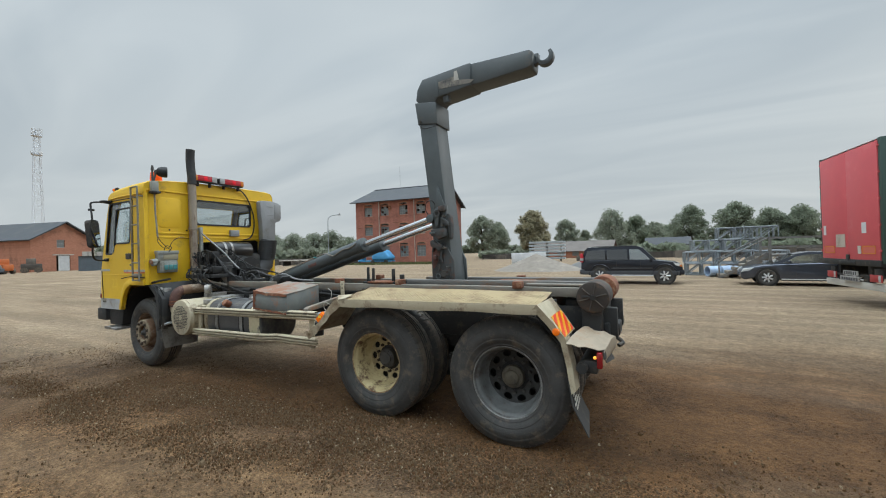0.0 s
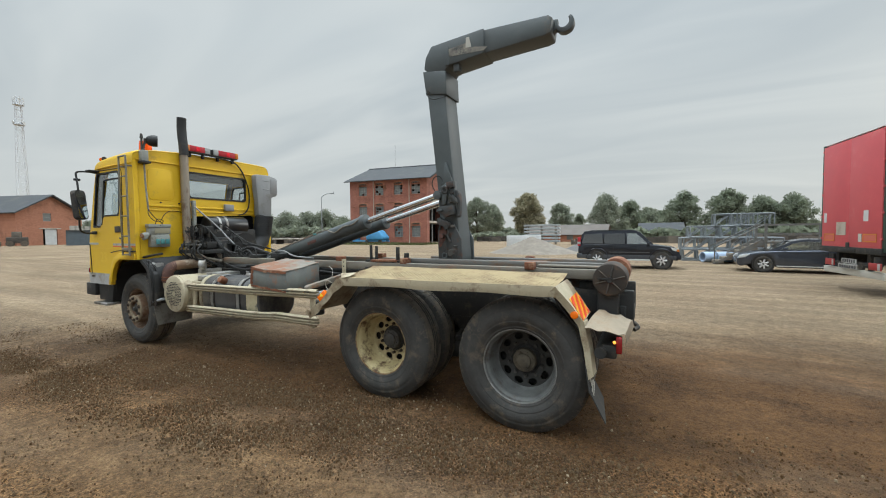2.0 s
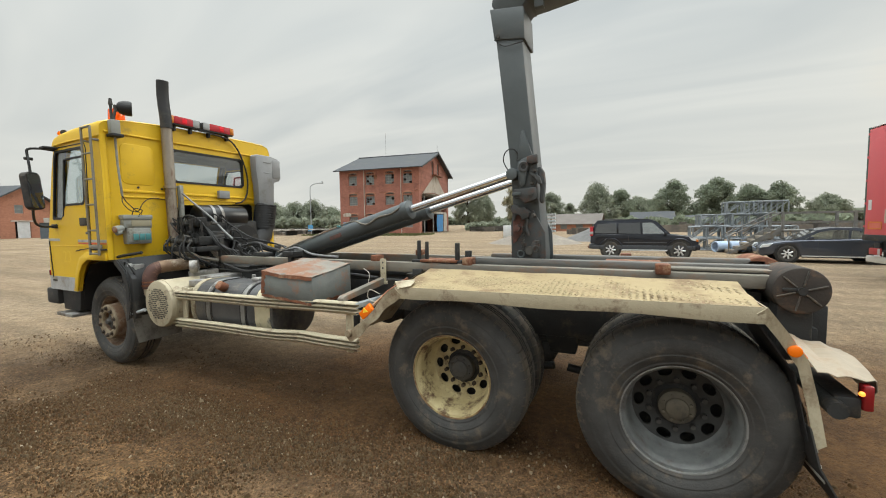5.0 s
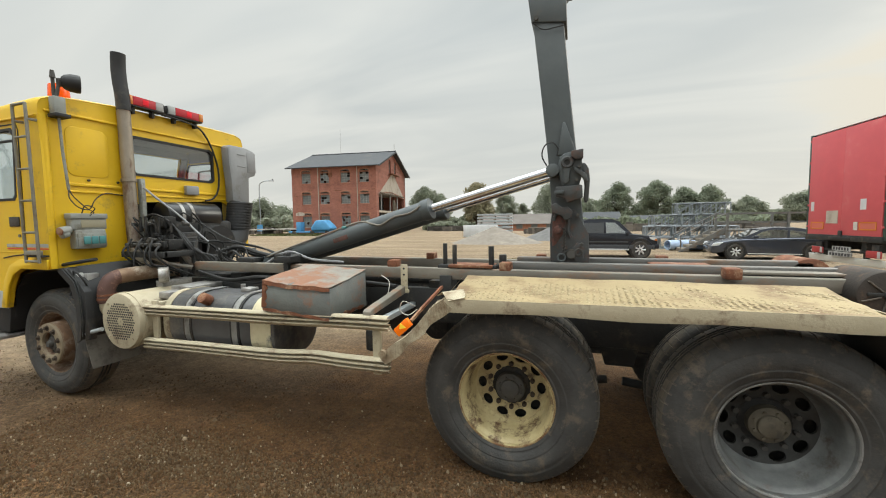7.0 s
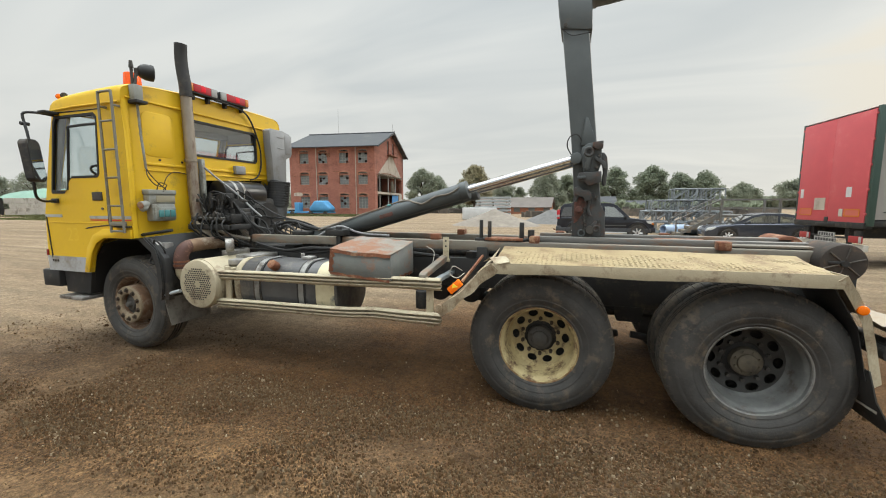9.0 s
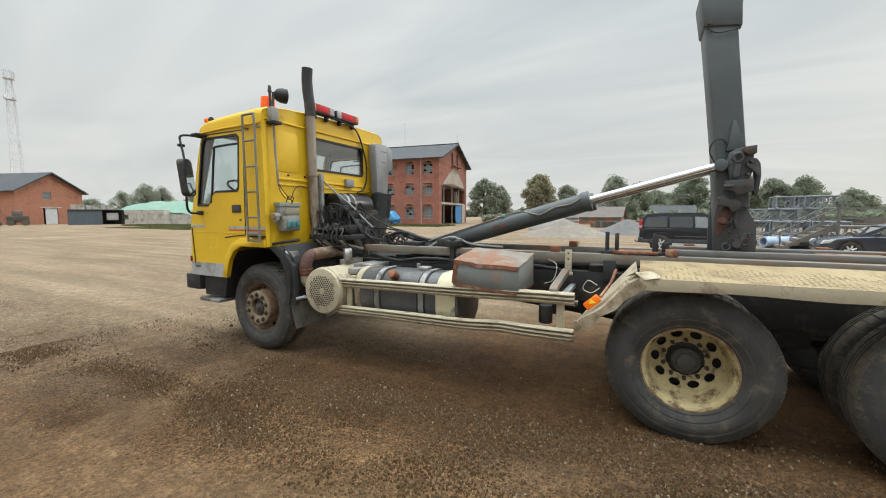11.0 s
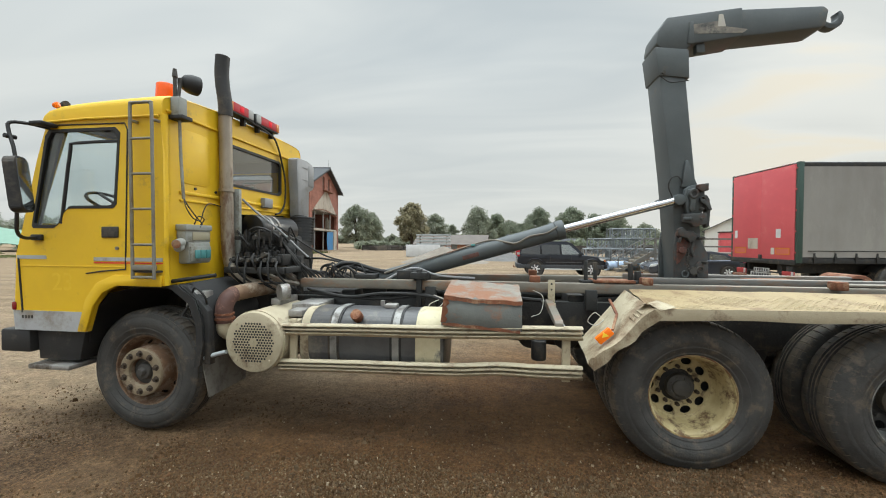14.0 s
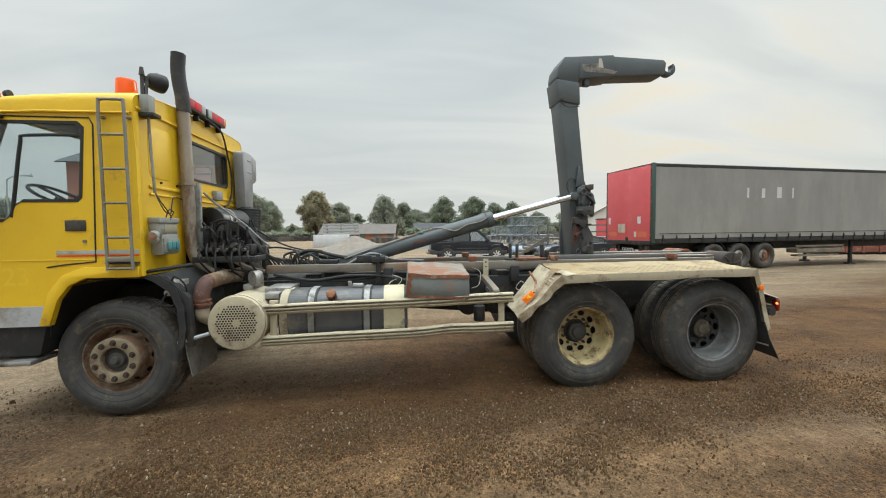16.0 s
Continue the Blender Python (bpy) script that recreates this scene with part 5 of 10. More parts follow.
    for k in range(4):
        band = []
        for n in range(13):
            v_ = n / 12
            a_, b_ = (max(0.0, min(1.0, 0.46 * k - 0.62 + 0.80 * (1 - v_) + w_)) for w_ in (0.0, 0.23))
            if b_ - a_ > 0.004:
                band.append([Vector(q(a_, v_)) + lift, Vector(q(b_, v_)) + lift])
        if len(band) > 1:
            part("red_stripe", Sh().plate(band, 0.002), M_REFLECT_R, plate)
    part("side_reflector", Sh().cyl((1.828, Y(o + 0.075), 0.985), (1.828, Y(o + 0.05), 0.985), 0.028, seg=24, bev=0.006), M_AMBER, top, "round orange side reflector")
    part("side_marker_lamp", Sh().box(-0.70, -0.575, min(Y(-0.27), Y(-0.235)), max(Y(-0.27), Y(-0.235)), 0.93, 0.99, 0.008, Matrix.Translation((-0.63, 0, 0.96)) @ Matrix.Rotation(radians(-42), 4, "Y") @ Matrix.Translation((0.63, 0, -0.96))), M_AMBER, top, "orange side marker lamp on a bracket")
    part("warning_triangle", Sh().prism([(-0.655, 0.945), (-0.608, 0.958), (-0.648, 0.985)], "xz", Y(-0.2705), Y(-0.273)), M_YELLOWPRINT, top, "yellow triangle on the lamp")
    part("lamp_bracket", Sh().tube([(-0.58, Y(-0.25), 1.0), (-0.52, Y(-0.14), 1.09), (-0.50, Y(0.12), 1.16)], 0.012, 4, 1), M_RUST, top)
    part("flap_bolt", Sh().cyl((-0.735, Y(o - 0.005), 0.80), (-0.735, Y(o - 0.03), 0.80), 0.026, seg=16), M_TREADPLATE, top)
    part("carrier_tube", Sh().cyl((0.68, Y(-0.25), 1.12), (0.68, Y(0.45), 1.12), 0.03, seg=12), M_CHASSIS, top)
    # bent tail sheet with lamp
    tail = part("tail_sheet", Sh().plate([[(1.90 + 0.042 * k, Y(-0.30 + 0.025 * k), 0.905 - 0.01 * k + 0.007 * math.sin(2.3 * k)), (1.91 + 0.043 * k, Y(-0.14 + 0.015 * k), 0.915 - 0.008 * k + 0.010 * math.sin(1.7 * k + 2)), (1.92 + 0.043 * k, Y(0.05 + 0.01 * k), 0.92 - 0.006 * k + 0.012 * math.sin(1.9 * k + 1)), (1.94 + 0.042 * k, Y(0.30), 0.93 - 0.01 * k + 0.011 * math.sin(2 * k))] for k in range(7)], 0.004), M_TAIL, truck, "crumpled cream tail sheet", 30)
    part("tail_edge", Sh().plate([[(2.155, Y(-0.15), 0.85), (2.165, Y(0.06), 0.875), (2.19, Y(0.30), 0.87)], [(2.165, Y(-0.14), 0.80), (2.18, Y(0.06), 0.81), (2.20, Y(0.30), 0.81)], [(2.15, Y(-0.13), 0.765), (2.17, Y(0.06), 0.77), (2.185, Y(0.30), 0.775)]], 0.004), M_TAIL, tail)
    lamp = part("tail_lamp", Sh().box(2.10, 2.14, min(Y(-0.19), Y(-0.10)), max(Y(-0.19), Y(-0.13)), 0.715, 0.835, 0.01), M_DARKRED, tail, "red tail lamp")
    part("lit_lamp", Sh().ball((2.09, Y(-0.2), 0.80), 0.012), M_LIT, lamp, "glowing small amber lamp")
    part("lamp_box", Sh().box(2.0, 2.105, min(Y(-0.18), Y(0.25)), max(Y(-0.18), Y(0.25)), 0.67, 0.77, 0.015).cyl((2.0, Y(-0.24), 0.72), (2.0, Y(0.3), 0.72), 0.04, seg=14), M_CHASSIS, tail)


for side in (-1, 1):
    mudguard(side)
part("inner_wheelhouse", Sh().box(-0.35, 1.7, 0.34, 0.40, 0.75, 1.15, 0.01), M_CHASSIS, truck)

# side guards
for z0, z1, name in ((0.855, 0.945, "upper"), (0.565, 0.655, "lower")):
    s = Sh()
    rows = []
    for k in range(25):
        t = k / 24
        x = -3.14 + 2.37 * t
        bend = 0.005 * math.sin(9 * t) * t + (0.014 * math.exp(-((t - 0.74) / 0.08) ** 2) if name == "lower" else 0)
        base = z0 + 0.045 * t + bend
        h = z1 - z0 + 0.008 * t
        rows.append([(x, -0.205 + d, base + h * f) for f, d in ((0, 0.03), (0.02, 0.0), (0.22, -0.012), (0.29, 0.034), (0.43, 0.034), (0.5, -0.012), (0.58, -0.012), (0.64, 0.032), (0.77, 0.032), (0.84, -0.012), (0.98, -0.004), (1.0, 0.03))])
    s.plate(rows, 0.003)
    part("side_guard", s, M_CREAM, truck, "dented cream-painted ribbed side guard rail", 60)
for x in (-3.04, -0.88):
    part("guard_post", Sh().box(x - 0.03, x + 0.03, -0.17, -0.14, 0.58, 0.98, 0.006), M_CREAM, truck)
    part("guard_bracket", Sh().box(x - 0.025, x + 0.025, -0.14, 0.48, 0.92, 0.96, 0.005), M_CREAM if x < -2 else M_GALV, truck)
part("hanger_strut", Sh().box(-0.945, -0.885, 0.375, 0.385, 1.05, 1.285, 0.003).box(-0.955, -0.875, 0.37, 0.39, 1.05, 1.08, 0.004), M_CREAM, truck, "cream-painted flat strut")
part("hanger_arm", Sh().prism([(0.40, 1.05), (0.40, 1.11), (-0.17, 1.035), (-0.195, 1.02), (-0.20, 0.94), (-0.175, 0.94), (-0.17, 0.99)], "yz", -0.965, -0.905, 0.004), M_RAIL, truck, "bent grey steel arm")
# flat black discs stand for the shade in the strut's holes
for z in (1.25, 1.20):
    part("strut_hole_disc", Sh().cyl((-0.915, 0.374, z), (-0.915, 0.372, z), 0.009, seg=10), M_SEAL, truck)
part("brake_valve", Sh().cyl((-1.05, 0.1, 0.66), (-1.05, 0.1, 0.82), 0.06, seg=16, bev=0.01), M_CHASSIS, truck)

# fuel tank
def rounded(w0, w1, z0, z1, r, n=6):
    pts = []
    for cx, cz, a0 in ((w1 - r, z1 - r, 0), (w0 + r, z1 - r, 90), (w0 + r, z0 + r, 180), (w1 - r, z0 + r, 270)):
        pts += [(cx + r * math.cos(radians(a0 + 90 * k / n)), cz + r * math.sin(radians(a0 + 90 * k / n))) for k in range(n + 1)]
    return pts


tank = part("fuel_tank", Sh().prism(rounded(-0.12, 0.42, 0.53, 1.04, 0.2), "yz", -3.02, -1.80, 0.03), M_TANK, truck, "dark grey fuel tank with cream ends")
part("tank_end", Sh().prism(rounded(-0.124, 0.424, 0.526, 1.044, 0.2), "yz", -3.0, -2.93), M_CREAM, tank, "cream paint band")
part("tank_end", Sh().prism(rounded(-0.124, 0.424, 0.526, 1.044, 0.2), "yz", -2.03, -1.83), M_TANKEND, tank, "blotchy cream paint band")
for x in (-2.74, -2.22):
    part("tank_strap", Sh().prism(rounded(-0.130, 0.43, 0.52, 1.05, 0.2), "yz", x, x + 0.055), M_BAND, tank, "steel tank strap")
    part("strap_pad", Sh().prism(rounded(-0.127, 0.427, 0.523, 1.047, 0.2), "yz", x - 0.02, x + 0.075), M_BLACK, tank)
part("filler_cap", Sh().cyl((-2.52, -0.06, 0.985), (-2.52, -0.135, 1.03), 0.045, seg=18, bev=0.008), M_RUST, tank, "rusty round filler cap")
part("tank_sender", Sh().box(-2.35, -2.24, 0.1, 0.2, 1.04, 1.075, 0.008).cyl((-2.38, 0.16, 1.05), (-2.38, 0.16, 1.10), 0.02), M_ALU, tank)
for x in (-2.75, -2.2):
    part("tank_bracket", Sh().box(x, x + 0.06, 0.36, 0.5, 0.5, 1.0, 0.01), M_CHASSIS, tank)

# toolbox over the tank's rear end, resting on the side guard
def box_top(x, y):
    """Height of the sagging lid over the plan."""
    return 1.205 - 0.06 * (x + 1.785) + 0.14 * (y + 0.215) - 0.012 * math.exp(-((x + 1.55) / 0.12) ** 2 - ((y + 0.2) / 0.1) ** 2)


s = Sh().prism([(-1.815, 1.005), (-1.80, 0.985), (-1.62, 0.968), (-1.40, 0.952), (-1.222, 0.940), (-1.205, 0.955), (-1.208, 1.168), (-1.785, 1.200)], "xz", -0.215, 0.27, 0.005)
toolbox = part("toolbox", s, M_BOXRUST, truck, "dark battered toolbox with rusty peeling lid")
for v in toolbox.data.vertices:
    if v.co.z > 1.08:
        v.co.z = box_top(v.co.x, v.co.y) - 0.003
part("toolbox_lid", Sh().plate([[(-1.79 + 0.0585 * a + 0.006 * math.sin(3 * b), -0.222 + 0.083 * b, box_top(-1.79 + 0.0585 * a, -0.222 + 0.083 * b) + 0.004 + 0.004 * math.sin(2.7 * a + b)) for a in range(11)] for b in range(7)], -0.004), M_BOXTOP, toolbox, "grey lid flaking with orange rust", 50)
part("lid_lip", Sh().plate([[(-1.79 + 0.0585 * a, -0.2225, box_top(-1.79 + 0.0585 * a, -0.222) + 0.004), (-1.79 + 0.0585 * a, -0.224 - 0.002 * (a % 2), box_top(-1.79 + 0.0585 * a, -0.222) - 0.016 - 0.010 * abs(math.sin(1.9 * a)))] for a in range(11)], 0.003), M_RUST, toolbox, "ragged rusty lid edge")
part("rust_edge", Sh().plate([[(-1.815 + 0.003 * k, -0.2185, 1.008 + 0.024 * k), (-1.775 + 0.003 * k + 0.012 * math.sin(2.3 * k), -0.2185, 1.008 + 0.024 * k)] for k in range(9)], 0.003), M_RUST, toolbox)
part("rust_edge", Sh().plate([[(-1.80 + 0.058 * k, -0.2185, 0.984 - 0.0045 * k), (-1.80 + 0.058 * k, -0.2185, 1.000 - 0.0045 * k + 0.010 * abs(math.sin(2.1 * k)))] for k in range(11)], 0.003), M_RUST, toolbox)
part("torn_seam", Sh().plate([[(-1.2065, -0.14 + 0.05 * k, 0.95 + 0.012 * math.sin(4 * k)), (-1.2025 + 0.006 * (k % 2), -0.14 + 0.05 * k, 0.975 + 0.012 * math.sin(3 * k + 1))] for k in range(8)], 0.003), M_RUST, toolbox)
part("support_bracket", Sh().box(-1.72, -1.66, -0.12, 0.45, 0.93, 0.965, 0.004).box(-1.36, -1.30, -0.12, 0.45, 0.91, 0.945, 0.004), M_CHASSIS, toolbox)

# air cleaner and hot pipe
can = part("air_cleaner", Sh().cyl((-3.325, -0.265, 0.80), (-3.325, 0.40, 0.80), 0.245, seg=48, bev=0.015).cyl((-3.325, -0.225, 0.80), (-3.325, -0.2, 0.80), 0.252, seg=48), M_CREAM, truck, "round cream air cleaner with perforated cover")
# black discs on the cover stand for the shade in its holes
s = Sh()
for i in range(-9, 10):
    for j in range(-9, 10):
        x, z = 0.0245 * i + (0.01225 if j % 2 else 0), 0.0215 * j
        if 0.035 < math.hypot(x, z) < 0.172:
            s.cyl((-3.325 + x, -0.2665, 0.80 + z), (-3.325 + x, -0.2635, 0.80 + z), 0.0088, seg=8)
part("perforation", s, M_SEAL, can, "rows of black discs for the shade in punched holes", 38, "stuff")
for k in range(5):
    a = 2 * math.pi * (k + 0.5) / 4
    x, z = (-3.325, 0.80) if k == 4 else (-3.325 + 0.205 * math.cos(a), 0.80 + 0.205 * math.sin(a))
    part("cover_screw", Sh().cyl((x, -0.265, z), (x, -0.275, z), 0.012, 0.011, seg=6), M_CREAM, can)
hot = part("exhaust_elbow", Sh().tube([(-3.635, -0.055, 1.158), (-3.64, -0.085, 1.152), (-3.647, -0.13, 1.125), (-3.655, -0.16, 1.06), (-3.655, -0.165, 0.99), (-3.655, -0.165, 0.93)], 0.068, 16), M_ELBOW, truck, "red-brown rusty pipe elbow")
part("exhaust_tube", Sh().tube([(-3.56, 0.46, 1.17), (-3.575, 0.32, 1.17), (-3.615, 0.06, 1.166), (-3.638, -0.07, 1.156)], 0.0695, 16), M_RUSTPIPE, hot, "heat-stained bare metal pipe")
part("pipe_clamp", Sh().tube([(-3.655, -0.16, 0.975), (-3.655, -0.16, 0.955)], 0.08, 16, 1).tube([(-3.655, -0.16, 0.995), (-3.655, -0.16, 1.012)], 0.076, 16, 1), M_RUST, hot)
part("pipe_flange", Sh().tube([(-3.30, 0.07, 1.16), (-3.25, 0.13, 1.162)], 0.074, 16, 1), M_ALU, hot)
part("down_pipe", Sh().tube([(-3.655, -0.16, 0.95), (-3.655, -0.15, 0.86), (-3.6, -0.05, 0.8), (-3.5, 0.05, 0.8)], 0.062, 14), M_CREAM, hot)
part("cleaner_bracket", Sh().box(-3.2, -2.95, 0.1, 0.45, 1.0, 1.06, 0.01).box(-3.15, -3.02, -0.05, 0.1, 0.97, 1.03, 0.01).box(-3.4, -3.3, 0.1, 0.4, 1.04, 1.1, 0.01), M_ALU, truck)

# front mudguard, steps, bumper
arc = [(-3.93, 1.25), (-3.78, 1.14), (-3.72, 0.98), (-3.71, 0.78), (-3.74, 0.62)]
part("front_mudguard", Sh().plate([[(x, -0.33, z), (x + 0.03, 0.05, z + 0.02), (x + 0.03, 0.35, z + 0.02)] for x, z in arc], 0.012), M_BLACK, truck, "black plastic front mudguard", 60)
part("mudguard_side", Sh().plate([[(x - 0.05, -0.335, z - 0.03), (x + 0.005, -0.335, z)] for x, z in arc], 0.01), M_BLACK, truck, "", 60)
part("cab_rear_skirt", Sh().prism([(-4.10, 1.25), (-3.86, 1.25), (-3.68, 1.05), (-3.66, 0.62), (-3.71, 0.62), (-3.74, 0.98), (-3.84, 1.14)], "xz", -0.32, -0.26, 0.006), M_BLACK, truck, "black plastic arch skirt")
part("front_flap", Sh().plate([[(-3.745, -0.32, 0.74), (-3.735, 0.22, 0.76)], [(-3.725, -0.31, 0.54), (-3.715, 0.2, 0.54)], [(-3.70, -0.29, 0.345), (-3.70, 0.16, 0.345)]], 0.008), M_FRONTFLAP, truck, "dusty tan-grey rubber front mudflap")
part("flap_bar", Sh().cyl((-3.79, -0.31, 0.655), (-3.55, -0.28, 0.72), 0.018, seg=10), M_GALV, truck)
part("wheel_house", Sh().plate([[(-4.80, -0.30, 0.75), (-4.80, 0.4, 0.75)], [(-4.76, -0.30, 1.0), (-4.76, 0.4, 1.0)], [(-4.6, -0.30, 1.17), (-4.6, 0.4, 1.17)], [(-4.3, -0.30, 1.23), (-4.3, 0.4, 1.23)], [(-4.0, -0.30, 1.24), (-4.0, 0.4, 1.24)]], 0.01), M_BLACK, truck, "", 60)
part("bumper", Sh().box(-5.60, -5.30, -0.37, 2 * YC + 0.37, 0.66, 0.855, 0.02), M_BLACK, truck, "black front bumper")
part("step_box", Sh().prism([(-5.28, 0.86), (-5.26, 0.60), (-4.86, 0.60), (-4.80, 0.86)], "xz", -0.33, 0.0, 0.01), M_BLACK, truck)
part("step", Sh().box(-5.28, -4.88, -0.40, -0.1, 0.535, 0.575, 0.008), M_ALU, truck, "worn metal entry step")
part("front_lamp", Sh().box(-5.465, -5.425, -0.38, -0.2, 1.02, 1.09, 0.01), M_DARKRED, truck)

# small gear behind the front wheel
part("air_valves", Sh().cyl((-3.84, -0.24, 1.17), (-3.84, -0.30, 1.17), 0.045, seg=16, bev=0.01).cyl((-3.79, -0.24, 1.10), (-3.79, -0.30, 1.10), 0.04, seg=16, bev=0.01).cyl((-3.88, -0.22, 1.09), (-3.88, -0.28, 1.09), 0.028, seg=12).box(-3.9, -3.76, -0.25, -0.15, 1.06, 1.2, 0.01), M_ALU, truck, "cast brake valves")
for pts, r in (([(-3.84, -0.3, 1.17), (-3.78, -0.33, 1.24), (-3.72, -0.3, 1.16), (-3.74, -0.26, 1.06), (-3.8, -0.28, 1.04)], 0.008), ([(-3.88, -0.28, 1.09), (-3.92, -0.3, 1.0), (-3.85, -0.28, 0.98), (-3.75, -0.2, 1.0)], 0.008), ([(-4.1, -0.28, 1.27), (-3.9, -0.26, 1.3), (-3.7, -0.2, 1.33)], 0.016)):
    part("brake_hose", Sh().tube(pts, r, 8), M_HOSE, truck)

# ---- cab ----
CY0, CY1 = -0.37, 1.82
cab = part("cab", Sh().box(-5.35, -4.05, -0.3, 2.0, 1.22, 1.28, 0.01), M_CHASSIS, truck, "bright yellow painted steel cab, dusty")
SIDE = [(-5.43, 0.86), (-5.445, 1.05), (-5.415, 1.50), (-5.33, 1.80), (-5.20, 2.28), (-5.09, 2.60), (-4.04, 2.61), (-4.02, 2.3), (-4.015, 1.25), (-4.44, 1.25), (-4.57, 1.19), (-4.66, 1.07), (-4.73, 0.86)]
WIN = [(-5.245, 1.745), (-5.10, 2.46), (-5.06, 2.515), (-4.46, 2.515), (-4.415, 2.47), (-4.455, 1.92), (-4.49, 1.885), (-4.89, 1.885), (-4.95, 1.84), (-4.985, 1.76), (-5.03, 1.725), (-5.23, 1.725)]


def grow(poly, d):
    cx, cz = sum(p[0] for p in poly) / len(poly), sum(p[1] for p in poly) / len(poly)
    return [(x + d * (1 if x > cx else -1), z + d * (1 if z > cz else -1)) for x, z in poly]


for side in (-1, 1):
    y0, y1 = (CY0, CY0 + 0.03) if side < 0 else (CY1 - 0.03, CY1)
    o = CY0 if side < 0 else CY1
    part("cab_side", Sh().panel(SIDE, [WIN], "xz", y0, y1), M_YELLOW, cab, "yellow cab side with open wheel arch", 30)
    part("side_window", Sh().prism(grow(WIN, 0.004), "xz", o - 0.014 * side, o - 0.018 * side), M_GLASS, cab, "clear side window")
    part("window_seal", Sh().panel(grow(WIN, 0.012), [grow(WIN, -0.012)], "xz", o + 0.004 * side, o - 0.02 * side), M_SEAL, cab)
    part("vent_pillar", Sh().tube([(-4.975, o - 0.006 * side, 1.75), (-4.93, o - 0.006 * side, 2.05), (-4.88, o - 0.006 * side, 2.36), (-4.83, o - 0.006 * side, 2.41), (-4.42, o - 0.006 * side, 2.415)], 0.013, 6, 2), M_SEAL, cab)
    part("sill_strip", Sh().prism([(-5.435, 0.855), (-5.45, 1.02), (-4.70, 1.02), (-4.735, 0.855)], "xz", o, o + 0.006 * side), M_SILVER, cab, "silver lower door panel")
    flare = [(-4.03, 1.335), (-4.46, 1.335), (-4.62, 1.27), (-4.73, 1.13), (-4.81, 0.86), (-4.73, 0.86), (-4.66, 1.07), (-4.57, 1.185), (-4.44, 1.245), (-4.03, 1.245)]
    part("arch_flare", Sh().prism(flare, "xz", o, o + 0.022 * side, 0.008), M_YELLOW, cab)
    part("door_gap", Sh().tube([(-4.735, o + 0.002 * side, 1.34), (-4.6, o + 0.002 * side, 1.36), (-4.365, o + 0.002 * side, 1.38), (-4.365, o + 0.002 * side, 1.45), (-4.335, o + 0.002 * side, 2.5), (-4.36, o + 0.002 * side, 2.555), (-5.06, o + 0.002 * side, 2.56)], 0.006, 6, 1).tube([(-5.395, o + 0.002 * side, 1.46), (-5.36, o + 0.002 * side, 1.0)], 0.008, 6, 1), M_SEAL, cab)
    part("gutter", Sh().tube([(-5.085, o + 0.012 * side, 2.585), (-4.7, o + 0.012 * side, 2.60), (-4.05, o + 0.012 * side, 2.60)], 0.010, 6, 1), M_YELLOW, cab)
    part("belt_crease", Sh().box(-5.39, -4.37, o, o + 0.004 * side, 1.392, 1.403, 0.003), M_YELLOW, cab)
    part("stripe_red", Sh().box(-4.66, -4.03, o, o + 0.004 * side, 1.395 + 0.03, 1.41 + 0.026), M_REFLECT_R, cab)
    part("stripe_silver", Sh().box(-4.66, -4.03, o, o + 0.005 * side, 1.445, 1.475), M_SILVER, cab)
    part("stripe_silver", Sh().box(-5.41, -5.12, o, o + 0.005 * side, 1.455, 1.485), M_SILVER, cab)
    part("door_handle", Sh().box(-4.58, -4.425, o, o + 0.012 * side, 1.635, 1.725, 0.01), M_BLACK, cab, "black recessed door handle")
    part("door_lock", Sh().cyl((-4.44, o, 1.55), (-4.44, o + 0.012 * side, 1.55), 0.014, seg=14), M_ALU, cab)
    part("mirror_foot", Sh().box(-5.24, -5.14, o, o + 0.03 * side, 1.61, 1.66, 0.008), M_BLACK, cab)
lettering("23", 0.21, M_YELLOW_TXT, cab, Matrix.Translation((-4.97, CY0 - 0.0005, 1.26)) @ Matrix.Rotation(radians(90), 4, "X"), "fleet_number", "faded fleet number on the door")
s = Sh()
for k in range(4):
    s.box(-5.36 + 0.03 * k, -5.345 + 0.03 * k, CY0 - 0.010, CY0 - 0.006, 0.955, 0.98)
part("model_badge", s, M_BLACK, cab, "small dark badge bars")

# roof: crowned, rounded towards sides and front
half = [(0.0, 2.60), (0.003, 2.69), (0.012, 2.728), (0.035, 2.757), (0.10, 2.785), (0.3, 2.815), (0.6, 2.838), (1.095, 2.850)]
half_far = [(0.0, 2.60), (0.004, 2.72), (0.018, 2.785), (0.045, 2.822), (0.11, 2.842), (0.3, 2.850), (0.6, 2.853)]
rows = []
for x, f, drop in ((-5.125, 0.0, 0.02), (-5.11, 0.32, 0.0), (-5.07, 0.56, 0.0), (-4.97, 0.72, 0.0), (-4.75, 0.84, 0.0), (-4.4, 0.95, 0), (-4.1, 1.0, 0.0), (-4.03, 0.985, 0)):
    ring = [(x, CY0 + d, 2.60 - drop + (z - 2.60) * f) for d, z in half]
    rows.append(ring + [(x, CY1 - d, 2.60 - drop + (z - 2.60) * f) for d, z in half_far[::-1]])
part("roof", Sh().plate(rows, 0.02), M_YELLOW, cab, "yellow crowned cab roof", 50)
part("roof_lining", Sh().box(-4.98, -4.08, CY0 + 0.12, CY1 - 0.12, 2.66, 2.67).box(-4.98, -4.08, CY1 - 0.075, CY1 - 0.06, 2.53, 2.69).box(-4.3, -4.08, CY1 - 0.075, CY1 - 0.06, 1.4, 2.53), M_LINING, cab, "pale grey cab lining")

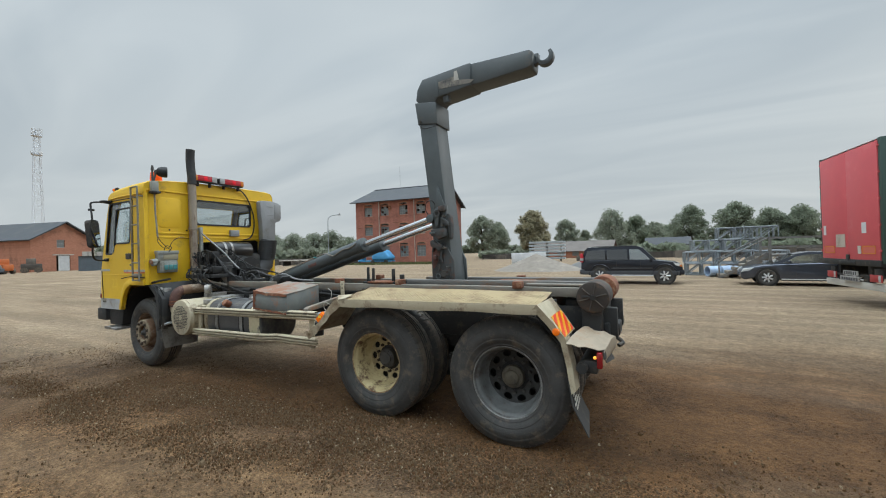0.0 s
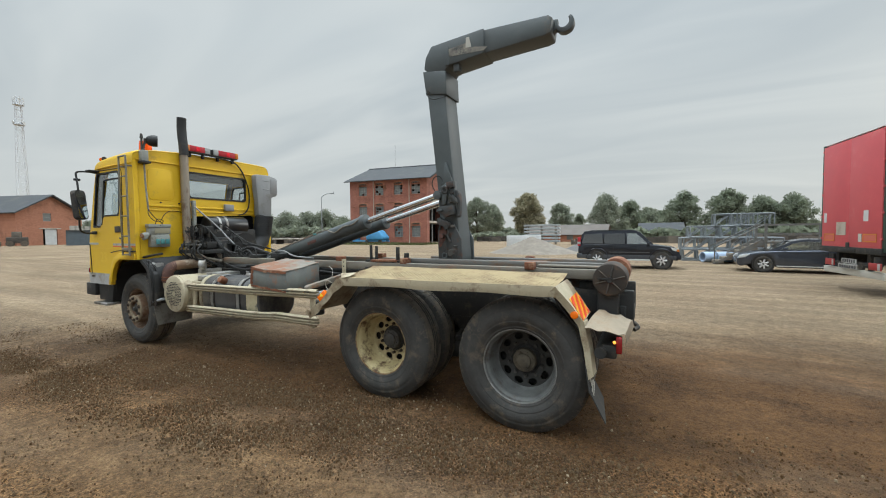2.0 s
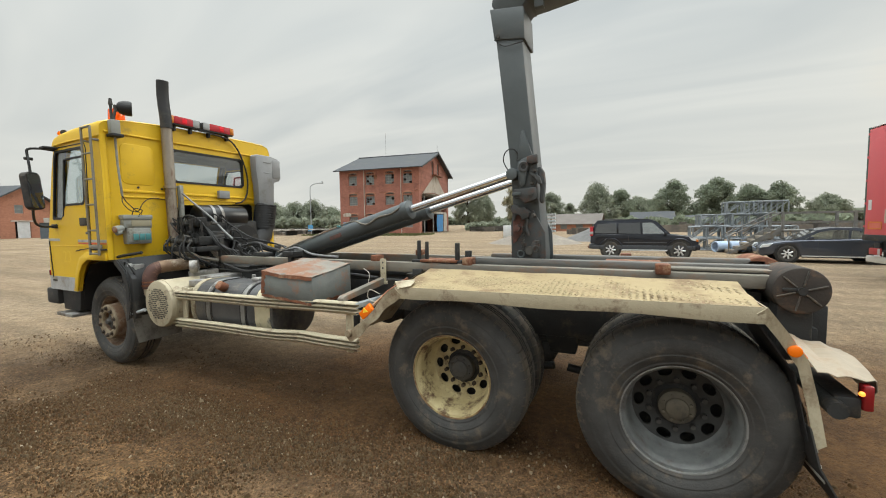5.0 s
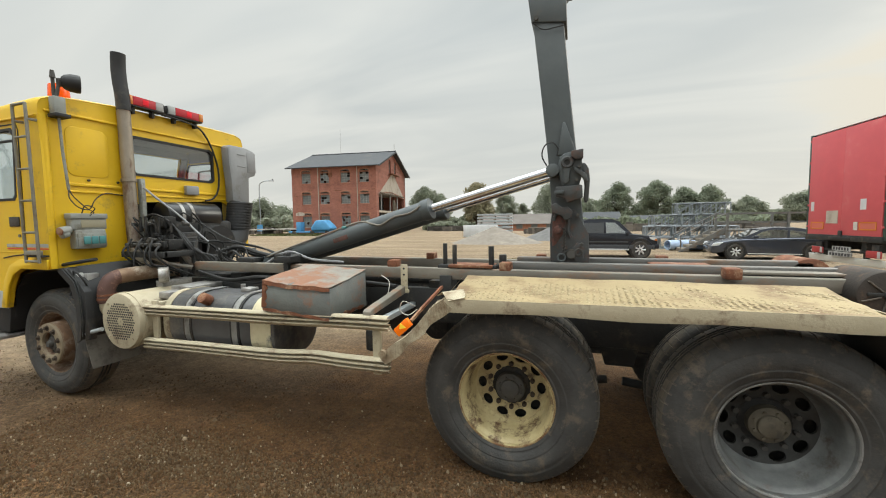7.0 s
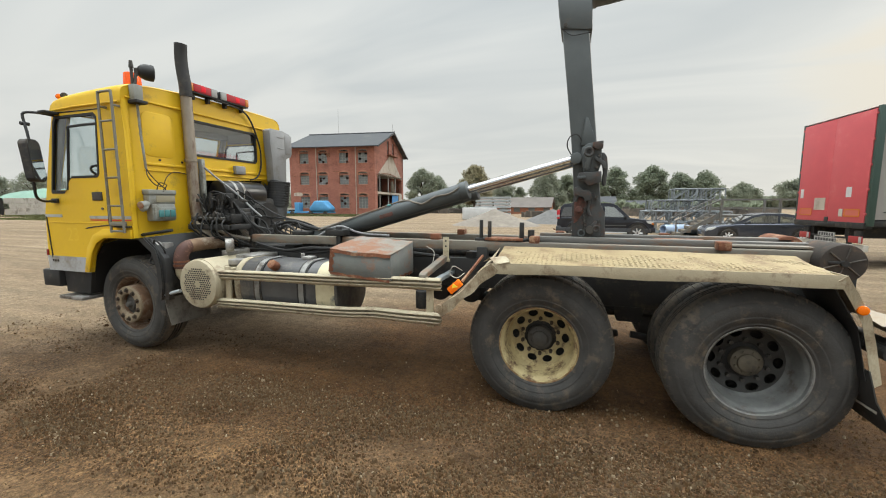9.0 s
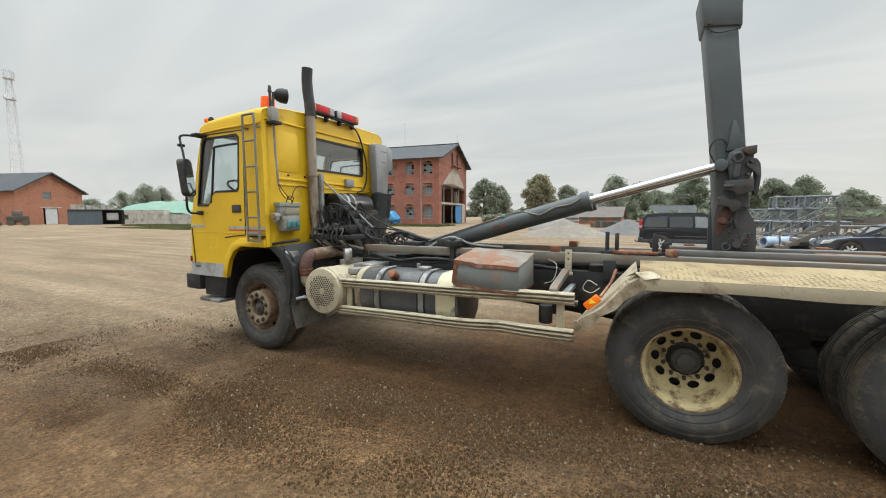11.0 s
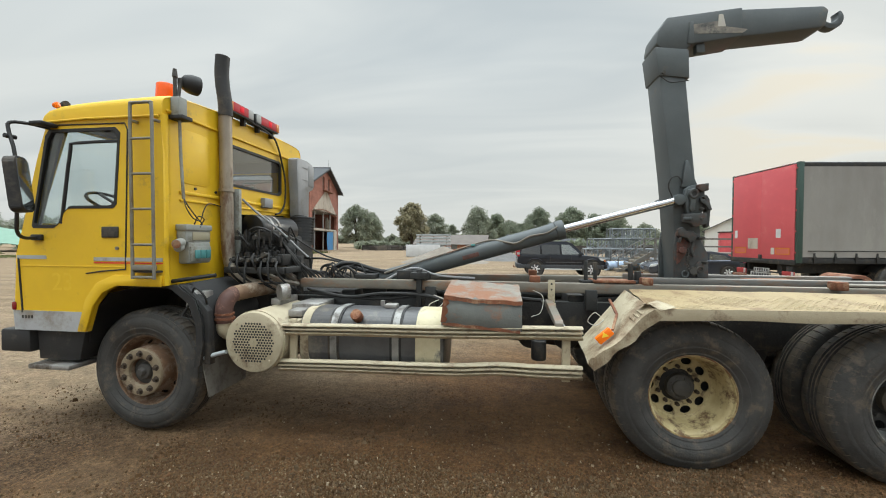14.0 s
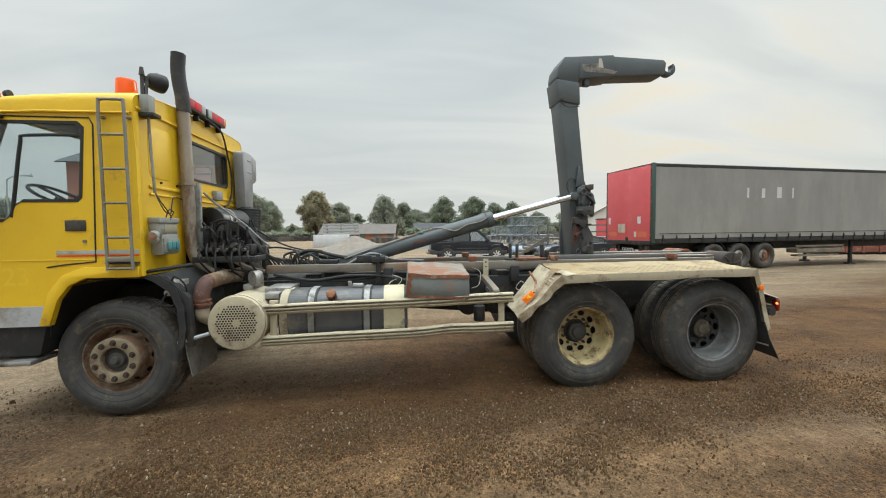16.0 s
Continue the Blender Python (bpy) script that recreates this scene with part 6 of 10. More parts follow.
# rear wall with its window and the engine opening
BX = -4.035
crown = [(CY0 + d, 2.60 + (z - 2.60) * 0.98) for d, z in half]
outer = [(CY0 + 0.005, 1.25), (CY0 + 0.005, 2.60)] + crown[1:] + [(CY1 - d, 2.60 + (z - 2.60) * 0.98) for d, z in half_far[:0:-1]] + [(CY1 - 0.005, 2.60), (CY1 - 0.005, 1.25), (1.62, 1.25), (1.56, 1.86), (1.44, 1.93), (0.42, 1.88), (0.35, 1.80), (0.33, 1.25)]
RW = [(0.36, 2.21), (0.40, 2.175), (1.29, 2.175), (1.33, 2.21), (1.33, 2.53), (1.29, 2.565), (0.40, 2.565), (0.36, 2.53)]
part("cab_back", Sh().panel(outer, [RW], "yz", BX - 0.03, BX), M_YELLOW, cab, "yellow pressed-steel cab rear wall", 30)
part("rear_window", Sh().prism(RW, "yz", BX - 0.012, BX - 0.016), M_REARGLASS, cab, "clear rear window mirroring the sky")
part("rear_window_seal", Sh().panel(grow(RW, 0.014), [grow(RW, -0.012)], "yz", BX - 0.02, BX + 0.008), M_SEAL, cab)
part("pressing", Sh().prism(rounded(-0.19, 0.15, 2.10, 2.56, 0.07), "yz", BX - 0.012, BX + 0.006, 0.0058, 3), M_YELLOW, cab, "raised pressed panel", 60)
part("rib", Sh().box(BX, BX + 0.014, -0.2, 1.78, 2.005, 2.035, 0.006).box(BX, BX + 0.012, -0.2, 1.78, 1.945, 1.965, 0.005).box(BX, BX + 0.018, -0.33, 1.79, 2.645, 2.668, 0.007), M_YELLOW, cab, "", 60)
for y in (CY0 + 0.035, CY1 - 0.035):
    part("corner_post", Sh().cyl((-4.05, y, 1.25), (-4.05, y, 2.62), 0.035, seg=16), M_YELLOW, cab)
part("engine_tunnel", Sh().box(-4.55, -4.5, 0.3, 1.62, 1.2, 1.95, 0.01).box(-4.5, -4.05, 0.3, 1.6, 1.93, 1.97), M_NEARBLACK, cab)
for y in (-0.03, 0.22):
    part("bolt_head", Sh().cyl((BX, y, 2.07), (BX + 0.012, y, 2.07), 0.012, seg=8), M_BLACK, cab)
part("vent_box", Sh().box(BX, BX + 0.06, 0.92, 1.08, 1.99, 2.10, 0.012), M_SNORKEL, cab)

# front, seen only through the windows
WS = [(-0.25, 1.76), (1.73, 1.76), (1.69, 2.60), (-0.21, 2.60)]
front = part("cab_front", Sh().box(-5.46, -5.42, CY0 + 0.02, CY1 - 0.02, 0.86, 1.5, 0.01).panel([(CY0 + 0.02, 1.5), (CY1 - 0.02, 1.5), (CY1 - 0.02, 2.64), (CY0 + 0.02, 2.64)], [WS], "yz", -5.45, -5.42), M_YELLOW, cab, "yellow cab front around the windscreen")
for v in front.data.vertices:
    if v.co.z > 1.55:
        v.co.x += 0.31 * (v.co.z - 1.5)
ws = part("windscreen", Sh().prism(WS, "yz", -5.44, -5.435), M_GLASS, cab)
for v in ws.data.vertices:
    v.co.x += 0.31 * (v.co.z - 1.5)
part("dashboard", Sh().prism([(-5.38, 1.3), (-5.36, 1.72), (-5.12, 1.74), (-4.98, 1.62), (-5.0, 1.3)], "xz", CY0 + 0.04, CY1 - 0.04, 0.02), M_INTERIOR, cab, "dark dashboard")
for y in (CY0 + 0.07, CY1 - 0.07):
    part("pillar_trim", Sh().tube([(-5.345, y, 1.70), (-5.20, y, 2.17), (-5.06, y, 2.62)], 0.042, 8, 1), M_LINING, cab, "grey windscreen pillar trim")
part("header_trim", Sh().box(-5.07, -4.95, CY0 + 0.08, CY1 - 0.08, 2.585, 2.66, 0.015), M_LINING, cab)
part("cab_floor", Sh().box(-5.3, -4.1, CY0 + 0.04, CY1 - 0.04, 1.28, 1.32), M_INTERIOR, cab)
for y in (0.02, 1.15):
    part("seat", Sh().box(-4.7, -4.2, y, y + 0.5, 1.35, 1.62, 0.05).box(-4.36, -4.22, y + 0.02, y + 0.48, 1.55, 1.98, 0.05), M_INTERIOR, cab, "dark cab seat")
s = Sh()
ctr, tilt = Vector((-5.0, 0.12, 1.955)), Matrix.Rotation(radians(30), 3, "Y")
s.tube([ctr + tilt @ Vector((0.22 * math.cos(a), 0.22 * math.sin(a), 0)) for a in [2 * math.pi * k / 24 for k in range(25)]], 0.014, 8, 1)
s.cyl(ctr + tilt @ Vector((-0.21, 0, 0)), ctr + tilt @ Vector((0.21, 0, 0)), 0.014, seg=8).cyl(ctr, ctr + tilt @ Vector((0, 0, -0.35)), 0.03, seg=12)
part("steering_wheel", s, M_INTERIOR, cab, "black steering wheel")

# fittings on the cab
ladder = part("ladder", Sh().tube([(-4.235, -0.435, 1.31), (-4.24, -0.435, 2.0), (-4.245, -0.435, 2.63), (-4.225, -0.435, 2.685), (-4.15, -0.43, 2.69), (-4.075, -0.435, 2.685), (-4.055, -0.435, 2.63), (-4.05, -0.435, 2.0), (-4.045, -0.435, 1.31)], 0.0125, 10, 3), M_LADDER, truck, "grey tubular ladder on the cab side")
for z in (2.41, 2.135, 1.86, 1.58, 1.325):
    part("rung", Sh().cyl((-4.24, -0.435, z), (-4.05, -0.435, z), 0.0105, seg=10), M_LADDER, ladder)
part("step_plate", Sh().box(-4.235, -4.05, -0.445, -0.40, 1.38, 1.42, 0.005), M_LADDER, ladder)
part("ladder_stay", Sh().box(-4.26, -4.235, -0.44, -0.36, 2.545, 2.565, 0.004), M_LADDER, ladder)
part("ladder_stay", Sh().box(-4.065, -4.04, -0.44, -0.36, 2.545, 2.565, 0.004), M_LADDER, ladder)
part("ladder_stay", Sh().box(-4.26, -4.03, -0.43, -0.36, 1.36, 1.375, 0.003), M_BLACK, ladder)
for y0, y1, sgn in ((0.31, 0.69, 1), (1.16, 0.72, -1)):
    # each bar: amber outer end, red middle with a painted glint, clear inner end, on a dark tray
    def along(a, b):
        return min(y0 + sgn * a, y0 + sgn * b), max(y0 + sgn * a, y0 + sgn * b)
    n_ = abs(y1 - y0)
    bar = part("light_bar", Sh().box(-4.065, -3.945, *along(0.055, n_ - 0.095), 2.885, 2.975, 0.006), M_RED, truck, "red, white and amber warning light bar on the roof")
    part("lens_glint", Sh().box(-3.9455, -3.9425, *along(0.15, 0.21), 2.902, 2.958, 0.001), M_REDGLINT, bar)
    part("white_lens", Sh().box(-4.066, -3.944, *along(n_ - 0.094, n_ - 0.012), 2.884, 2.976, 0.006), M_WHITELENS, bar, "clear white lens")
    part("amber_end", Sh().box(-4.066, -3.944, *along(0.0, 0.054), 2.884, 2.976, 0.006), M_AMBERDULL, bar, "amber end lens")
    part("bar_tray", Sh().box(-4.06, -3.95, *along(0.01, n_), 2.868, 2.884, 0.003).box(-4.055, -3.955, *along(n_ - 0.012, n_), 2.87, 2.97, 0.003), M_BLACK, bar)
    for a in (0.06, n_ - 0.12):
        part("bar_foot", Sh().box(-4.03, -3.98, *along(a, a + 0.03), 2.80, 2.87, 0.003), M_BLACK, bar)
beacon = part("beacon", Sh().cyl((-4.24, -0.1, 2.81), (-4.24, -0.1, 2.965), 0.082, 0.074, seg=28, bev=0.012), M_BEACON, truck, "orange roof beacon")
part("beacon_base", Sh().cyl((-4.24, -0.1, 2.755), (-4.24, -0.1, 2.815), 0.07, seg=20), M_BLACK, beacon)
marker = part("roof_marker", Sh().cyl((-5.065, -0.30, 2.64), (-5.065, -0.30, 2.73), 0.012, seg=10).lathe([(0.0, -0.004), (0.012, -0.002), (0.026, 0.012), (0.032, 0.03), (0.033, 0.044), (0.0, 0.044)], (0, 0, 0), 20), M_BLACK, truck, "small amber marker lamp in a black cup on the roof edge")
for v in marker.data.vertices:
    if v.co.x > -3:
        v.co = Vector((-5.035, -0.30, 2.752)) + Matrix.Rotation(radians(-90), 3, "Z") @ v.co
part("amber_lens", Sh().cyl((-5.115, -0.30, 2.752), (-5.078, -0.30, 2.752), 0.022, 0.030, seg=18, bev=0.006), M_AMBER, marker)
post = part("lamp_post", Sh().box(-4.03, -3.95, -0.29, -0.20, 2.63, 2.785, 0.01), M_GREYBOX, truck, "grey lamp post box on the cab corner")
part("post_plate", Sh().box(-4.07, -3.91, -0.30, -0.19, 2.60, 2.632, 0.005), M_BLACK, post)
part("conduit", Sh().tube([(-3.985, -0.245, 2.6), (-3.98, -0.24, 2.3), (-3.975, -0.22, 1.96)], 0.012, 8, 1), M_GREYBOX, post)
part("antenna", Sh().cyl((-4.02, -0.25, 2.78), (-4.02, -0.25, 2.97), 0.014, seg=8).cyl((-4.02, -0.25, 2.955), (-4.02, -0.25, 3.02), 0.022, 0.014, seg=10), M_HUB, post)
lamp = part("work_lamp", Sh().lathe([(0.0, -0.105), (0.045, -0.10), (0.075, -0.075), (0.092, -0.03), (0.096, 0.02), (0.094, 0.05), (0.08, 0.056), (0.0, 0.05)], (0, 0, 0), 28), M_BLACK, truck, "round black work lamp")
for v in lamp.data.vertices:
    v.co = Vector((-3.965, -0.125, 2.935)) + Matrix.Rotation(radians(-25), 3, "Z") @ (v.co * 0.84)
part("lamp_arm", Sh().tube([(-4.0, -0.24, 2.79), (-4.0, -0.215, 2.92), (-4.0, -0.17, 2.94)], 0.014, 8, 2).box(-4.02, -3.985, -0.23, -0.18, 2.89, 2.96, 0.008), M_HUB, lamp)
mirror = part("door_mirror", Sh().prism(rounded(-0.085, 0.085, 0.0, 0.43, 0.055), "yz", -0.03, 0.045, 0.02), M_BLACK, truck, "large black door mirror on a tubular arm")
place = Matrix.Translation((-5.04, -0.59, 1.825)) @ Matrix.Rotation(radians(28), 4, "Z") @ Matrix.Rotation(radians(-6), 4, "Y")
mirror.data.transform(place)
face = part("mirror_glass", Sh().prism(rounded(-0.07, 0.07, 0.015, 0.415, 0.045), "yz", 0.046, 0.050), M_MIRROR, mirror, "mirror glass")
face.data.transform(place)
part("mirror_arm", Sh().tube([(-5.05, CY0 - 0.01, 2.53), (-5.12, -0.48, 2.545), (-5.17, -0.57, 2.53), (-5.16, -0.58, 2.45), (-5.09, -0.59, 2.25), (-5.07, -0.60, 1.84), (-5.10, -0.58, 1.68), (-5.15, -0.5, 1.63), (-5.19, CY0 - 0.01, 1.635)], 0.013, 8, 3), M_BLACK, mirror)
part("small_mirror", Sh().box(-5.10, -4.98, -0.50, -0.37, 2.535, 2.565, 0.01), M_BLACK, mirror)
part("mirror_clamp", Sh().cyl((-5.16, -0.61, 2.42), (-5.16, -0.54, 2.42), 0.018, seg=10), M_BLACK, mirror)

# electric box on the rear wall
ebox = part("socket_box", Sh().box(BX, -3.935, -0.215, 0.03, 1.42, 1.60, 0.012).box(BX, -3.945, -0.235, 0.045, 1.60, 1.715, 0.010).box(BX, -3.93, -0.245, 0.05, 1.700, 1.75, 0.008), M_GREYBOX, truck, "weathered grey socket box with teal covers")
part("box_lid", Sh().box(-3.937, -3.924, -0.205, 0.025, 1.44, 1.565, 0.005), M_GREYBOX, ebox)
part("box_window", Sh().box(-3.9455, -3.9405, -0.165, 0.03, 1.618, 1.69, 0.003), M_OCHRE, ebox, "ochre-tinted window in the lid")
for k in range(3):
    part("socket", Sh().box(-3.925, -3.913, -0.165 + 0.062 * k, -0.112 + 0.062 * k, 1.462, 1.535, 0.005), M_TEAL, ebox)
part("plug", Sh().cyl((-3.98, -0.24, 1.60), (-3.955, -0.32, 1.585), 0.038, seg=16, bev=0.005).cyl((-3.965, -0.26, 1.565), (-3.955, -0.31, 1.55), 0.032, seg=14, bev=0.004), M_GREYBOX, ebox)
part("plug_ring", Sh().cyl((-3.9555, -0.318, 1.585), (-3.954, -0.325, 1.5845), 0.034, seg=16), M_RUST, ebox)
part("box_cables", Sh().tube([(-3.975, -0.22, 1.97), (-3.95, -0.2, 1.9), (-3.93, -0.12, 1.80), (-3.94, -0.06, 1.76), (-3.93, -0.1, 1.73)], 0.005, 6).tube([(-3.975, -0.22, 1.97), (-3.93, -0.24, 1.88), (-3.92, -0.18, 1.80), (-3.92, -0.1, 1.79), (-3.94, -0.04, 1.88), (-3.98, 0.08, 1.95), (-4.0, 0.3, 1.93)], 0.005, 6).tube([(-3.93, -0.16, 1.75), (-3.91, -0.14, 1.82), (-3.92, -0.06, 1.80), (-3.93, -0.09, 1.75)], 0.005, 6), M_HOSE, ebox)
part("roof_cable", Sh().tube([(-3.97, 0.55, 2.872), (-3.965, 0.85, 2.85), (-3.985, 1.1, 2.82), (-4.0, 1.22, 2.74), (-4.01, 1.31, 2.60), (-4.0, 1.38, 2.35), (-4.0, 1.37, 2.1), (-4.01, 1.30, 1.97), (-4.01, 1.18, 1.93)], 0.011, 6), M_HOSE, truck)

# upright exhaust
stack = part("exhaust_pipe", Sh().tube([(-3.52, 0.40, 1.16), (-3.64, 0.34, 1.17), (-3.82, 0.29, 1.25), (-3.938, 0.285, 1.42), (-3.963, 0.285, 1.9), (-3.977, 0.285, 2.83)], 0.058, 18), M_STACK, truck, "tall dull steel exhaust pipe")
part("pipe_end", Sh().tube([(-3.97, 0.285, 2.80), (-3.98, 0.285, 2.95), (-4.0, 0.285, 3.08), (-4.01, 0.285, 3.22), (-4.0, 0.285, 3.37)], 0.063, 18), M_BLACK, stack, "soot-black curved pipe end")
part("pipe_clamp", Sh().tube([(-3.966, 0.285, 2.08), (-3.967, 0.285, 2.11)], 0.069, 18, 1), M_STACK, stack)
part("heat_shield", Sh().box(-3.955, -3.885, 0.352, 0.392, 1.45, 2.12, 0.006), M_GREYBOX, truck, "narrow grey plate beside the exhaust pipe")

# intake snorkel
snork = part("intake_snorkel", Sh().prism([(1.43, 2.64), (1.46, 2.665), (1.70, 2.668), (1.84, 2.64), (1.88, 2.60), (1.885, 2.36), (1.86, 2.30), (1.80, 2.285), (1.755, 2.26), (1.74, 1.92), (1.47, 1.92), (1.465, 2.2), (1.44, 2.40)], "yz", -4.0, -3.87, 0.03), M_SNORKEL, truck, "weathered grey intake snorkel")
part("snorkel_rib", Sh().box(-3.872, -3.864, 1.57, 1.70, 2.555, 2.567, 0.003), M_SNORKEL, snork)
part("snorkel_rib", Sh().box(-3.872, -3.864, 1.57, 1.70, 2.40, 2.412, 0.003), M_SNORKEL, snork)
part("snorkel_shoulder", Sh().box(-3.90, -3.862, 1.72, 1.875, 2.33, 2.62, 0.018), M_SNORKEL, snork)
ring, wide = [], []
for k in range(10):
    z, y = 1.92 - 0.036 * k, 1.585 - 0.006 * k
    for dz, r in ((0.0, 0.135), (-0.006, 0.155), (-0.022, 0.155), (-0.028, 0.135)):
        ring.append((-3.88, y, z + dz))
        wide.append(r)
ring += [(-3.87, 1.50, 1.48), (-3.85, 1.38, 1.36), (-3.83, 1.2, 1.32)]
wide += [0.14, 0.14, 0.14]
s = Sh().tube(ring, wide, 22, 1)
part("bellows_hose", s, M_BLACK, snork, "black rubber bellows hose")

# engine and its plumbing
eng = part("engine", Sh().box(-4.4, -3.62, 0.5, 1.2, 0.95, 1.55, 0.05).box(-4.2, -3.72, 0.38, 1.3, 1.45, 1.68, 0.04).cyl((-3.66, 0.95, 1.42), (-3.52, 0.95, 1.42), 0.2, seg=24).box(-3.78, -3.55, 0.45, 0.75, 1.2, 1.5, 0.04), M_NEARBLACK, truck, "grimy black engine behind the cab")
drum = part("filter_drum", Sh().cyl((-3.88, 0.52, 1.73), (-3.845, 1.15, 1.73), 0.155, seg=40, bev=0.02), M_DRUM, truck, "black filter drum with steel bands")
for y in (0.66, 0.77):
    part("drum_band", Sh().cyl((-3.873 + 0.057 * (y - 0.62), y, 1.73), (-3.871 + 0.057 * (y - 0.62), y + 0.036, 1.73), 0.159, seg=40), M_ALU, drum, "bright steel band")
rack = part("pump_rack", Sh().box(-3.86, -3.28, 0.10, 0.15, 1.32, 1.375, 0.005).box(-3.86, -3.28, 0.44, 0.49, 1.32, 1.375, 0.005).box(-3.33, -3.28, 0.12, 0.47, 1.32, 1.375, 0.005).box(-3.33, -3.28, 0.42, 0.47, 1.1, 1.46, 0.005).box(-3.5, -3.45, 0.42, 0.47, 1.0, 1.36, 0.005), M_CHASSIS, truck, "black angle-iron pump rack")
rng = random.Random(11)
for k in range(6):
    x, top_ = -3.83 + 0.082 * k, 1.46 + (0.0, 0.05, 0.02, 0.07, 0.01, 0.03)[k]
    sec = part("valve_section", Sh().box(x, x + 0.066, 0.20 + 0.02 * (k % 2), 0.46, 1.385, top_, 0.012).box(x + 0.012, x + 0.05, 0.15 + 0.015 * (k % 3), 0.22, 1.41, 1.47, 0.008).cyl((x + 0.033, 0.27, top_ - 0.01), (x + 0.033, 0.27, top_ + 0.05), 0.021, seg=10).cyl((x + 0.02, 0.38, top_ - 0.01), (x + 0.02, 0.38, top_ + 0.035), 0.016, seg=6), M_NEARBLACK, rack, "greasy black valve section")
    part("union_nut", Sh().cyl((x + 0.03, 0.16, 1.44), (x + 0.03, 0.11, 1.44), 0.018, seg=6), M_HUB, sec)
part("relay_box", Sh().box(-3.66, -3.50, 0.30, 0.42, 1.60, 1.72, 0.015).box(-3.64, -3.52, 0.29, 0.31, 1.62, 1.70, 0.006), M_NEARBLACK, rack)
for k in range(8):
    # a bundle that climbs from the valves and falls in an arc to the frame
    h, o_ = 1.74 - 0.028 * k, 0.016 * k
    part("bundled_hose", Sh().tube([(-3.80 + 0.05 * k, 0.30 + o_, 1.50), (-3.74 + 0.03 * k, 0.27 + o_, h - 0.05), (-3.62 + 0.016 * k, 0.28 + o_, h), (-3.46 + 0.012 * k, 0.33 + o_, h - 0.09 - 0.01 * (k % 3)), (-3.35 + 0.02 * k, 0.38 + o_, 1.45 - 0.02 * k), (-3.29 + 0.03 * k, 0.44 + o_, 1.30), (-3.27 + 0.045 * k, 0.52, 1.18)], (0.010, 0.013, 0.011, 0.015)[k % 4], 8), M_HOSE, rack, "black hydraulic hose arching to the frame")
for k in range(26):
    x, y, z = rng.uniform(-3.86, -3.38), rng.uniform(0.16, 0.46), rng.uniform(1.40, 1.68)
    kind_ = k % 3
    s = Sh()
    if kind_ == 0:
        s.cyl((x, y, z), (x, y - 0.06, z + 0.01), 0.017, seg=8).cyl((x, y - 0.06, z + 0.01), (x, y - 0.075, z + 0.01), 0.022, seg=6)
    elif kind_ == 1:
        s.box(x, x + 0.05, y, y + 0.04, z, z + 0.035, 0.006)
    else:
        s.tube([(x, y, z), (x + 0.03, y - 0.07, z + 0.04), (x + 0.08, y - 0.06, z - 0.03), (x + 0.07, y, z - 0.10)], 0.007, 6)
    part(("pipe_union", "solenoid", "thin_hose")[kind_], s, (M_HUB, M_NEARBLACK, M_HOSE)[kind_], rack)
part("rack_brace", Sh().tube([(-3.50, 0.12, 1.34), (-3.38, 0.22, 1.25), (-3.30, 0.40, 1.20)], 0.022, 6, 1), M_RAIL, rack)
for k in range(7):
    x, z = -3.80 + 0.075 * k, 1.43 + 0.07 * (k % 2)
    sag = 0.05 + 0.03 * (k % 3)
    part("valve_hose", Sh().tube([(x, 0.12, z), (x + 0.012, 0.075, z - sag), (x + 0.03, 0.085, z - 2.2 * sag), (x + 0.05 + 0.03 * (k % 3), 0.2, 1.22), (x + 0.07 + 0.04 * (k % 3), 0.4, 1.12)], 0.0095, 7), M_HOSE, rack, "black hose from the valve bank")
for k in range(9):
    x, y = rng.uniform(-3.8, -3.4), rng.uniform(0.1, 0.5)
    part("valve_lever", Sh().cyl((x, y, 1.56), (x, y, rng.uniform(1.6, 1.72)), 0.012, seg=8), M_NEARBLACK, rack)
for k in range(6):
    y0, z0 = rng.uniform(0.25, 0.9), rng.uniform(1.45, 1.78)
    x0 = rng.uniform(-3.85, -3.5)
    x1, y1 = rng.uniform(-3.45, -2.95) if k % 4 else -2.7, rng.uniform(0.6, 1.1)
    mid = [(x0 + (x1 - x0) * t, y0 + (y1 - y0) * t + rng.uniform(-0.12, 0.12), z0 + (1.30 - z0) * t ** 0.7 + rng.uniform(-0.03, 0.07)) for t in (0.25, 0.5, 0.75)]
    part("hydraulic_hose", Sh().tube([(x0, y0, z0 - 0.1), (x0 + 0.02, y0, z0), *mid, (x1, y1, 1.22)], rng.choice((0.009, 0.011, 0.014)), 7), M_HOSE, truck, "black hydraulic hose")
part("pale_hose", Sh().tube([(-3.85, 0.35, 2.02), (-3.75, 0.42, 1.9), (-3.55, 0.5, 1.72), (-3.4, 0.55, 1.56), (-3.3, 0.6, 1.45)], 0.011, 8), M_SNORKEL, truck)
for k, y in enumerate((0.40, 0.415)):
    part("frame_hose", Sh().tube([(-3.2, y, 1.16 - 0.04 * k), (-2.8, y - 0.02, 1.09), (-2.45, y - 0.03, 1.13 - 0.05 * k), (-2.05, y - 0.01, 1.12), (-1.75, y - 0.02, 1.06), (-1.4, y, 1.12 - 0.03 * k), (-1.0, y, 1.10)], 0.016, 7), M_HOSE, truck)
part("frame_bracket_tall", Sh().box(-2.13, -2.08, 0.38, 0.43, 1.02, 1.36, 0.006).box(-2.18, -2.03, 0.36, 0.50, 1.27, 1.33, 0.006), M_CHASSIS, truck)
part("valve_block", Sh().box(-2.35, -2.05, 0.5, 0.75, 1.24, 1.34, 0.015).cyl((-2.3, 0.6, 1.34), (-2.1, 0.62, 1.37), 0.035, seg=12), M_CHASSIS, truck)
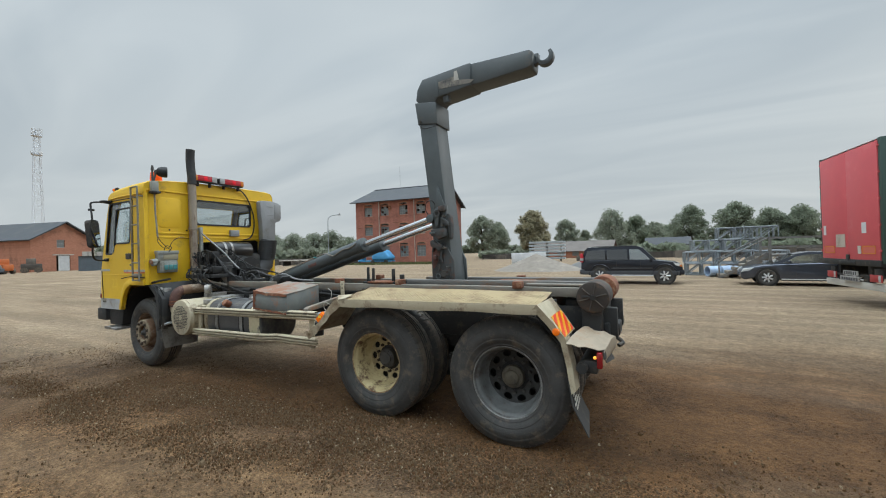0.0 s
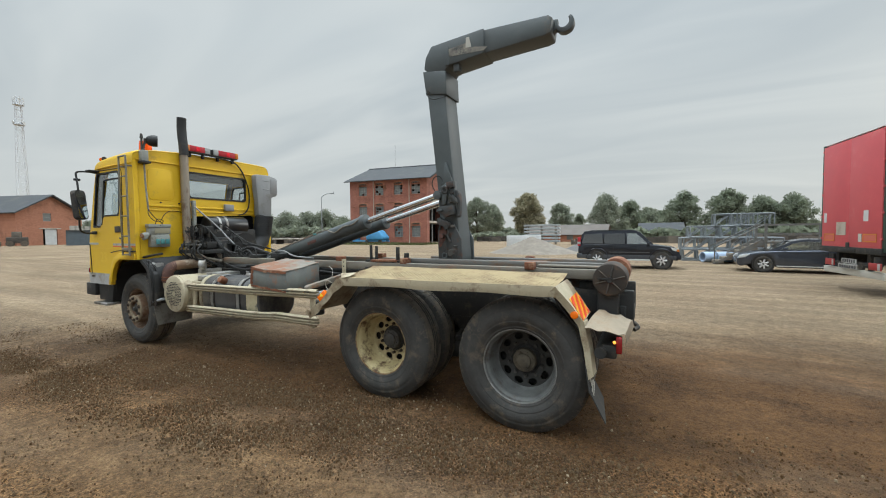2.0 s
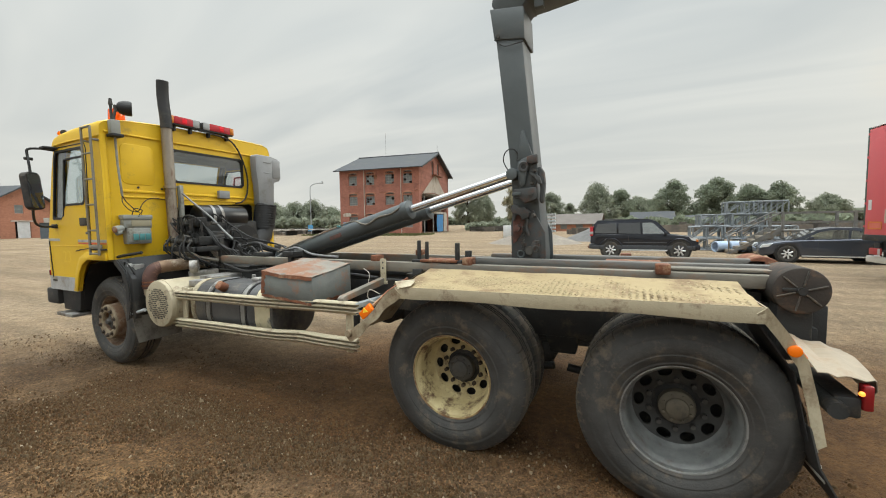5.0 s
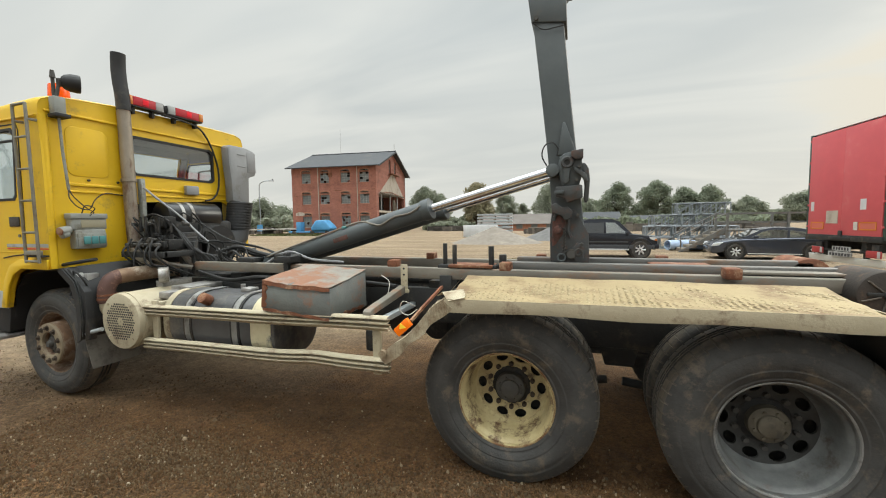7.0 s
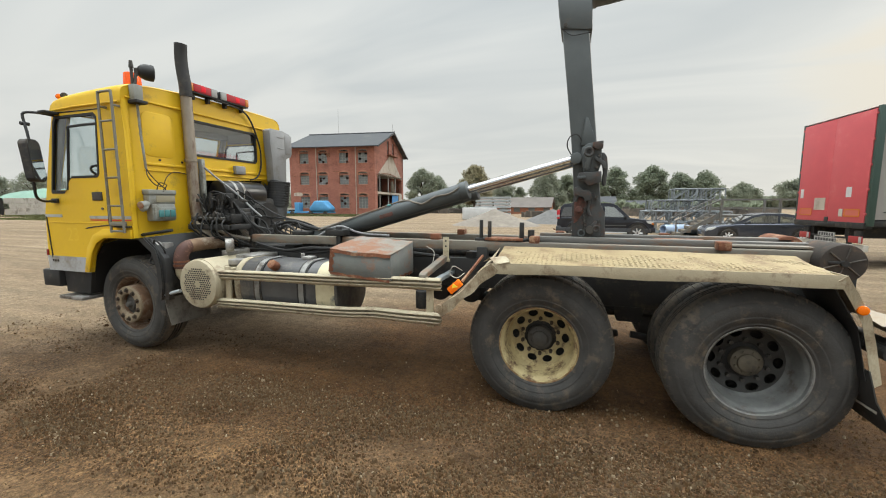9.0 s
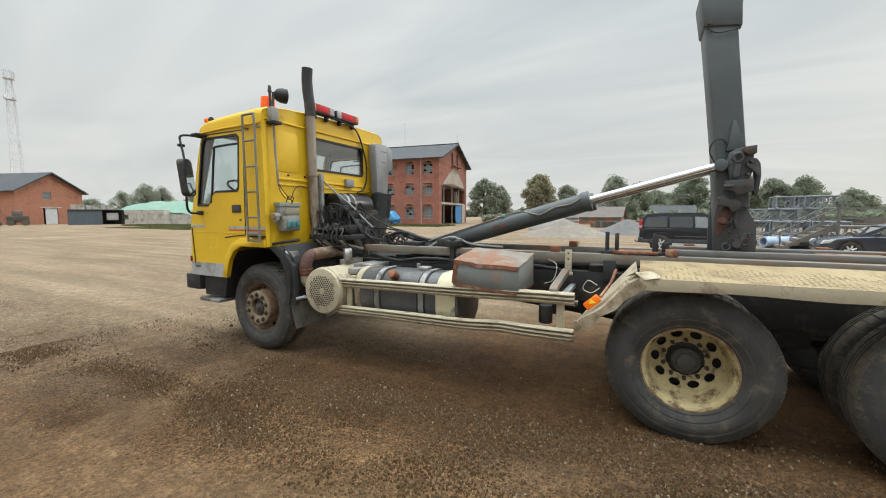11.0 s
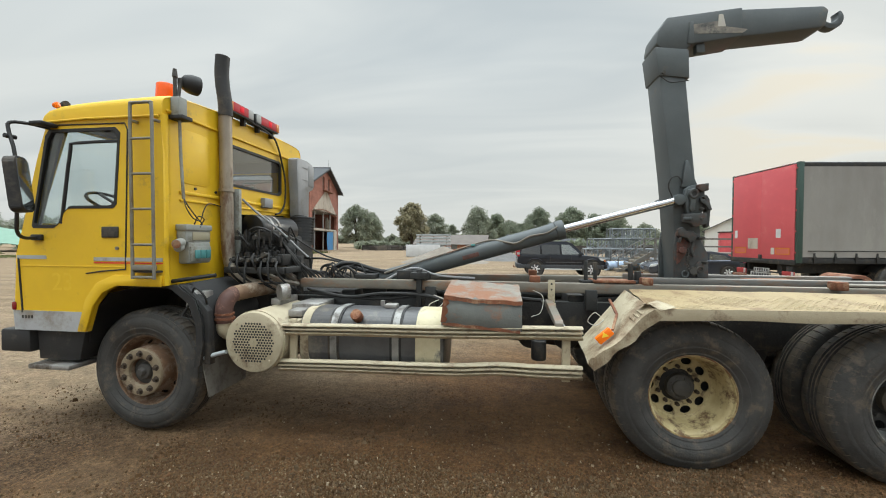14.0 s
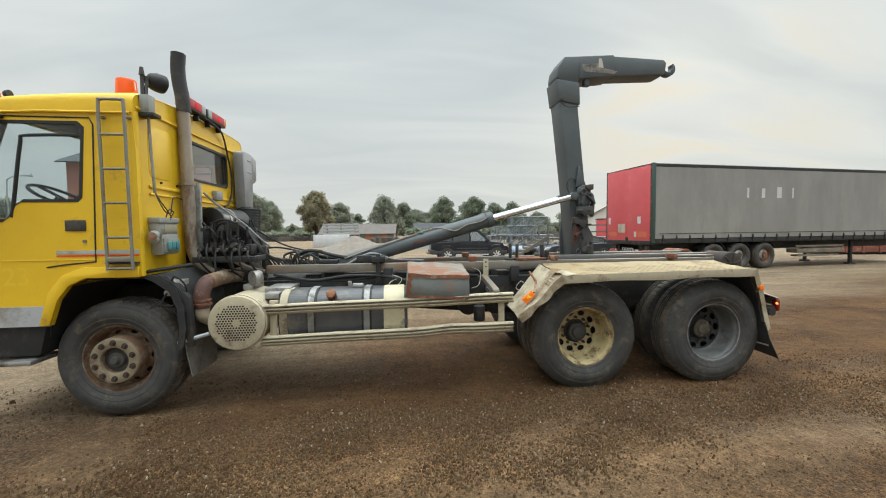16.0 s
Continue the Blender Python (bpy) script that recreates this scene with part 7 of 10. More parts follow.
part("valve_block", Sh().box(-2.75, -2.55, 0.45, 0.6, 1.255, 1.30, 0.008), M_CHASSIS, truck)
for pts, r in (([(-3.05, 0.55, 1.27), (-2.98, 0.55, 1.37), (-2.82, 0.56, 1.40), (-2.6, 0.58, 1.34), (-2.4, 0.6, 1.31), (-2.2, 0.62, 1.34)], 0.02), ([(-3.08, 0.62, 1.27), (-3.0, 0.62, 1.35), (-2.88, 0.62, 1.365), (-2.7, 0.62, 1.32), (-2.45, 0.65, 1.29)], 0.02), ([(-2.98, 0.5, 1.24), (-2.92, 0.5, 1.33), (-2.84, 0.5, 1.36), (-2.72, 0.5, 1.28)], 0.013)):
    part("looped_hose", Sh().tube(pts, r, 8), M_HOSE, truck, "black hose in a loop on the frame")
for k in range(7):
    x, z = rng.uniform(-3.12, -2.78), rng.uniform(1.27, 1.33)
    part("tangled_hose", Sh().tube([(x, 0.5, 1.24), (x + rng.uniform(-0.06, 0.06), rng.uniform(0.44, 0.6), z + 0.05), (x + rng.uniform(0.02, 0.12), rng.uniform(0.44, 0.6), z + 0.09), (x + rng.uniform(0.08, 0.2), rng.uniform(0.46, 0.6), z), (x + 0.22, 0.52, 1.235)], rng.choice((0.007, 0.009, 0.012)), 6), M_HOSE, truck, "thin black hose in the tangle on the frame")
for pts in ([(-1.95, 0.3, 1.14), (-1.85, 0.25, 1.10), (-1.92, 0.2, 1.02), (-2.0, 0.22, 0.98), (-1.98, 0.25, 1.06), (-1.9, 0.28, 1.1)], [(-1.08, 0.3, 1.2), (-1.0, 0.28, 1.15), (-1.02, 0.25, 1.02), (-1.1, 0.25, 0.98)], [(-0.62, -0.1, 1.06), (-0.68, -0.15, 1.1), (-0.72, -0.12, 1.03), (-0.66, -0.12, 1.0), (-0.6, -0.1, 1.04)]):
    part("loose_wire", Sh().tube(pts, 0.0035, 6), M_PALE, truck, "pale loose wiring")

# ---- hook arm: pivot on the frame, arm raised nearly upright ----
PX, PZ, TIP = 0.20, 1.22, 0.0


def arm_at(v, u, y):
    """v towards the rear, u up along the arm, turned by TIP degrees about the pivot."""
    c, s_ = math.cos(radians(TIP)), math.sin(radians(TIP))
    return (PX + c * v - s_ * u, y, PZ + s_ * v + c * u)


def arm_prism(poly, y0, y1, bev=0.01):
    return Sh().prism([(arm_at(v, u, 0)[0], arm_at(v, u, 0)[2]) for v, u in poly], "xz", y0, y1, bev)


A0, A1 = 0.70, 1.00
arm = part("hook_arm", arm_prism([(0.055, -0.06), (0.05, 0.1), (-0.01, 0.9), (-0.065, 1.4), (-0.135, 2.0), (0.095, 1.97), (0.150, 1.42), (0.205, 0.9), (0.268, 0.3), (0.285, 0.1), (0.27, -0.06)], A0, A1, 0.018), M_ARM, truck, "dark grey box-section lifting arm")
part("arm_foot", arm_prism([(0.02, -0.08), (0.01, 0.35), (0.03, 0.50), (0.20, 0.48), (0.295, 0.3), (0.31, -0.08)], A0 - 0.03, A0, 0.004), M_ARM_RUSTY, arm, "dark arm foot with brown rust")
part("arm_foot", arm_prism([(0.02, -0.08), (0.01, 0.35), (0.03, 0.50), (0.20, 0.48), (0.295, 0.3), (0.31, -0.08)], A1, A1 + 0.03, 0.004), M_ARM, arm)
part("foot_rust", arm_prism([(0.03, 0.20), (0.03, 0.40), (0.07, 0.45), (0.13, 0.40), (0.11, 0.30), (0.06, 0.22)], A0 - 0.036, A0 - 0.029, 0.003), M_FOOTRUST, arm, "rust-red worn patch")
part("pivot_pin", Sh().cyl(arm_at(0.17, 0.14, A0 - 0.05), arm_at(0.17, 0.14, A1 + 0.05), 0.042, seg=24, bev=0.006), M_CHASSIS, arm)
part("pin_ring", Sh().cyl(arm_at(0.17, 0.14, A0 - 0.054), arm_at(0.17, 0.14, A0 - 0.048), 0.03, seg=20), M_HUB, arm)
part("arm_collar", arm_prism([(-0.137, 1.93), (-0.175, 2.19), (0.115, 2.15), (0.125, 1.89)], A0 - 0.014, A1 + 0.014, 0.010), M_ARM, arm, "dark grey sliding collar")
part("collar_pin", Sh().cyl(arm_at(-0.10, 1.95, A0 - 0.03), arm_at(-0.10, 1.95, A1 + 0.03), 0.016, seg=12), M_HUB, arm)
part("bracket", arm_prism([(0.07, 0.80), (0.08, 0.88), (0.12, 0.91), (0.24, 0.93), (0.245, 0.74), (0.22, 0.66), (0.10, 0.66), (0.085, 0.72)], A0 - 0.07, A0 - 0.012, 0.008), M_ARM, arm, "cast lug bracket for the cylinder")
part("lock_lever", arm_prism([(0.09, 0.83), (0.10, 0.875), (0.14, 0.885), (0.175, 0.86), (0.17, 0.81), (0.155, 0.76), (0.15, 0.69), (0.12, 0.675), (0.105, 0.70), (0.115, 0.77)], A0 - 0.10, A0 - 0.07, 0.006), M_ARM, arm, "grey locking lever")
# near-black disc that stands for the shade inside the bore
part("lever_bore_disc", Sh().cyl(arm_at(0.137, 0.835, A0 - 0.104), arm_at(0.137, 0.835, A0 - 0.098), 0.022, seg=18), M_NEARBLACK, arm)
part("lower_plate", arm_prism([(0.055, 0.655), (0.245, 0.665), (0.25, 0.57), (0.14, 0.535), (0.115, 0.57), (0.055, 0.58)], A0 - 0.11, A0 - 0.05, 0.008), M_ARM_RUSTY, arm)
part("plate_slot", arm_prism([(0.045, 0.60), (0.045, 0.625), (0.115, 0.628), (0.115, 0.603)], A0 - 0.125, A0 - 0.11, 0.003), M_ARM, arm)
part("upper_rib", arm_prism([(0.065, 0.90), (0.098, 1.145), (0.118, 1.15), (0.198, 0.92)], A0 - 0.03, A0 - 0.005, 0.006), M_ARM, arm)
part("stop_block", arm_prism([(0.165, 0.875), (0.165, 0.915), (0.25, 0.925), (0.25, 0.86), (0.20, 0.85)], A0 - 0.12, A0 - 0.06, 0.006), M_ARM_RUSTY, arm)
part("bore_ring", Sh().lathe([(0.020, 0.0), (0.024, -0.008), (0.038, -0.010), (0.044, -0.004), (0.045, 0.004)], (*arm_at(0.137, 0.835, 0)[:1], A0 - 0.102, arm_at(0.137, 0.835, 0)[2]), 28, 1.0), M_ARM_RUSTY, arm, "thick ring round the bore")
for v_, u_ in ((0.205, 0.70), (0.225, 0.80), (0.075, 0.615), (0.20, 0.61), (0.215, 0.44), (0.245, 0.22)):
    part("bolt_head", Sh().cyl(arm_at(v_, u_, A0 - 0.122), arm_at(v_, u_, A0 - 0.028), 0.013, seg=6), M_HUB, arm)
part("side_lever", arm_prism([(0.19, 0.765), (0.19, 0.80), (0.27, 0.745), (0.285, 0.69), (0.262, 0.685), (0.24, 0.725)], A0 - 0.11, A0 - 0.07, 0.006), M_ARM_RUSTY, arm, "short worn lever")
part("guide_curve", Sh().tube([arm_at(0.04, 0.40, A0 - 0.05), arm_at(0.06, 0.45, A0 - 0.055), arm_at(0.11, 0.455, A0 - 0.055), arm_at(0.155, 0.40, A0 - 0.055), arm_at(0.15, 0.33, A0 - 0.05), arm_at(0.17, 0.27, A0 - 0.05)], 0.013, 6), M_ARM_RUSTY, arm, "bent rusty guide bar")
part("link_plate", arm_prism([(0.20, 0.09), (0.185, 0.19), (0.215, 0.235), (0.255, 0.21), (0.262, 0.11), (0.235, 0.075)], A0 - 0.05, A0 - 0.03, 0.004), M_ARM_RUSTY, arm)
part("link_ring", Sh().lathe([(0.016, 0.0), (0.019, -0.006), (0.030, -0.006), (0.034, 0.002)], (arm_at(0.225, 0.155, 0)[0], A0 - 0.051, arm_at(0.225, 0.155, 0)[2]), 24, 1.0), M_HUB, arm)
part("latch_hook", arm_prism([(0.225, 0.83), (0.265, 0.83), (0.29, 0.79), (0.30, 0.70), (0.29, 0.55), (0.27, 0.53), (0.255, 0.56), (0.262, 0.66), (0.25, 0.745), (0.225, 0.76)], A0 - 0.06, A0 + 0.01, 0.01), M_ARM_RUSTY, arm, "dark steel latch hook")
part("lower_hook", arm_prism([(0.02, 0.52), (0.06, 0.54), (0.10, 0.50), (0.14, 0.51), (0.18, 0.47), (0.17, 0.42), (0.12, 0.40), (0.10, 0.44), (0.03, 0.46)], A0 - 0.08, A0 - 0.03, 0.006), M_ARM_RUSTY, arm)
part("pin_head", Sh().cyl(arm_at(0.07, 0.33, A0 - 0.07), arm_at(0.07, 0.33, A0 - 0.03), 0.03, seg=14, bev=0.004), M_FOOTRUST, arm, "rusty pin head")
part("ring_eye", Sh().tube([arm_at(0.10 + 0.028 * math.cos(2 * math.pi * k / 16), 0.115 + 0.028 * math.sin(2 * math.pi * k / 16), A0 - 0.045) for k in range(17)], 0.007, 6, 1), M_ARM, arm)
part("spring", Sh().tube([arm_at(0.12 + 0.011 * math.cos(k * 1.6), 0.14 + 0.006 * k, A0 - 0.05 + 0.011 * math.sin(k * 1.6)) for k in range(36)], 0.004, 5, 1), M_HUB, arm)
part("arm_hose", Sh().tube([arm_at(0.0, 0.80, A0 - 0.02), arm_at(-0.05, 0.90, A0 - 0.04), arm_at(-0.03, 0.98, A0 - 0.04), arm_at(0.03, 1.0, A0 - 0.03), arm_at(0.07, 0.95, A0 - 0.02), arm_at(0.06, 0.90, A0 - 0.02)], 0.0055, 6), M_HOSE, arm)
part("collar_cable", Sh().tube([arm_at(-0.135, 1.93, A0 - 0.012), arm_at(-0.05, 1.86, A0 - 0.02), arm_at(0.04, 1.86, A0 - 0.02), arm_at(0.115, 1.87, A0 - 0.012)], 0.0045, 6), M_HOSE, arm)
jib = part("hook_jib", arm_prism([(-0.165, 2.22), (-0.145, 2.34), (-0.07, 2.455), (0.56, 2.50), (0.56, 2.245), (0.26, 2.21), (0.14, 2.20), (0.09, 2.14), (-0.10, 2.15)], A0 - 0.005, A1 + 0.005, 0.015), M_ARM, truck, "dark grey jib with scraped paint")
part("jib_tip", arm_prism([(0.54, 2.495), (1.22, 2.475), (1.26, 2.44), (1.24, 2.30), (1.18, 2.285), (0.54, 2.25)], A0 + 0.02, A1 - 0.02, 0.015), M_ARM, jib)
part("scraped_patch", arm_prism([(0.12, 2.29), (0.14, 2.37), (0.36, 2.39), (0.40, 2.34), (0.60, 2.30), (0.56, 2.27)], A0 - 0.008, A0 - 0.004, 0.0), M_ARM_WORN, jib, "bare scraped metal patch")
part("pale_patch", arm_prism([(0.355, 2.34), (0.36, 2.445), (0.395, 2.445), (0.42, 2.335)], A0 - 0.010, A0 - 0.006, 0.0), M_PALE, jib)
part("jib_lug", arm_prism([(0.19, 2.24), (0.195, 2.13), (0.27, 2.13), (0.26, 2.24)], A0 + 0.02, A0 + 0.09, 0.008), M_ARM, jib)
part("jib_band", arm_prism([(0.10, 2.20), (0.12, 2.40), (0.15, 2.40), (0.16, 2.20)], A0 - 0.014, A1 + 0.014, 0.006), M_ARM, jib)
hookp = []
for k in range(17):
    a = radians(-200 + 235 * k / 16)
    hookp.append((1.345 + 0.055 * math.cos(a), 2.425 + 0.055 * math.sin(a)))
for k in range(17):
    a = radians(38 - 178 * k / 16)
    r = 0.088 + 0.02 * math.sin(math.pi * k / 16)
    hookp.append((1.345 + r * math.cos(a), 2.42 + r * math.sin(a)))
part("hook", arm_prism([(1.20, 2.30), (1.21, 2.46), (1.29, 2.46)] + hookp, 0.81, 0.89, 0.01), M_ARM, jib, "forged container hook")
for y in (0.655, 1.045):
    a, b, c = Vector((-2.62, y, 1.215)), Vector((-0.79, y, 1.735)), Vector(arm_at(0.03, 0.785, y))
    d = (c - a).normalized()
    barrel = part("lift_cylinder", Sh().cyl(a, b, 0.082, seg=28, bev=0.008).cyl(b - d * 0.06, b + d * 0.02, 0.092, seg=28, bev=0.006), M_ARM, truck, "long dark grey hydraulic lift cylinder")
    part("piston_rod", Sh().cyl(b, c, 0.036, seg=24), M_CHROME, barrel, "polished chrome piston rod")
    part("rod_eye", Sh().cyl(c + Vector((0, -0.04, 0)), c + Vector((0, 0.04, 0)), 0.05, seg=20, bev=0.006), M_ARM, barrel)
    part("barrel_foot", Sh().box(-2.72, -2.5, y - 0.07, y + 0.07, 1.1, 1.24, 0.015), M_CHASSIS, barrel)
    if y < 0.8:
        n = Vector((-d.z, 0, d.x))
        q = lambda t, h, o: a + d * t + n * h + Vector((0, -o, 0))
        part("oil_line", Sh().tube([q(0.15, 0.05, 0.085), q(0.5, 0.07, 0.07), q(0.9, 0.085, 0.05), q(1.22, 0.095, 0.03), q(1.38, 0.03, 0.085), q(1.46, 0.0, 0.095), q(1.6, 0.03, 0.09), q(1.75, 0.02, 0.088), q(1.86, 0.05, 0.08)], 0.009, 8), M_RAIL, barrel, "black oil line along the cylinder")
        part("line_clip", Sh().box(-1.64, -1.60, y - 0.06, y - 0.02, 1.575, 1.595, 0.004), M_TEAL, barrel)
        part("worn_paint", Sh().box(-1.72, -1.56, y - 0.0835, y - 0.0765, 1.46, 1.50, 0.003, Matrix.Translation((-1.64, 0, 1.48)) @ Matrix.Rotation(radians(-16), 4, "Y") @ Matrix.Translation((1.64, 0, -1.48))), M_FOOTRUST, barrel, "rusty scraped patch")
        part("return_line", Sh().tube([(-2.5, y - 0.14, 1.22), (-2.2, y - 0.12, 1.36), (-1.95, y - 0.1, 1.29), (-1.6, y - 0.1, 1.27)], 0.012, 7), M_SNORKEL, barrel)


# ---- surroundings ----
def lattice(s, p0, p1, w, bays, r, flat=False):
    """A lattice girder of square section w from p0 to p1: four chords and zigzag bracing."""
    p0, p1 = Vector(p0), Vector(p1)
    d = (p1 - p0).normalized()
    side = d.cross(Vector((0, 0, 1)))
    side = side.normalized() if side.length > 0.1 else Vector((1, 0, 0))
    up = side.cross(d).normalized()
    w0, w1 = w if isinstance(w, tuple) else (w, w)

    def corner(t, k):
        h = (w0 + (w1 - w0) * t) / 2
        return p0 + (p1 - p0) * t + side * h * (1 if k in (0, 3) else -1) + up * h * (1 if k in (0, 1) else -1)
    for k in range(4):
        s.cyl(corner(0, k), corner(1, k), r, seg=5)
        for i in range(bays):
            a, b = i / bays, (i + 1) / bays
            s.cyl(corner(a, k), corner(b, (k + 1) % 4) if i % 2 == 0 else corner(b, (k + 1) % 4), r * 0.6, seg=4, caps=False)
            s.cyl(corner(a, k), corner(a, (k + 1) % 4), r * 0.6, seg=4, caps=False)
    return s


def arched(x, z, w, h, n=6):
    """Window outline with a segmental arch; x, z: bottom centre."""
    rise = 0.16 * w
    return [(x - w / 2, z), (x + w / 2, z), (x + w / 2, z + h - rise)] + [(x + w / 2 * math.cos(math.pi * k / n), z + h - rise + rise * math.sin(math.pi * k / n)) for k in range(1, n)] + [(x - w / 2, z + h - rise)]


# the derelict brick mill: front wall along local x, gable at local x = L
def build_mill():
    L, D, E, R = 14.2, 16.2, 10.75, 13.9
    mill = thing("brick_mill", "derelict three-storey red brick mill, gable partly collapsed", "building")
    cols, rows_ = (2.5, 5.65, 9.15, 12.25), ((1.0, 2.3), (4.7, 1.95), (8.0, 2.05))
    holes, wins = [], []
    for z, h in rows_:
        for x in cols:
            if z < 1 and x == cols[1]:
                holes.append(arched(x, 0.02, 1.5, 2.9))
                continue
            holes.append(arched(x, z, 1.55, h))
            wins.append((x, z, h))
    part("front_wall", Sh().panel([(0, -0.3), (L, -0.3), (L, E), (0, E)], holes, "xz", 0, 0.45), M_BRICK, mill, "weathered red brick wall", 0)
    rng = random.Random(4)
    for x, z, h in wins:
        f = Sh().panel(arched(x, z, 1.55, h), [arched(x, z + 0.06, 1.4, h - 0.12)], "xz", 0.16, 0.24)
        win = part("window", f, M_WINFRAME, mill, "arched iron window with broken panes", 0)
        for k in (-1, 1):
            part("mullion", Sh().box(x + 0.235 * k - 0.025, x + 0.235 * k + 0.025, 0.17, 0.22, z + 0.05, z + h - 0.1), M_WINFRAME, win, "", 0)
        for k in range(1, 5):
            part("glazing_bar", Sh().box(x - 0.72, x + 0.72, 0.172, 0.218, z + h * k / 5 - 0.025, z + h * k / 5 + 0.025), M_WINFRAME, win, "", 0)
        for a in range(3):
            for b in range(5):
                if rng.random() < 0.88:
                    part("pane", Sh().box(x - 0.69 + 0.47 * a, x - 0.25 + 0.47 * a, 0.19, 0.20, z + h * b / 5 + 0.03, z + h * (b + 1) / 5 - (0.03 if b < 4 else 0.2)), M_PANE, win, "", 0)
        part("sill", Sh().box(x - 0.84, x + 0.84, -0.05, 0.2, z - 0.10, z), M_BRICK_SHED, win)
        part("arch_course", Sh().panel(arched(x, z + h - 0.5, 1.95, 0.72), [arched(x, z + h - 0.52, 1.56, 0.52)], "xz", -0.03, 0.0), M_BRICK_SHED, win)
    part("red_door", Sh().prism(arched(cols[1], 0.02, 1.5, 2.9), "xz", 0.2, 0.26), M_REDDOOR, mill, "faded red arched door")
    part("blind_arch", Sh().prism(arched(1.3, 2.9, 1.5, 0.6), "xz", -0.04, 0.02), M_PLASTER, mill)
    part("red_hatch", Sh().box(6.35, 6.95, -0.04, 0.05, 8.95, 9.6), M_RUST, mill)
    for x in (4.6, 11.15):
        part("drain_pipe", Sh().cyl((x, -0.12, 0), (x, -0.12, 10.4), 0.07, seg=8), M_PLASTER, mill)
    for x, z in ((3.2, 6.85), (7.6, 6.7), (8.2, 6.7), (13.7, 6.8), (0.7, 6.0)):
        part("wall_anchor", Sh().box(x - 0.3, x + 0.3, -0.06, 0.0, z, z + 0.12), M_RUST, mill)
    # gable with its torn lower half
    P = D / 2
    torn = [(1.1, 0.0), (1.1, 6.15), (4.0, 6.6), (8.0, 6.75), (11.5, 6.5), (15.1, 6.1), (15.1, 0.0)]
    gwin = [arched(6.9, 10.1, 1.1, 2.2), arched(9.9, 10.1, 1.1, 2.2)]
    part("gable_wall", Sh().panel([(0.45, -0.3), (1.1, -0.3)] + torn + [(15.1, -0.3), (D, -0.3), (D, E), (P, R - 0.15), (0.45, E)], gwin, "yz", L - 0.45, L), M_BRICK, mill, "red brick gable with a gaping hole", 0)
    part("plaster_scar", Sh().prism([(1.2, 6.3), (8.0, 10.1), (9.0, 9.9), (15.0, 6.2), (11.5, 6.62), (8.0, 6.85), (4.0, 6.7)], "yz", L, L + 0.05), M_PLASTER, mill, "pale plaster scar of a lost annexe")
    for k, y in enumerate((6.9, 9.9)):
        part("gable_window", Sh().panel(arched(y, 10.1, 1.1, 2.2), [arched(y, 10.18, 0.94, 2.0)], "yz", L - 0.3, L - 0.2).box(L - 0.28, L - 0.22, y - 0.03, y + 0.03, 10.15, 12.1).box(L - 0.28, L - 0.22, y - 0.5, y + 0.5, 11.0, 11.06), M_WINFRAME, mill)
    part("balcony_rail", Sh().box(L, L + 0.7, 6.2, 10.5, 9.85, 9.95).cyl((L + 0.65, 6.2, 10.5), (L + 0.65, 10.5, 10.5), 0.04, seg=6), M_RUST, mill)
    part("back_wall", Sh().box(0, L, D - 0.45, D, -0.3, E), M_BRICK, mill, "", 0)
    part("far_gable", Sh().prism([(0.45, -0.3), (D - 0.45, -0.3), (D - 0.45, E), (P, R - 0.15), (0.45, E)], "yz", 0.0, 0.45), M_BRICK, mill, "", 0)
    for z in (3.3, 6.55):
        part("floor_slab", Sh().box(0.45, L - 0.1, 0.45, D - 0.45, z, z + 0.35), M_PLASTER, mill, "exposed broken floor")
    # wall coloured near-black for the shade in the rooms
    part("inner_wall", Sh().box(L - 4.5, L - 4.3, 0.45, D - 0.45, 0, 10.2), M_VOID, mill, "dark wall for the shade of empty rooms")
    for y in (3.6, 8.2, 12.4):
        part("iron_column", Sh().cyl((L - 0.5, y, 0), (L - 0.5, y, 6.6), 0.12, seg=8), M_WINFRAME, mill)
    for k in range(14):
        y = 1.5 + k
        part("joist_end", Sh().box(L - 0.4, L + 0.25, y, y + 0.2, 6.3 + 0.02 * math.sin(3 * k), 6.5), M_TIMBER, mill)
    part("loose_board", Sh().box(L - 0.3, L + 0.1, 9, 9.2, 3.6, 5.6).box(L - 0.3, L + 0.1, 9.7, 9.9, 3.6, 5.2), M_TIMBER, mill)
    part("tarpaulin", Sh().plate([[(L + 0.15 + 0.1 * math.sin(k), 8.6 + 0.75 * k, 0.05), (L + 0.05 + 0.12 * math.sin(2 * k), 8.5 + 0.8 * k, 1.7), (L + 0.1, 8.6 + 0.75 * k, 3.2 - 0.1 * (k % 2))] for k in range(6)], 0.02), M_BLUETARP, mill, "torn blue tarpaulin", 60)
    part("boarding", Sh().box(L - 0.1, L + 0.05, 13, 15, 0, 3.4), M_PLASTER, mill)
    # roof
    o = 0.75
    for sgn in (0, 1):
        y0, y1 = (-o, P) if not sgn else (D + o, P)
        z0 = E - o * (R - E) / P
        slope = part("roof_slope", Sh().plate([[(-o, y0, z0), (-o, y1, R)], [(L + o, y0, z0), (L + o, y1, R)]], 0.14 if sgn else -0.14), M_ROOF, mill, "dark grey sheeted roof", 0)
    part("ridge_cap", Sh().cyl((-o, P, R + 0.03), (L + o, P, R + 0.03), 0.12, seg=8), M_ROOF, mill)
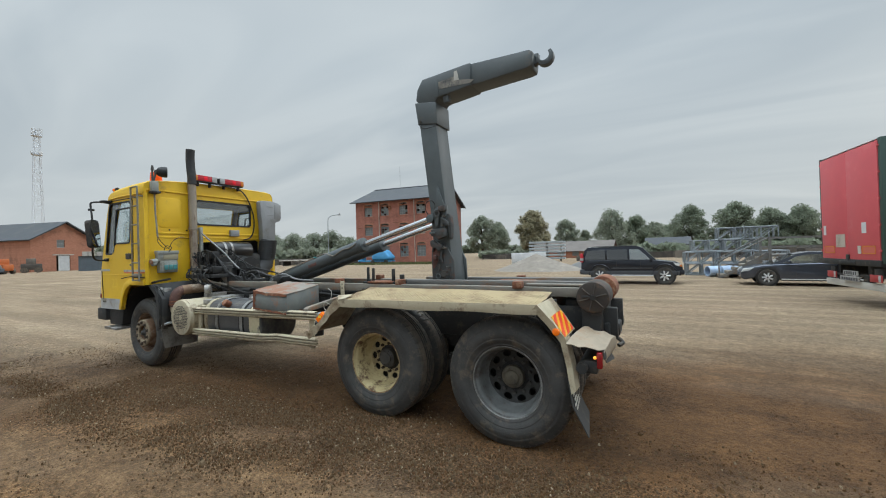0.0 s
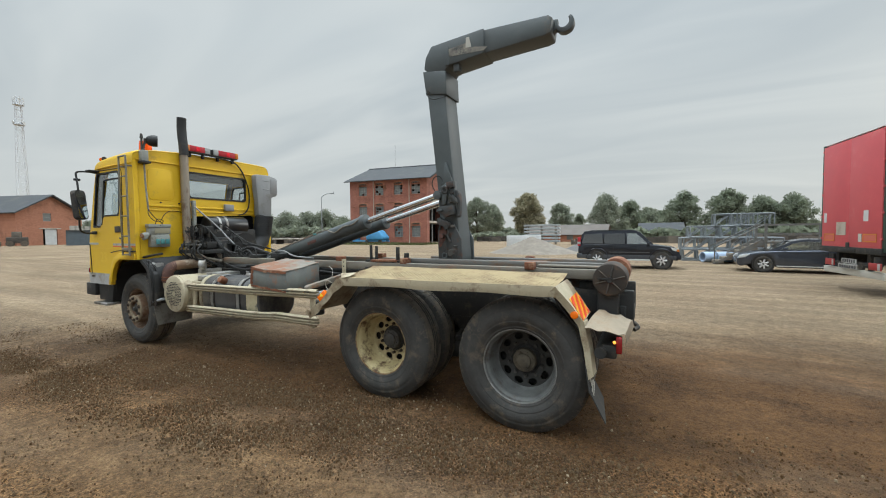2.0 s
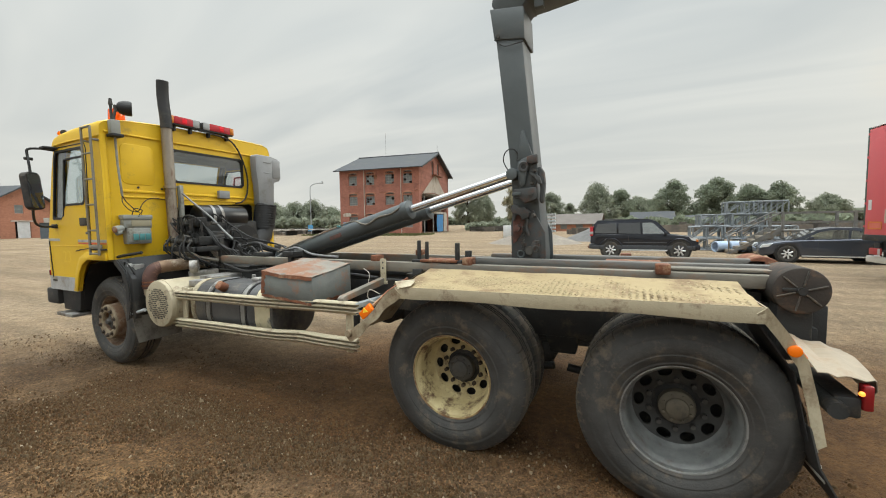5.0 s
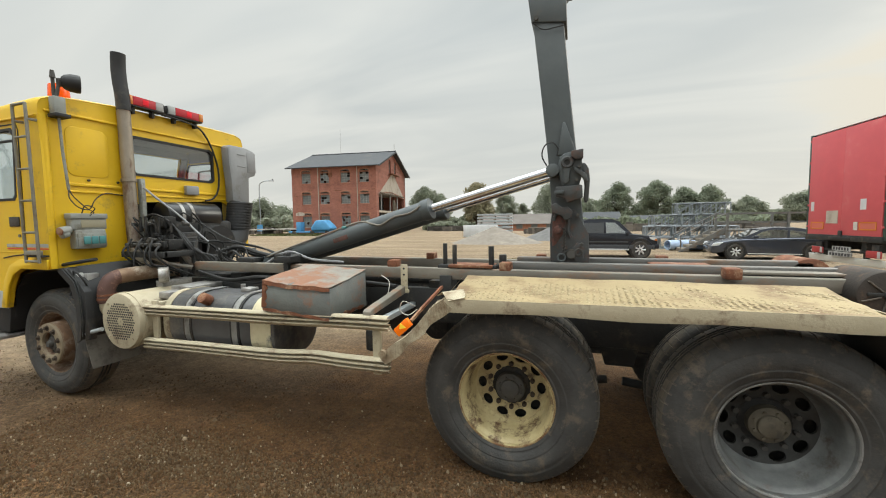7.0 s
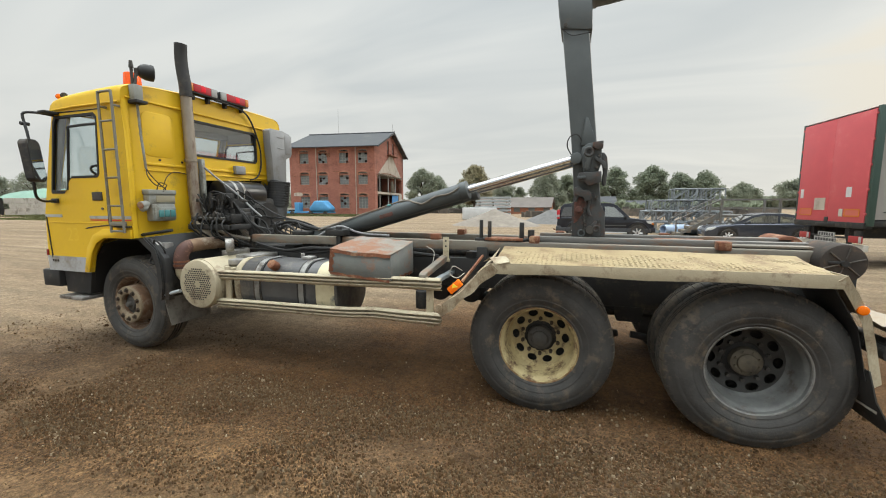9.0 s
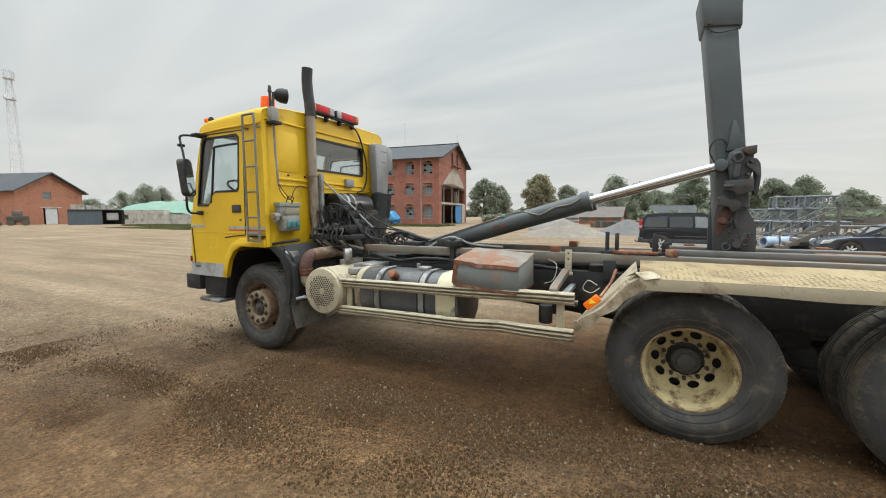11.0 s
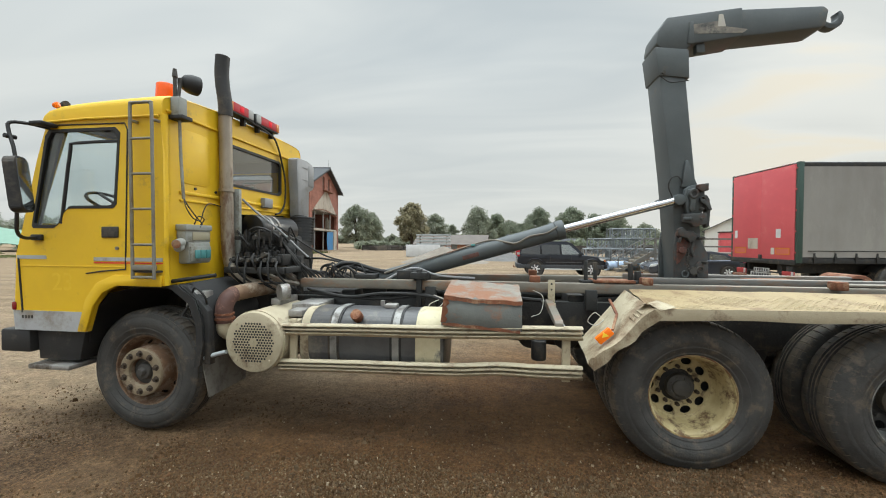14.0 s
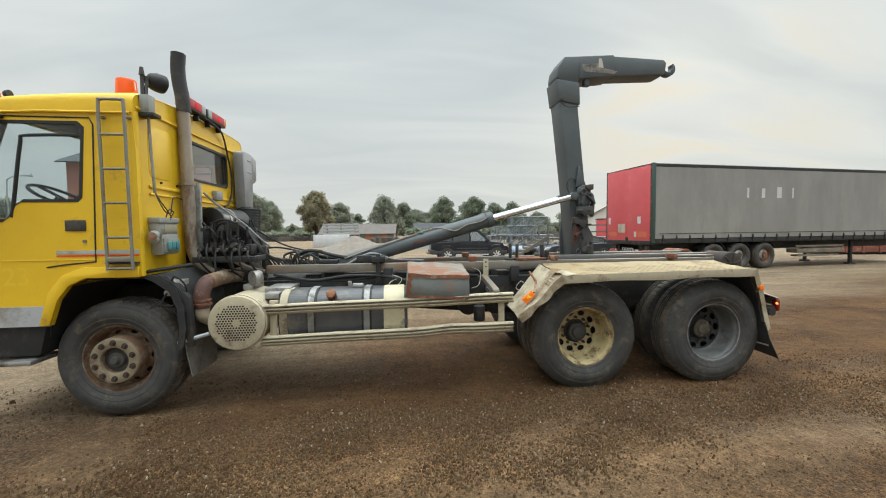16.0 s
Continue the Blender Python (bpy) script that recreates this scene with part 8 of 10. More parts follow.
    part("verge_board", Sh().box(L + o - 0.02, L + o + 0.06, P - 0.1, P + 0.1, R - 0.4, R + 0.2).prism([(-o, E - o * (R - E) / P - 0.25), (P, R - 0.25), (D + o, E - o * (R - E) / P - 0.25), (D + o, E - o * (R - E) / P + 0.02), (P, R + 0.02), (-o, E - o * (R - E) / P + 0.02)], "yz", L + o, L + o + 0.08), M_ROOF, mill)
    part("lightning_rod", Sh().cyl((L + 0.5, P, R), (L + 0.5, P, R + 1.3), 0.03, seg=5), M_WINFRAME, mill)
    part("radio_aerial", Sh().cyl((4.8, P, R), (4.8, P, R + 4.2), 0.02, seg=5), M_WINFRAME, mill)
    mill.matrix_basis = Matrix.Translation((-42.81, 48.68, 0)) @ Matrix.Rotation(radians(8.7), 4, "Z")


build_mill()


def build_shed():
    """Brick shed: its gable runs along local x, the long wall goes off along local y at x = 0."""
    W, Dp, E, R = 10.5, 26.0, 6.2, 9.35
    shed = thing("brick_shed", "long red brick shed with grey roof and pale door", "building")
    door, win = [(3.9, 0), (6.2, 0), (6.2, 2.95), (3.9, 2.95)], [(4.0, 4.4), (5.3, 4.4), (5.3, 5.9), (4.0, 5.9)]
    part("gable_wall", Sh().panel([(0, -0.2), (3.9, -0.2), *[(3.9, 2.95), (6.2, 2.95)], (6.2, -0.2), (W, -0.2), (W, E), (W / 2, R), (0, E)], [win], "xz", 0, 0.4), M_BRICK_SHED, shed, "orange-red brick gable", 0)
    part("long_wall", Sh().box(0, 0.4, 0.4, Dp, -0.2, E), M_BRICK_SHED, shed, "", 0)
    part("long_wall", Sh().box(W - 0.4, W, 0.4, Dp, -0.2, E), M_BRICK_SHED, shed, "", 0)
    part("sliding_door", Sh().box(4.3, 6.15, 0.1, 0.18, 0, 2.9), M_WHITESHEET, shed, "pale sliding door, half open")
    # near-black sheet behind the doorway in place of the shade indoors
    part("opening_shade_sheet", Sh().box(3.9, 6.2, 0.9, 1.0, 0, 3), M_VOID, shed)
    part("lintel", Sh().box(3.3, 6.8, -0.08, 0.1, 2.95, 3.15), M_CONCRETE, shed)
    w = part("window", Sh().panel(win, [[(4.1, 4.5), (5.2, 4.5), (5.2, 5.8), (4.1, 5.8)]], "xz", 0.1, 0.2).box(4.0, 5.3, 0.12, 0.18, 5.12, 5.2), M_WINFRAME, shed, "", 0)
    part("pane", Sh().box(4.1, 5.2, 0.14, 0.15, 4.5, 5.8), M_PANE, w)
    for sgn in (0, 1):
        x0 = -0.7 if not sgn else W + 0.7
        z0 = E - 0.7 * (R - E) / (W / 2)
        part("roof_slope", Sh().plate([[(x0, -0.8, z0), (W / 2, -0.8, R + 0.05)], [(x0, Dp, z0), (W / 2, Dp, R + 0.05)]], 0.2 if not sgn else -0.2), M_ROOF, shed, "dark grey roof", 0)
    shed.matrix_basis = Matrix.Translation((-94.8, 22.0, 0)) @ Matrix(((-0.3, -0.954, 0, 0), (0.954, -0.3, 0, 0), (0, 0, 1, 0), (0, 0, 0, 1)))


build_shed()


def build_mast():
    s = Sh()
    H = 50.0
    mast = thing("radio_mast", "tall steel lattice radio mast with antennas", "mast")
    lattice(s, (0, 0, 0), (0, 0, H), (3.2, 1.3), 22, 0.075)
    part("lattice_tower", s, M_MASTSTEEL, mast, "pale lattice tower", 0)
    for k in range(6):
        a = k * math.pi / 3
        part("antenna_panel", Sh().box(1.3 * math.cos(a) - 0.16, 1.3 * math.cos(a) + 0.16, 1.3 * math.sin(a) - 0.12, 1.3 * math.sin(a) + 0.12, H - 2.6, H - 0.2), M_WHITESHEET, mast)
    for z in (H - 2.9, H - 9.7):
        part("platform", Sh().cyl((0, 0, z), (0, 0, z + 0.1), 1.5, seg=12), M_MASTSTEEL, mast)
    for k in range(3):
        a = 0.5 + k * 2.1
        part("dish", Sh().cyl((1.2 * math.cos(a), 1.2 * math.sin(a), H - 9), (1.6 * math.cos(a), 1.6 * math.sin(a), H - 9), 0.55, seg=14), M_WHITESHEET, mast)
    mast.matrix_basis = Matrix.Translation((2.4 - 193, -3 + 52, 0))


build_mast()


def street_lamp():
    lamp = thing("street_lamp", "tall galvanised street lamp with curved arm", "lamp post")
    part("pole", Sh().tube([(0, 0, 0), (0, 0, 3), (0, 0, 7.7), (0.25, 0, 8.5), (0.9, 0, 8.85), (1.75, 0, 8.95)], 0.075, 8), M_GALV, lamp)
    part("lamp_head", Sh().box(1.6, 2.3, -0.15, 0.15, 8.85, 9.05, 0.05).cyl((2.1, 0, 8.95), (2.1, 0, 9.25), 0.1, seg=8), M_GALV, lamp)
    part("sign_board", Sh().box(-0.55, 0.3, -0.12, -0.07, 0.5, 1.6), M_BLUESTEEL, lamp, "small blue sign")
    lamp.matrix_basis = Matrix.Translation((-49.7, 48.9, 0)) @ Matrix.Rotation(radians(35), 4, "Z")


street_lamp()


# trees: tapered trunk, limbs, and a crown of many small leaf clumps
def tree(at, height, width, leaf, seed, trunk=0.22, base=0.22, label="", density=1.0, name="tree", weep=0.0):
    rng = np.random.default_rng(seed)
    r = random.Random(seed)
    t = thing(name, label or "broad-crowned deciduous tree in full leaf", "tree", group="trees along the yard's edge")
    s = Sh()
    tr = height * 0.022 + 0.06
    top = Vector((r.uniform(-0.3, 0.3), r.uniform(-0.3, 0.3), height * 0.72))
    s.tube([(0, 0, 0), (0.05, 0, height * trunk), (top.x * 0.5, top.y * 0.5, height * 0.5), top], [tr * 1.3, tr, tr * 0.7, tr * 0.25], 7, 3)
    blobs = []
    nb = 60
    for k in range(nb):
        a, q = 2.4 * k + r.uniform(-0.5, 0.5), (k + 0.5) / nb
        z = height * (base + (0.94 - base) * q)
        env = math.sin(math.pi * min(1, 0.2 + 0.78 * q)) ** 0.7
        reach = width / 2 * env * r.uniform(0.1, 0.92) ** 0.7
        c = Vector((reach * math.cos(a), reach * math.sin(a), z + r.uniform(-0.03, 0.03) * height))
        blobs.append((c, width * r.uniform(0.08, 0.16)))
        if k % 3 == 0:
            s.tube([(0.0, 0, max(height * trunk * 0.8, z - height * 0.22)), (c.x * 0.5, c.y * 0.5, z - height * 0.08), c], [tr * 0.45, tr * 0.3, tr * 0.1], 5, 2)
    part("trunk", s, M_BARK, t, "dark bark trunk and limbs")
    n = int(16500 * density)
    big = np.array([b[1] for b in blobs]) ** 2
    pick = rng.choice(nb, n, p=big / big.sum())
    cen = np.array([b[0] for b in blobs])[pick]
    rad = np.array([b[1] for b in blobs])[pick]
    d = rng.normal(size=(n, 3))
    d /= np.linalg.norm(d, axis=1)[:, None]
    p = cen + d * (rad * rng.random(n) ** 0.45)[:, None] * np.array([1, 1, 0.85])
    p += rng.normal(size=(n, 3)) * width * 0.012
    p[:, 2] -= weep * rng.random(n) * rad
    p[:, 2] = np.maximum(p[:, 2], 0.15)
    size = width * 0.0155 * rng.uniform(0.6, 1.6, n)
    u = rng.normal(size=(n, 3))
    u /= np.linalg.norm(u, axis=1)[:, None]
    w = np.cross(u, rng.normal(size=(n, 3)))
    w /= np.linalg.norm(w, axis=1)[:, None]
    u, w = u * size[:, None], w * size[:, None] * 0.75
    v = np.stack([p + u, p + w * 0.9 + u * 0.1, p - u, p - w], 1).reshape(-1, 3)
    me = bpy.data.meshes.new("crown")
    me.from_pydata(v.tolist(), [], np.arange(4 * n).reshape(-1, 4).tolist())
    me.materials.append(M_LEAF[leaf])
    ob = new("crown", me)
    ob.parent = t
    tagged(ob, "crown of many small leaves")
    t.matrix_basis = Matrix.Translation(at)
    return t


def ray_at(az, d, eye=(2.4, -3.2)):
    return (eye[0] + d * math.cos(radians(az)), eye[1] + d * math.sin(radians(az)), 0)


TREES = (
    (105.3, 76, 9.0, 7.0, 1, "autumn-tinted tree standing alone beside the yard"), (100.6, 125, 10.2, 9.5, 2, ""), (98.2, 130, 7.2, 5.5, 3, ""),
    (94.7, 108, 11.6, 7.5, 2, "drooping willow-like grey-green tree"), (91.8, 120, 10.0, 7.5, 0, ""), (89.6, 135, 8.6, 8.0, 3, ""), (88.2, 140, 8.0, 7.0, 0, ""), (85.6, 125, 11.7, 9.0, 0, "dense dark green round-crowned tree"),
    (81.1, 125, 12.2, 9.4, 0, "dense dark green round-crowned tree"), (78.0, 130, 10.0, 8.5, 0, ""), (75.4, 130, 10.2, 8.5, 0, ""), (71.5, 160, 8.0, 9.0, 3, ""), (66.5, 170, 9.6, 12.0, 3, ""),
    (112.6, 100, 10.6, 8.0, 3, "tree beside the brick mill"), (110.2, 108, 9.4, 7.5, 3, ""),
    (142.5, 110, 7.4, 10.0, 2, "grey-green tree with pale undersides"), (139.6, 105, 7.2, 9.0, 2, ""), (137.0, 100, 7.0, 9.0, 3, ""), (134.6, 98, 7.3, 8.5, 3, ""), (132.2, 105, 6.0, 9.0, 0, ""), (145.5, 115, 6.6, 9.0, 2, ""),
    (157.2, 135, 7.6, 7.0, 2, ""), (155.2, 130, 9.6, 8.5, 2, ""), (153.6, 132, 9.0, 7.5, 2, ""), (150.4, 125, 7.6, 8.0, 2, ""), (148.4, 120, 7.0, 8.0, 3, ""), (159.8, 140, 5.5, 9.0, 3, ""),
)
for k, (az, d, h, w, leaf, label) in enumerate(TREES):
    tree(ray_at(az, d), h, w * (1.25 if az < 96 else (1.0 if az < 130 else 0.95)), leaf, 100 + k, base=0.08 if az > 130 else (0.22 if az > 104 else 0.10), label=label, density=(1.3 if d < 100 else 1.0) * (1.0 if az < 130 else 0.5), weep=1.2 if "willow" in label else 0.0)


def leafy_band(name, label, az0, az1, d, h, leaf, seed, n):
    """A far hedge or wood: many leaf clumps along an arc, with an uneven top."""
    rng = np.random.default_rng(seed)
    az = rng.uniform(az0, az1, n)
    dist = d + rng.uniform(-6, 6, n)
    top = h * (0.62 + 0.38 * np.array([noise.noise((a * 0.9, seed, 0)) for a in az]))
    z = top * rng.random(n) ** 0.7
    p = np.stack([2.4 + dist * np.cos(np.radians(az)), -3.2 + dist * np.sin(np.radians(az)), z], -1)
    size = 0.0045 * d * rng.uniform(0.6, 1.5, n)
    u = rng.normal(size=(n, 3))
    u /= np.linalg.norm(u, axis=1)[:, None]
    w = np.cross(u, rng.normal(size=(n, 3)))
    w /= np.linalg.norm(w, axis=1)[:, None]
    v = np.stack([p + u * size[:, None], p + w * size[:, None], p - u * size[:, None], p - w * size[:, None]], 1).reshape(-1, 3)
    me = bpy.data.meshes.new(name)
    me.from_pydata(v.tolist(), [], np.arange(4 * n).reshape(-1, 4).tolist())
    me.materials.append(M_LEAF[leaf])
    tagged(new(name, me), label, "hedge", "", "stuff")


leafy_band("far_wood", "distant low woodland on the horizon", 96, 118, 260, 6.5, 3, 3, 6000)
leafy_band("far_wood", "distant low woodland on the horizon", 55, 96, 240, 7.5, 3, 5, 9000)
leafy_band("far_wood", "distant low woodland on the horizon", 118, 172, 230, 7.0, 2, 6, 9000)
leafy_band("hedge", "shrubby green hedge behind the yard", 131, 147, 92, 4.6, 3, 8, 5000)
leafy_band("hedge", "low scrub beside the mill", 104, 113, 84, 2.2, 3, 9, 2500)
leafy_band("hedge", "low scrub behind the steel yard", 70, 92, 95, 3.0, 0, 10, 4000)


def grass(name, x0, x1, y0, y1, n, h, seed):
    rng = np.random.default_rng(seed)
    x, y = rng.uniform(x0, x1, n), rng.uniform(y0, y1, n)
    a = rng.uniform(0, 3.14, n)
    w, hh = 0.10 * rng.uniform(0.5, 1.5, n), h * rng.uniform(0.4, 1.2, n)
    dx, dy = w * np.cos(a), w * np.sin(a)
    lean = rng.normal(0, 0.08, (n, 2))
    zero = np.zeros(n) - 0.02
    v = np.stack([np.stack([x - dx, y - dy, zero], -1), np.stack([x + dx, y + dy, zero], -1), np.stack([x + lean[:, 0], y + lean[:, 1], hh], -1)], 1).reshape(-1, 3)
    me = bpy.data.meshes.new(name)
    me.from_pydata(v.tolist(), [], np.arange(3 * n).reshape(-1, 3).tolist())
    me.materials.append(M_GRASS)
    tagged(new(name, me), "rough patch of yellow-green grass", "grass", "", "stuff")


grass("grass_patch", -44, -24, 41, 47, 9000, 0.22, 1)
grass("grass_patch", -72, -56, 27, 33, 6000, 0.2, 2)
grass("grass_patch", -62, -44, 21, 29, 6000, 0.10, 4)


# ---- cars ----
def car(name, label, prof_body, prof_glass, panes, wheels, r, half, paint, tumble, belt, extras):
    """prof_body and prof_glass: side outlines (x forward, z); the greenhouse leans in by tumble above belt."""
    c = thing(name, label, "car")
    nose = max(p[0] for p in prof_body)
    tail = min(p[0] for p in prof_body)

    def lean(ob, k=0.0):
        for v in ob.data.vertices:
            s_ = -1 if v.co.y < 0 else 1
            over = max(0.0, v.co.z - belt)
            v.co.y -= s_ * tumble * over * 1.0
            t = (v.co.x - tail) / (nose - tail)
            v.co.y *= 1 - 0.16 * max(0, abs(2 * t - 1) - 0.62) ** 1.2 / 0.38
    body = part("body", Sh().prism(prof_body, "xz", -half, half, 0.05, 3), paint, c, "", 40)
    lean(body)
    # hollow greenhouse: two side skins with window openings, roof sheet, front and rear screens
    skin = Sh()
    for sgn in (-1, 1):
        skin.panel(prof_glass, [q[0] for q in panes], "xz", sgn * (half - 0.05), sgn * (half - 0.075))
    up = prof_glass[1:-1]
    skin.plate([[(x, -half + 0.06, z), (x, 0.0, z + 0.03), (x, half - 0.06, z)] for x, z in up], 0.03)
    glassy = part("greenhouse", skin, paint, c, "", 40)
    lean(glassy)
    for (a, b), material, nm in (((prof_glass[-2], prof_glass[-1]), M_SCREEN, "windscreen"), ((prof_glass[0], prof_glass[1]), M_DARKGLASS, "rear_screen")):
        lean(part(nm, Sh().plate([[(a[0], -half + 0.10, a[1]), (a[0], half - 0.10, a[1])], [(b[0], -half + 0.10, b[1]), (b[0], half - 0.10, b[1])]], 0.006), material, glassy))
    for y in (-0.62, 0.12):
        part("car_seat", Sh().box(-0.55, -0.38, y, y + 0.5, belt - 0.4, belt + 0.26, 0.06).box(-0.52, -0.42, y + 0.12, y + 0.38, belt + 0.24, belt + 0.42, 0.04), M_INTERIOR, c)
    part("cabin_tub", Sh().box(prof_glass[0][0] + 0.3, prof_glass[-1][0] - 0.25, -half + 0.12, half - 0.12, belt - 0.06, belt - 0.02), M_INTERIOR, c)
    for poly, material in panes:
        for sgn in (-1, 1):
            y = sgn * (half - 0.046)
            q = part("side_window", Sh().prism(poly, "xz", y, y + 0.004 * sgn), material, glassy, "dark tinted window" if material is M_DARKGLASS else "")
            lean(q)
    for x in wheels:
        for sgn in (-1, 1):
            y = sgn * half
            part("arch_lining", Sh().cyl((x, y - 0.22 * sgn, r + 0.02), (x, y + 0.006 * sgn, r + 0.02), r + 0.07, seg=28), M_NEARBLACK, body)
            w = part("wheel", Sh().lathe([(r * 0.62, 0.03), (r * 0.6, 0.0), (r * 0.66, -0.012), (r * 0.92, -0.006), (r, 0.03), (r, 0.2), (r * 0.9, 0.22)], (x, y + 0.012 * sgn, r), 32, 1.0 if sgn < 0 else -1.0), M_RUBBER, c, "black car tyre")
            s = Sh().lathe([(r * 0.63, 0.02), (r * 0.60, 0.006), (r * 0.56, 0.03), (r * 0.56, 0.1)], (x, y + 0.012 * sgn, r), 32, 1.0 if sgn < 0 else -1.0).cyl((x, y, r), (x, y + 0.02 * -sgn, r), r * 0.16, seg=12)
            for k in range(7):
                a = 2 * math.pi * k / 7
                s.tube([(x + 0.1 * r * math.cos(a), y, r + 0.1 * r * math.sin(a)), (x + 0.58 * r * math.cos(a), y - 0.006 * sgn, r + 0.58 * r * math.sin(a))], r * 0.11, 5, 1)
            part("alloy_rim", s, M_ALLOY, w, "silver alloy wheel")
            part("brake", Sh().cyl((x, y - 0.07 * sgn, r), (x, y - 0.08 * sgn, r), r * 0.55, seg=20), M_NEARBLACK, w)
    extras(c, body, half, lean)
    return c


def arch_cut(x, r, z):
    return [(x - r * math.cos(math.pi * k / 8), z + r * math.sin(math.pi * k / 8) * 1.0) for k in range(9)]


def suv_extras(c, body, half, lean):
    for sgn in (-1, 1):
        y = half * sgn
        part("headlamp", Sh().prism([(1.85, 0.84), (2.11, 0.78), (2.06, 0.91), (1.76, 0.96)], "xz", y - 0.02 * sgn, y + 0.004 * sgn), M_HEADLAMP, body)
        part("rear_lamp", Sh().box(-2.30, -2.16, min(y - 0.2 * sgn, y - 0.02 * sgn), max(y - 0.2 * sgn, y - 0.02 * sgn), 1.0, 1.42, 0.02), M_RED, body, "tall red rear lamp")
        part("cladding", Sh().box(-2.2, 2.0, min(y, y + 0.02 * sgn), max(y, y + 0.02 * sgn), 0.42, 0.60, 0.01), M_CLADDING, body, "grey lower cladding")
        part("running_board", Sh().box(-0.9, 0.95, min(y - 0.05 * sgn, y + 0.06 * sgn), max(y - 0.05 * sgn, y + 0.06 * sgn), 0.36, 0.42, 0.01), M_ALLOY, body)
        for x in (-1.37, 1.42):
            part("arch_flare", Sh().tube([(x + 0.50 * math.cos(math.pi * k / 12), y - 0.006 * sgn, 0.40 + 0.49 * math.sin(math.pi * k / 12)) for k in range(13)], 0.030, 6, 1), M_CARBLACK, body, "black flared wheel arch")
        part("lamp_band", Sh().box(-2.305, -2.155, min(y - 0.19 * sgn, y - 0.015 * sgn), max(y - 0.19 * sgn, y - 0.015 * sgn), 1.08, 1.20, 0.008), M_WHITELENS, body)
        part("roof_rail", Sh().tube([(-1.85, 0.62 * sgn, 1.67), (-1.65, 0.62 * sgn, 1.735), (0.2, 0.62 * sgn, 1.735), (0.4, 0.62 * sgn, 1.67)], 0.02, 6, 1), M_BLACK, body)
        part("door_mirror", Sh().box(0.80, 0.93, min(y, y + 0.18 * sgn), max(y, y + 0.18 * sgn), 1.05, 1.2, 0.03), M_CARBLACK, body)
        for x in (-0.62, 0.42):
            part("door_gap", Sh().box(x, x + 0.01, min(y, y + 0.003 * sgn), max(y, y + 0.003 * sgn), 0.6, 1.12), M_NEARBLACK, body)
            part("door_handle", Sh().box(x - 0.26, x - 0.06, min(y, y + 0.03 * sgn), max(y, y + 0.03 * sgn), 1.0, 1.04, 0.008), M_CARBLACK, body)
    for sgn in (-1, 1):
        y = half * sgn
        part("door_moulding", Sh().box(-0.85, 0.92, min(y, y + 0.014 * sgn), max(y, y + 0.014 * sgn), 0.70, 0.745, 0.004), M_CLADDING, body, "grey door moulding")
        part("window_line", Sh().box(-2.05, 0.86, min(y - 0.02 * sgn, y + 0.004 * sgn), max(y - 0.02 * sgn, y + 0.004 * sgn), 1.085, 1.10, 0.002), M_CLADDING, body)
        part("turn_lamp", Sh().prism([(2.02, 0.79), (2.12, 0.77), (2.08, 0.86), (2.0, 0.88)], "xz", y - 0.02 * sgn, y + 0.006 * sgn), M_AMBERDULL, body)
        part("fog_lamp", Sh().cyl((2.08, y - 0.16 * sgn, 0.55), (2.16, y - 0.18 * sgn, 0.55), 0.06, seg=14), M_HEADLAMP, body)
    part("front_bumper", Sh().box(1.95, 2.2, -half + 0.05, half - 0.05, 0.42, 0.64, 0.05), M_CARBLACK, body)
    part("rear_bumper", Sh().box(-2.33, -2.1, -half + 0.03, half - 0.03, 0.42, 0.66, 0.04), M_CLADDING, body)
    part("tow_ball", Sh().tube([(-2.3, 0, 0.42), (-2.42, 0, 0.42), (-2.46, 0, 0.5)], 0.03, 6, 2), M_RUST, body)


suv_body = [(-2.24, 0.45), (-2.28, 0.75), (-2.26, 1.06), (-0.5, 1.10), (0.95, 1.08), (1.25, 1.05), (1.9, 0.97), (2.12, 0.84), (2.15, 0.55), (2.05, 0.38)] + arch_cut(1.42, 0.44, 0.40)[::-1] + [(0.95, 0.36), (-0.9, 0.36)] + arch_cut(-1.37, 0.44, 0.40)[::-1] + [(-1.9, 0.42)]
suv = car("suv", "black off-road estate car parked on the yard", suv_body, [(-2.25, 1.02), (-2.12, 1.50), (-1.95, 1.68), (0.25, 1.70), (0.52, 1.62), (1.12, 1.04)],
          (([(-2.10, 1.13), (-1.98, 1.55), (-1.15, 1.58), (-1.12, 1.12)], M_DARKGLASS), ([(-1.04, 1.12), (-1.06, 1.58), (-0.15, 1.59), (-0.12, 1.11)], M_DARKGLASS), ([(-0.03, 1.11), (-0.06, 1.59), (0.36, 1.58), (0.86, 1.11)], M_CARGLASS)),
          (-1.37, 1.42), 0.385, 0.92, M_CARBLACK, 0.22, 1.06, suv_extras)
suv.matrix_basis = Matrix.Translation((1.65, 16.05, 0)) @ Matrix.Scale(0.90, 4) @ Matrix.Scale(1.05, 4, (0, 0, 1))


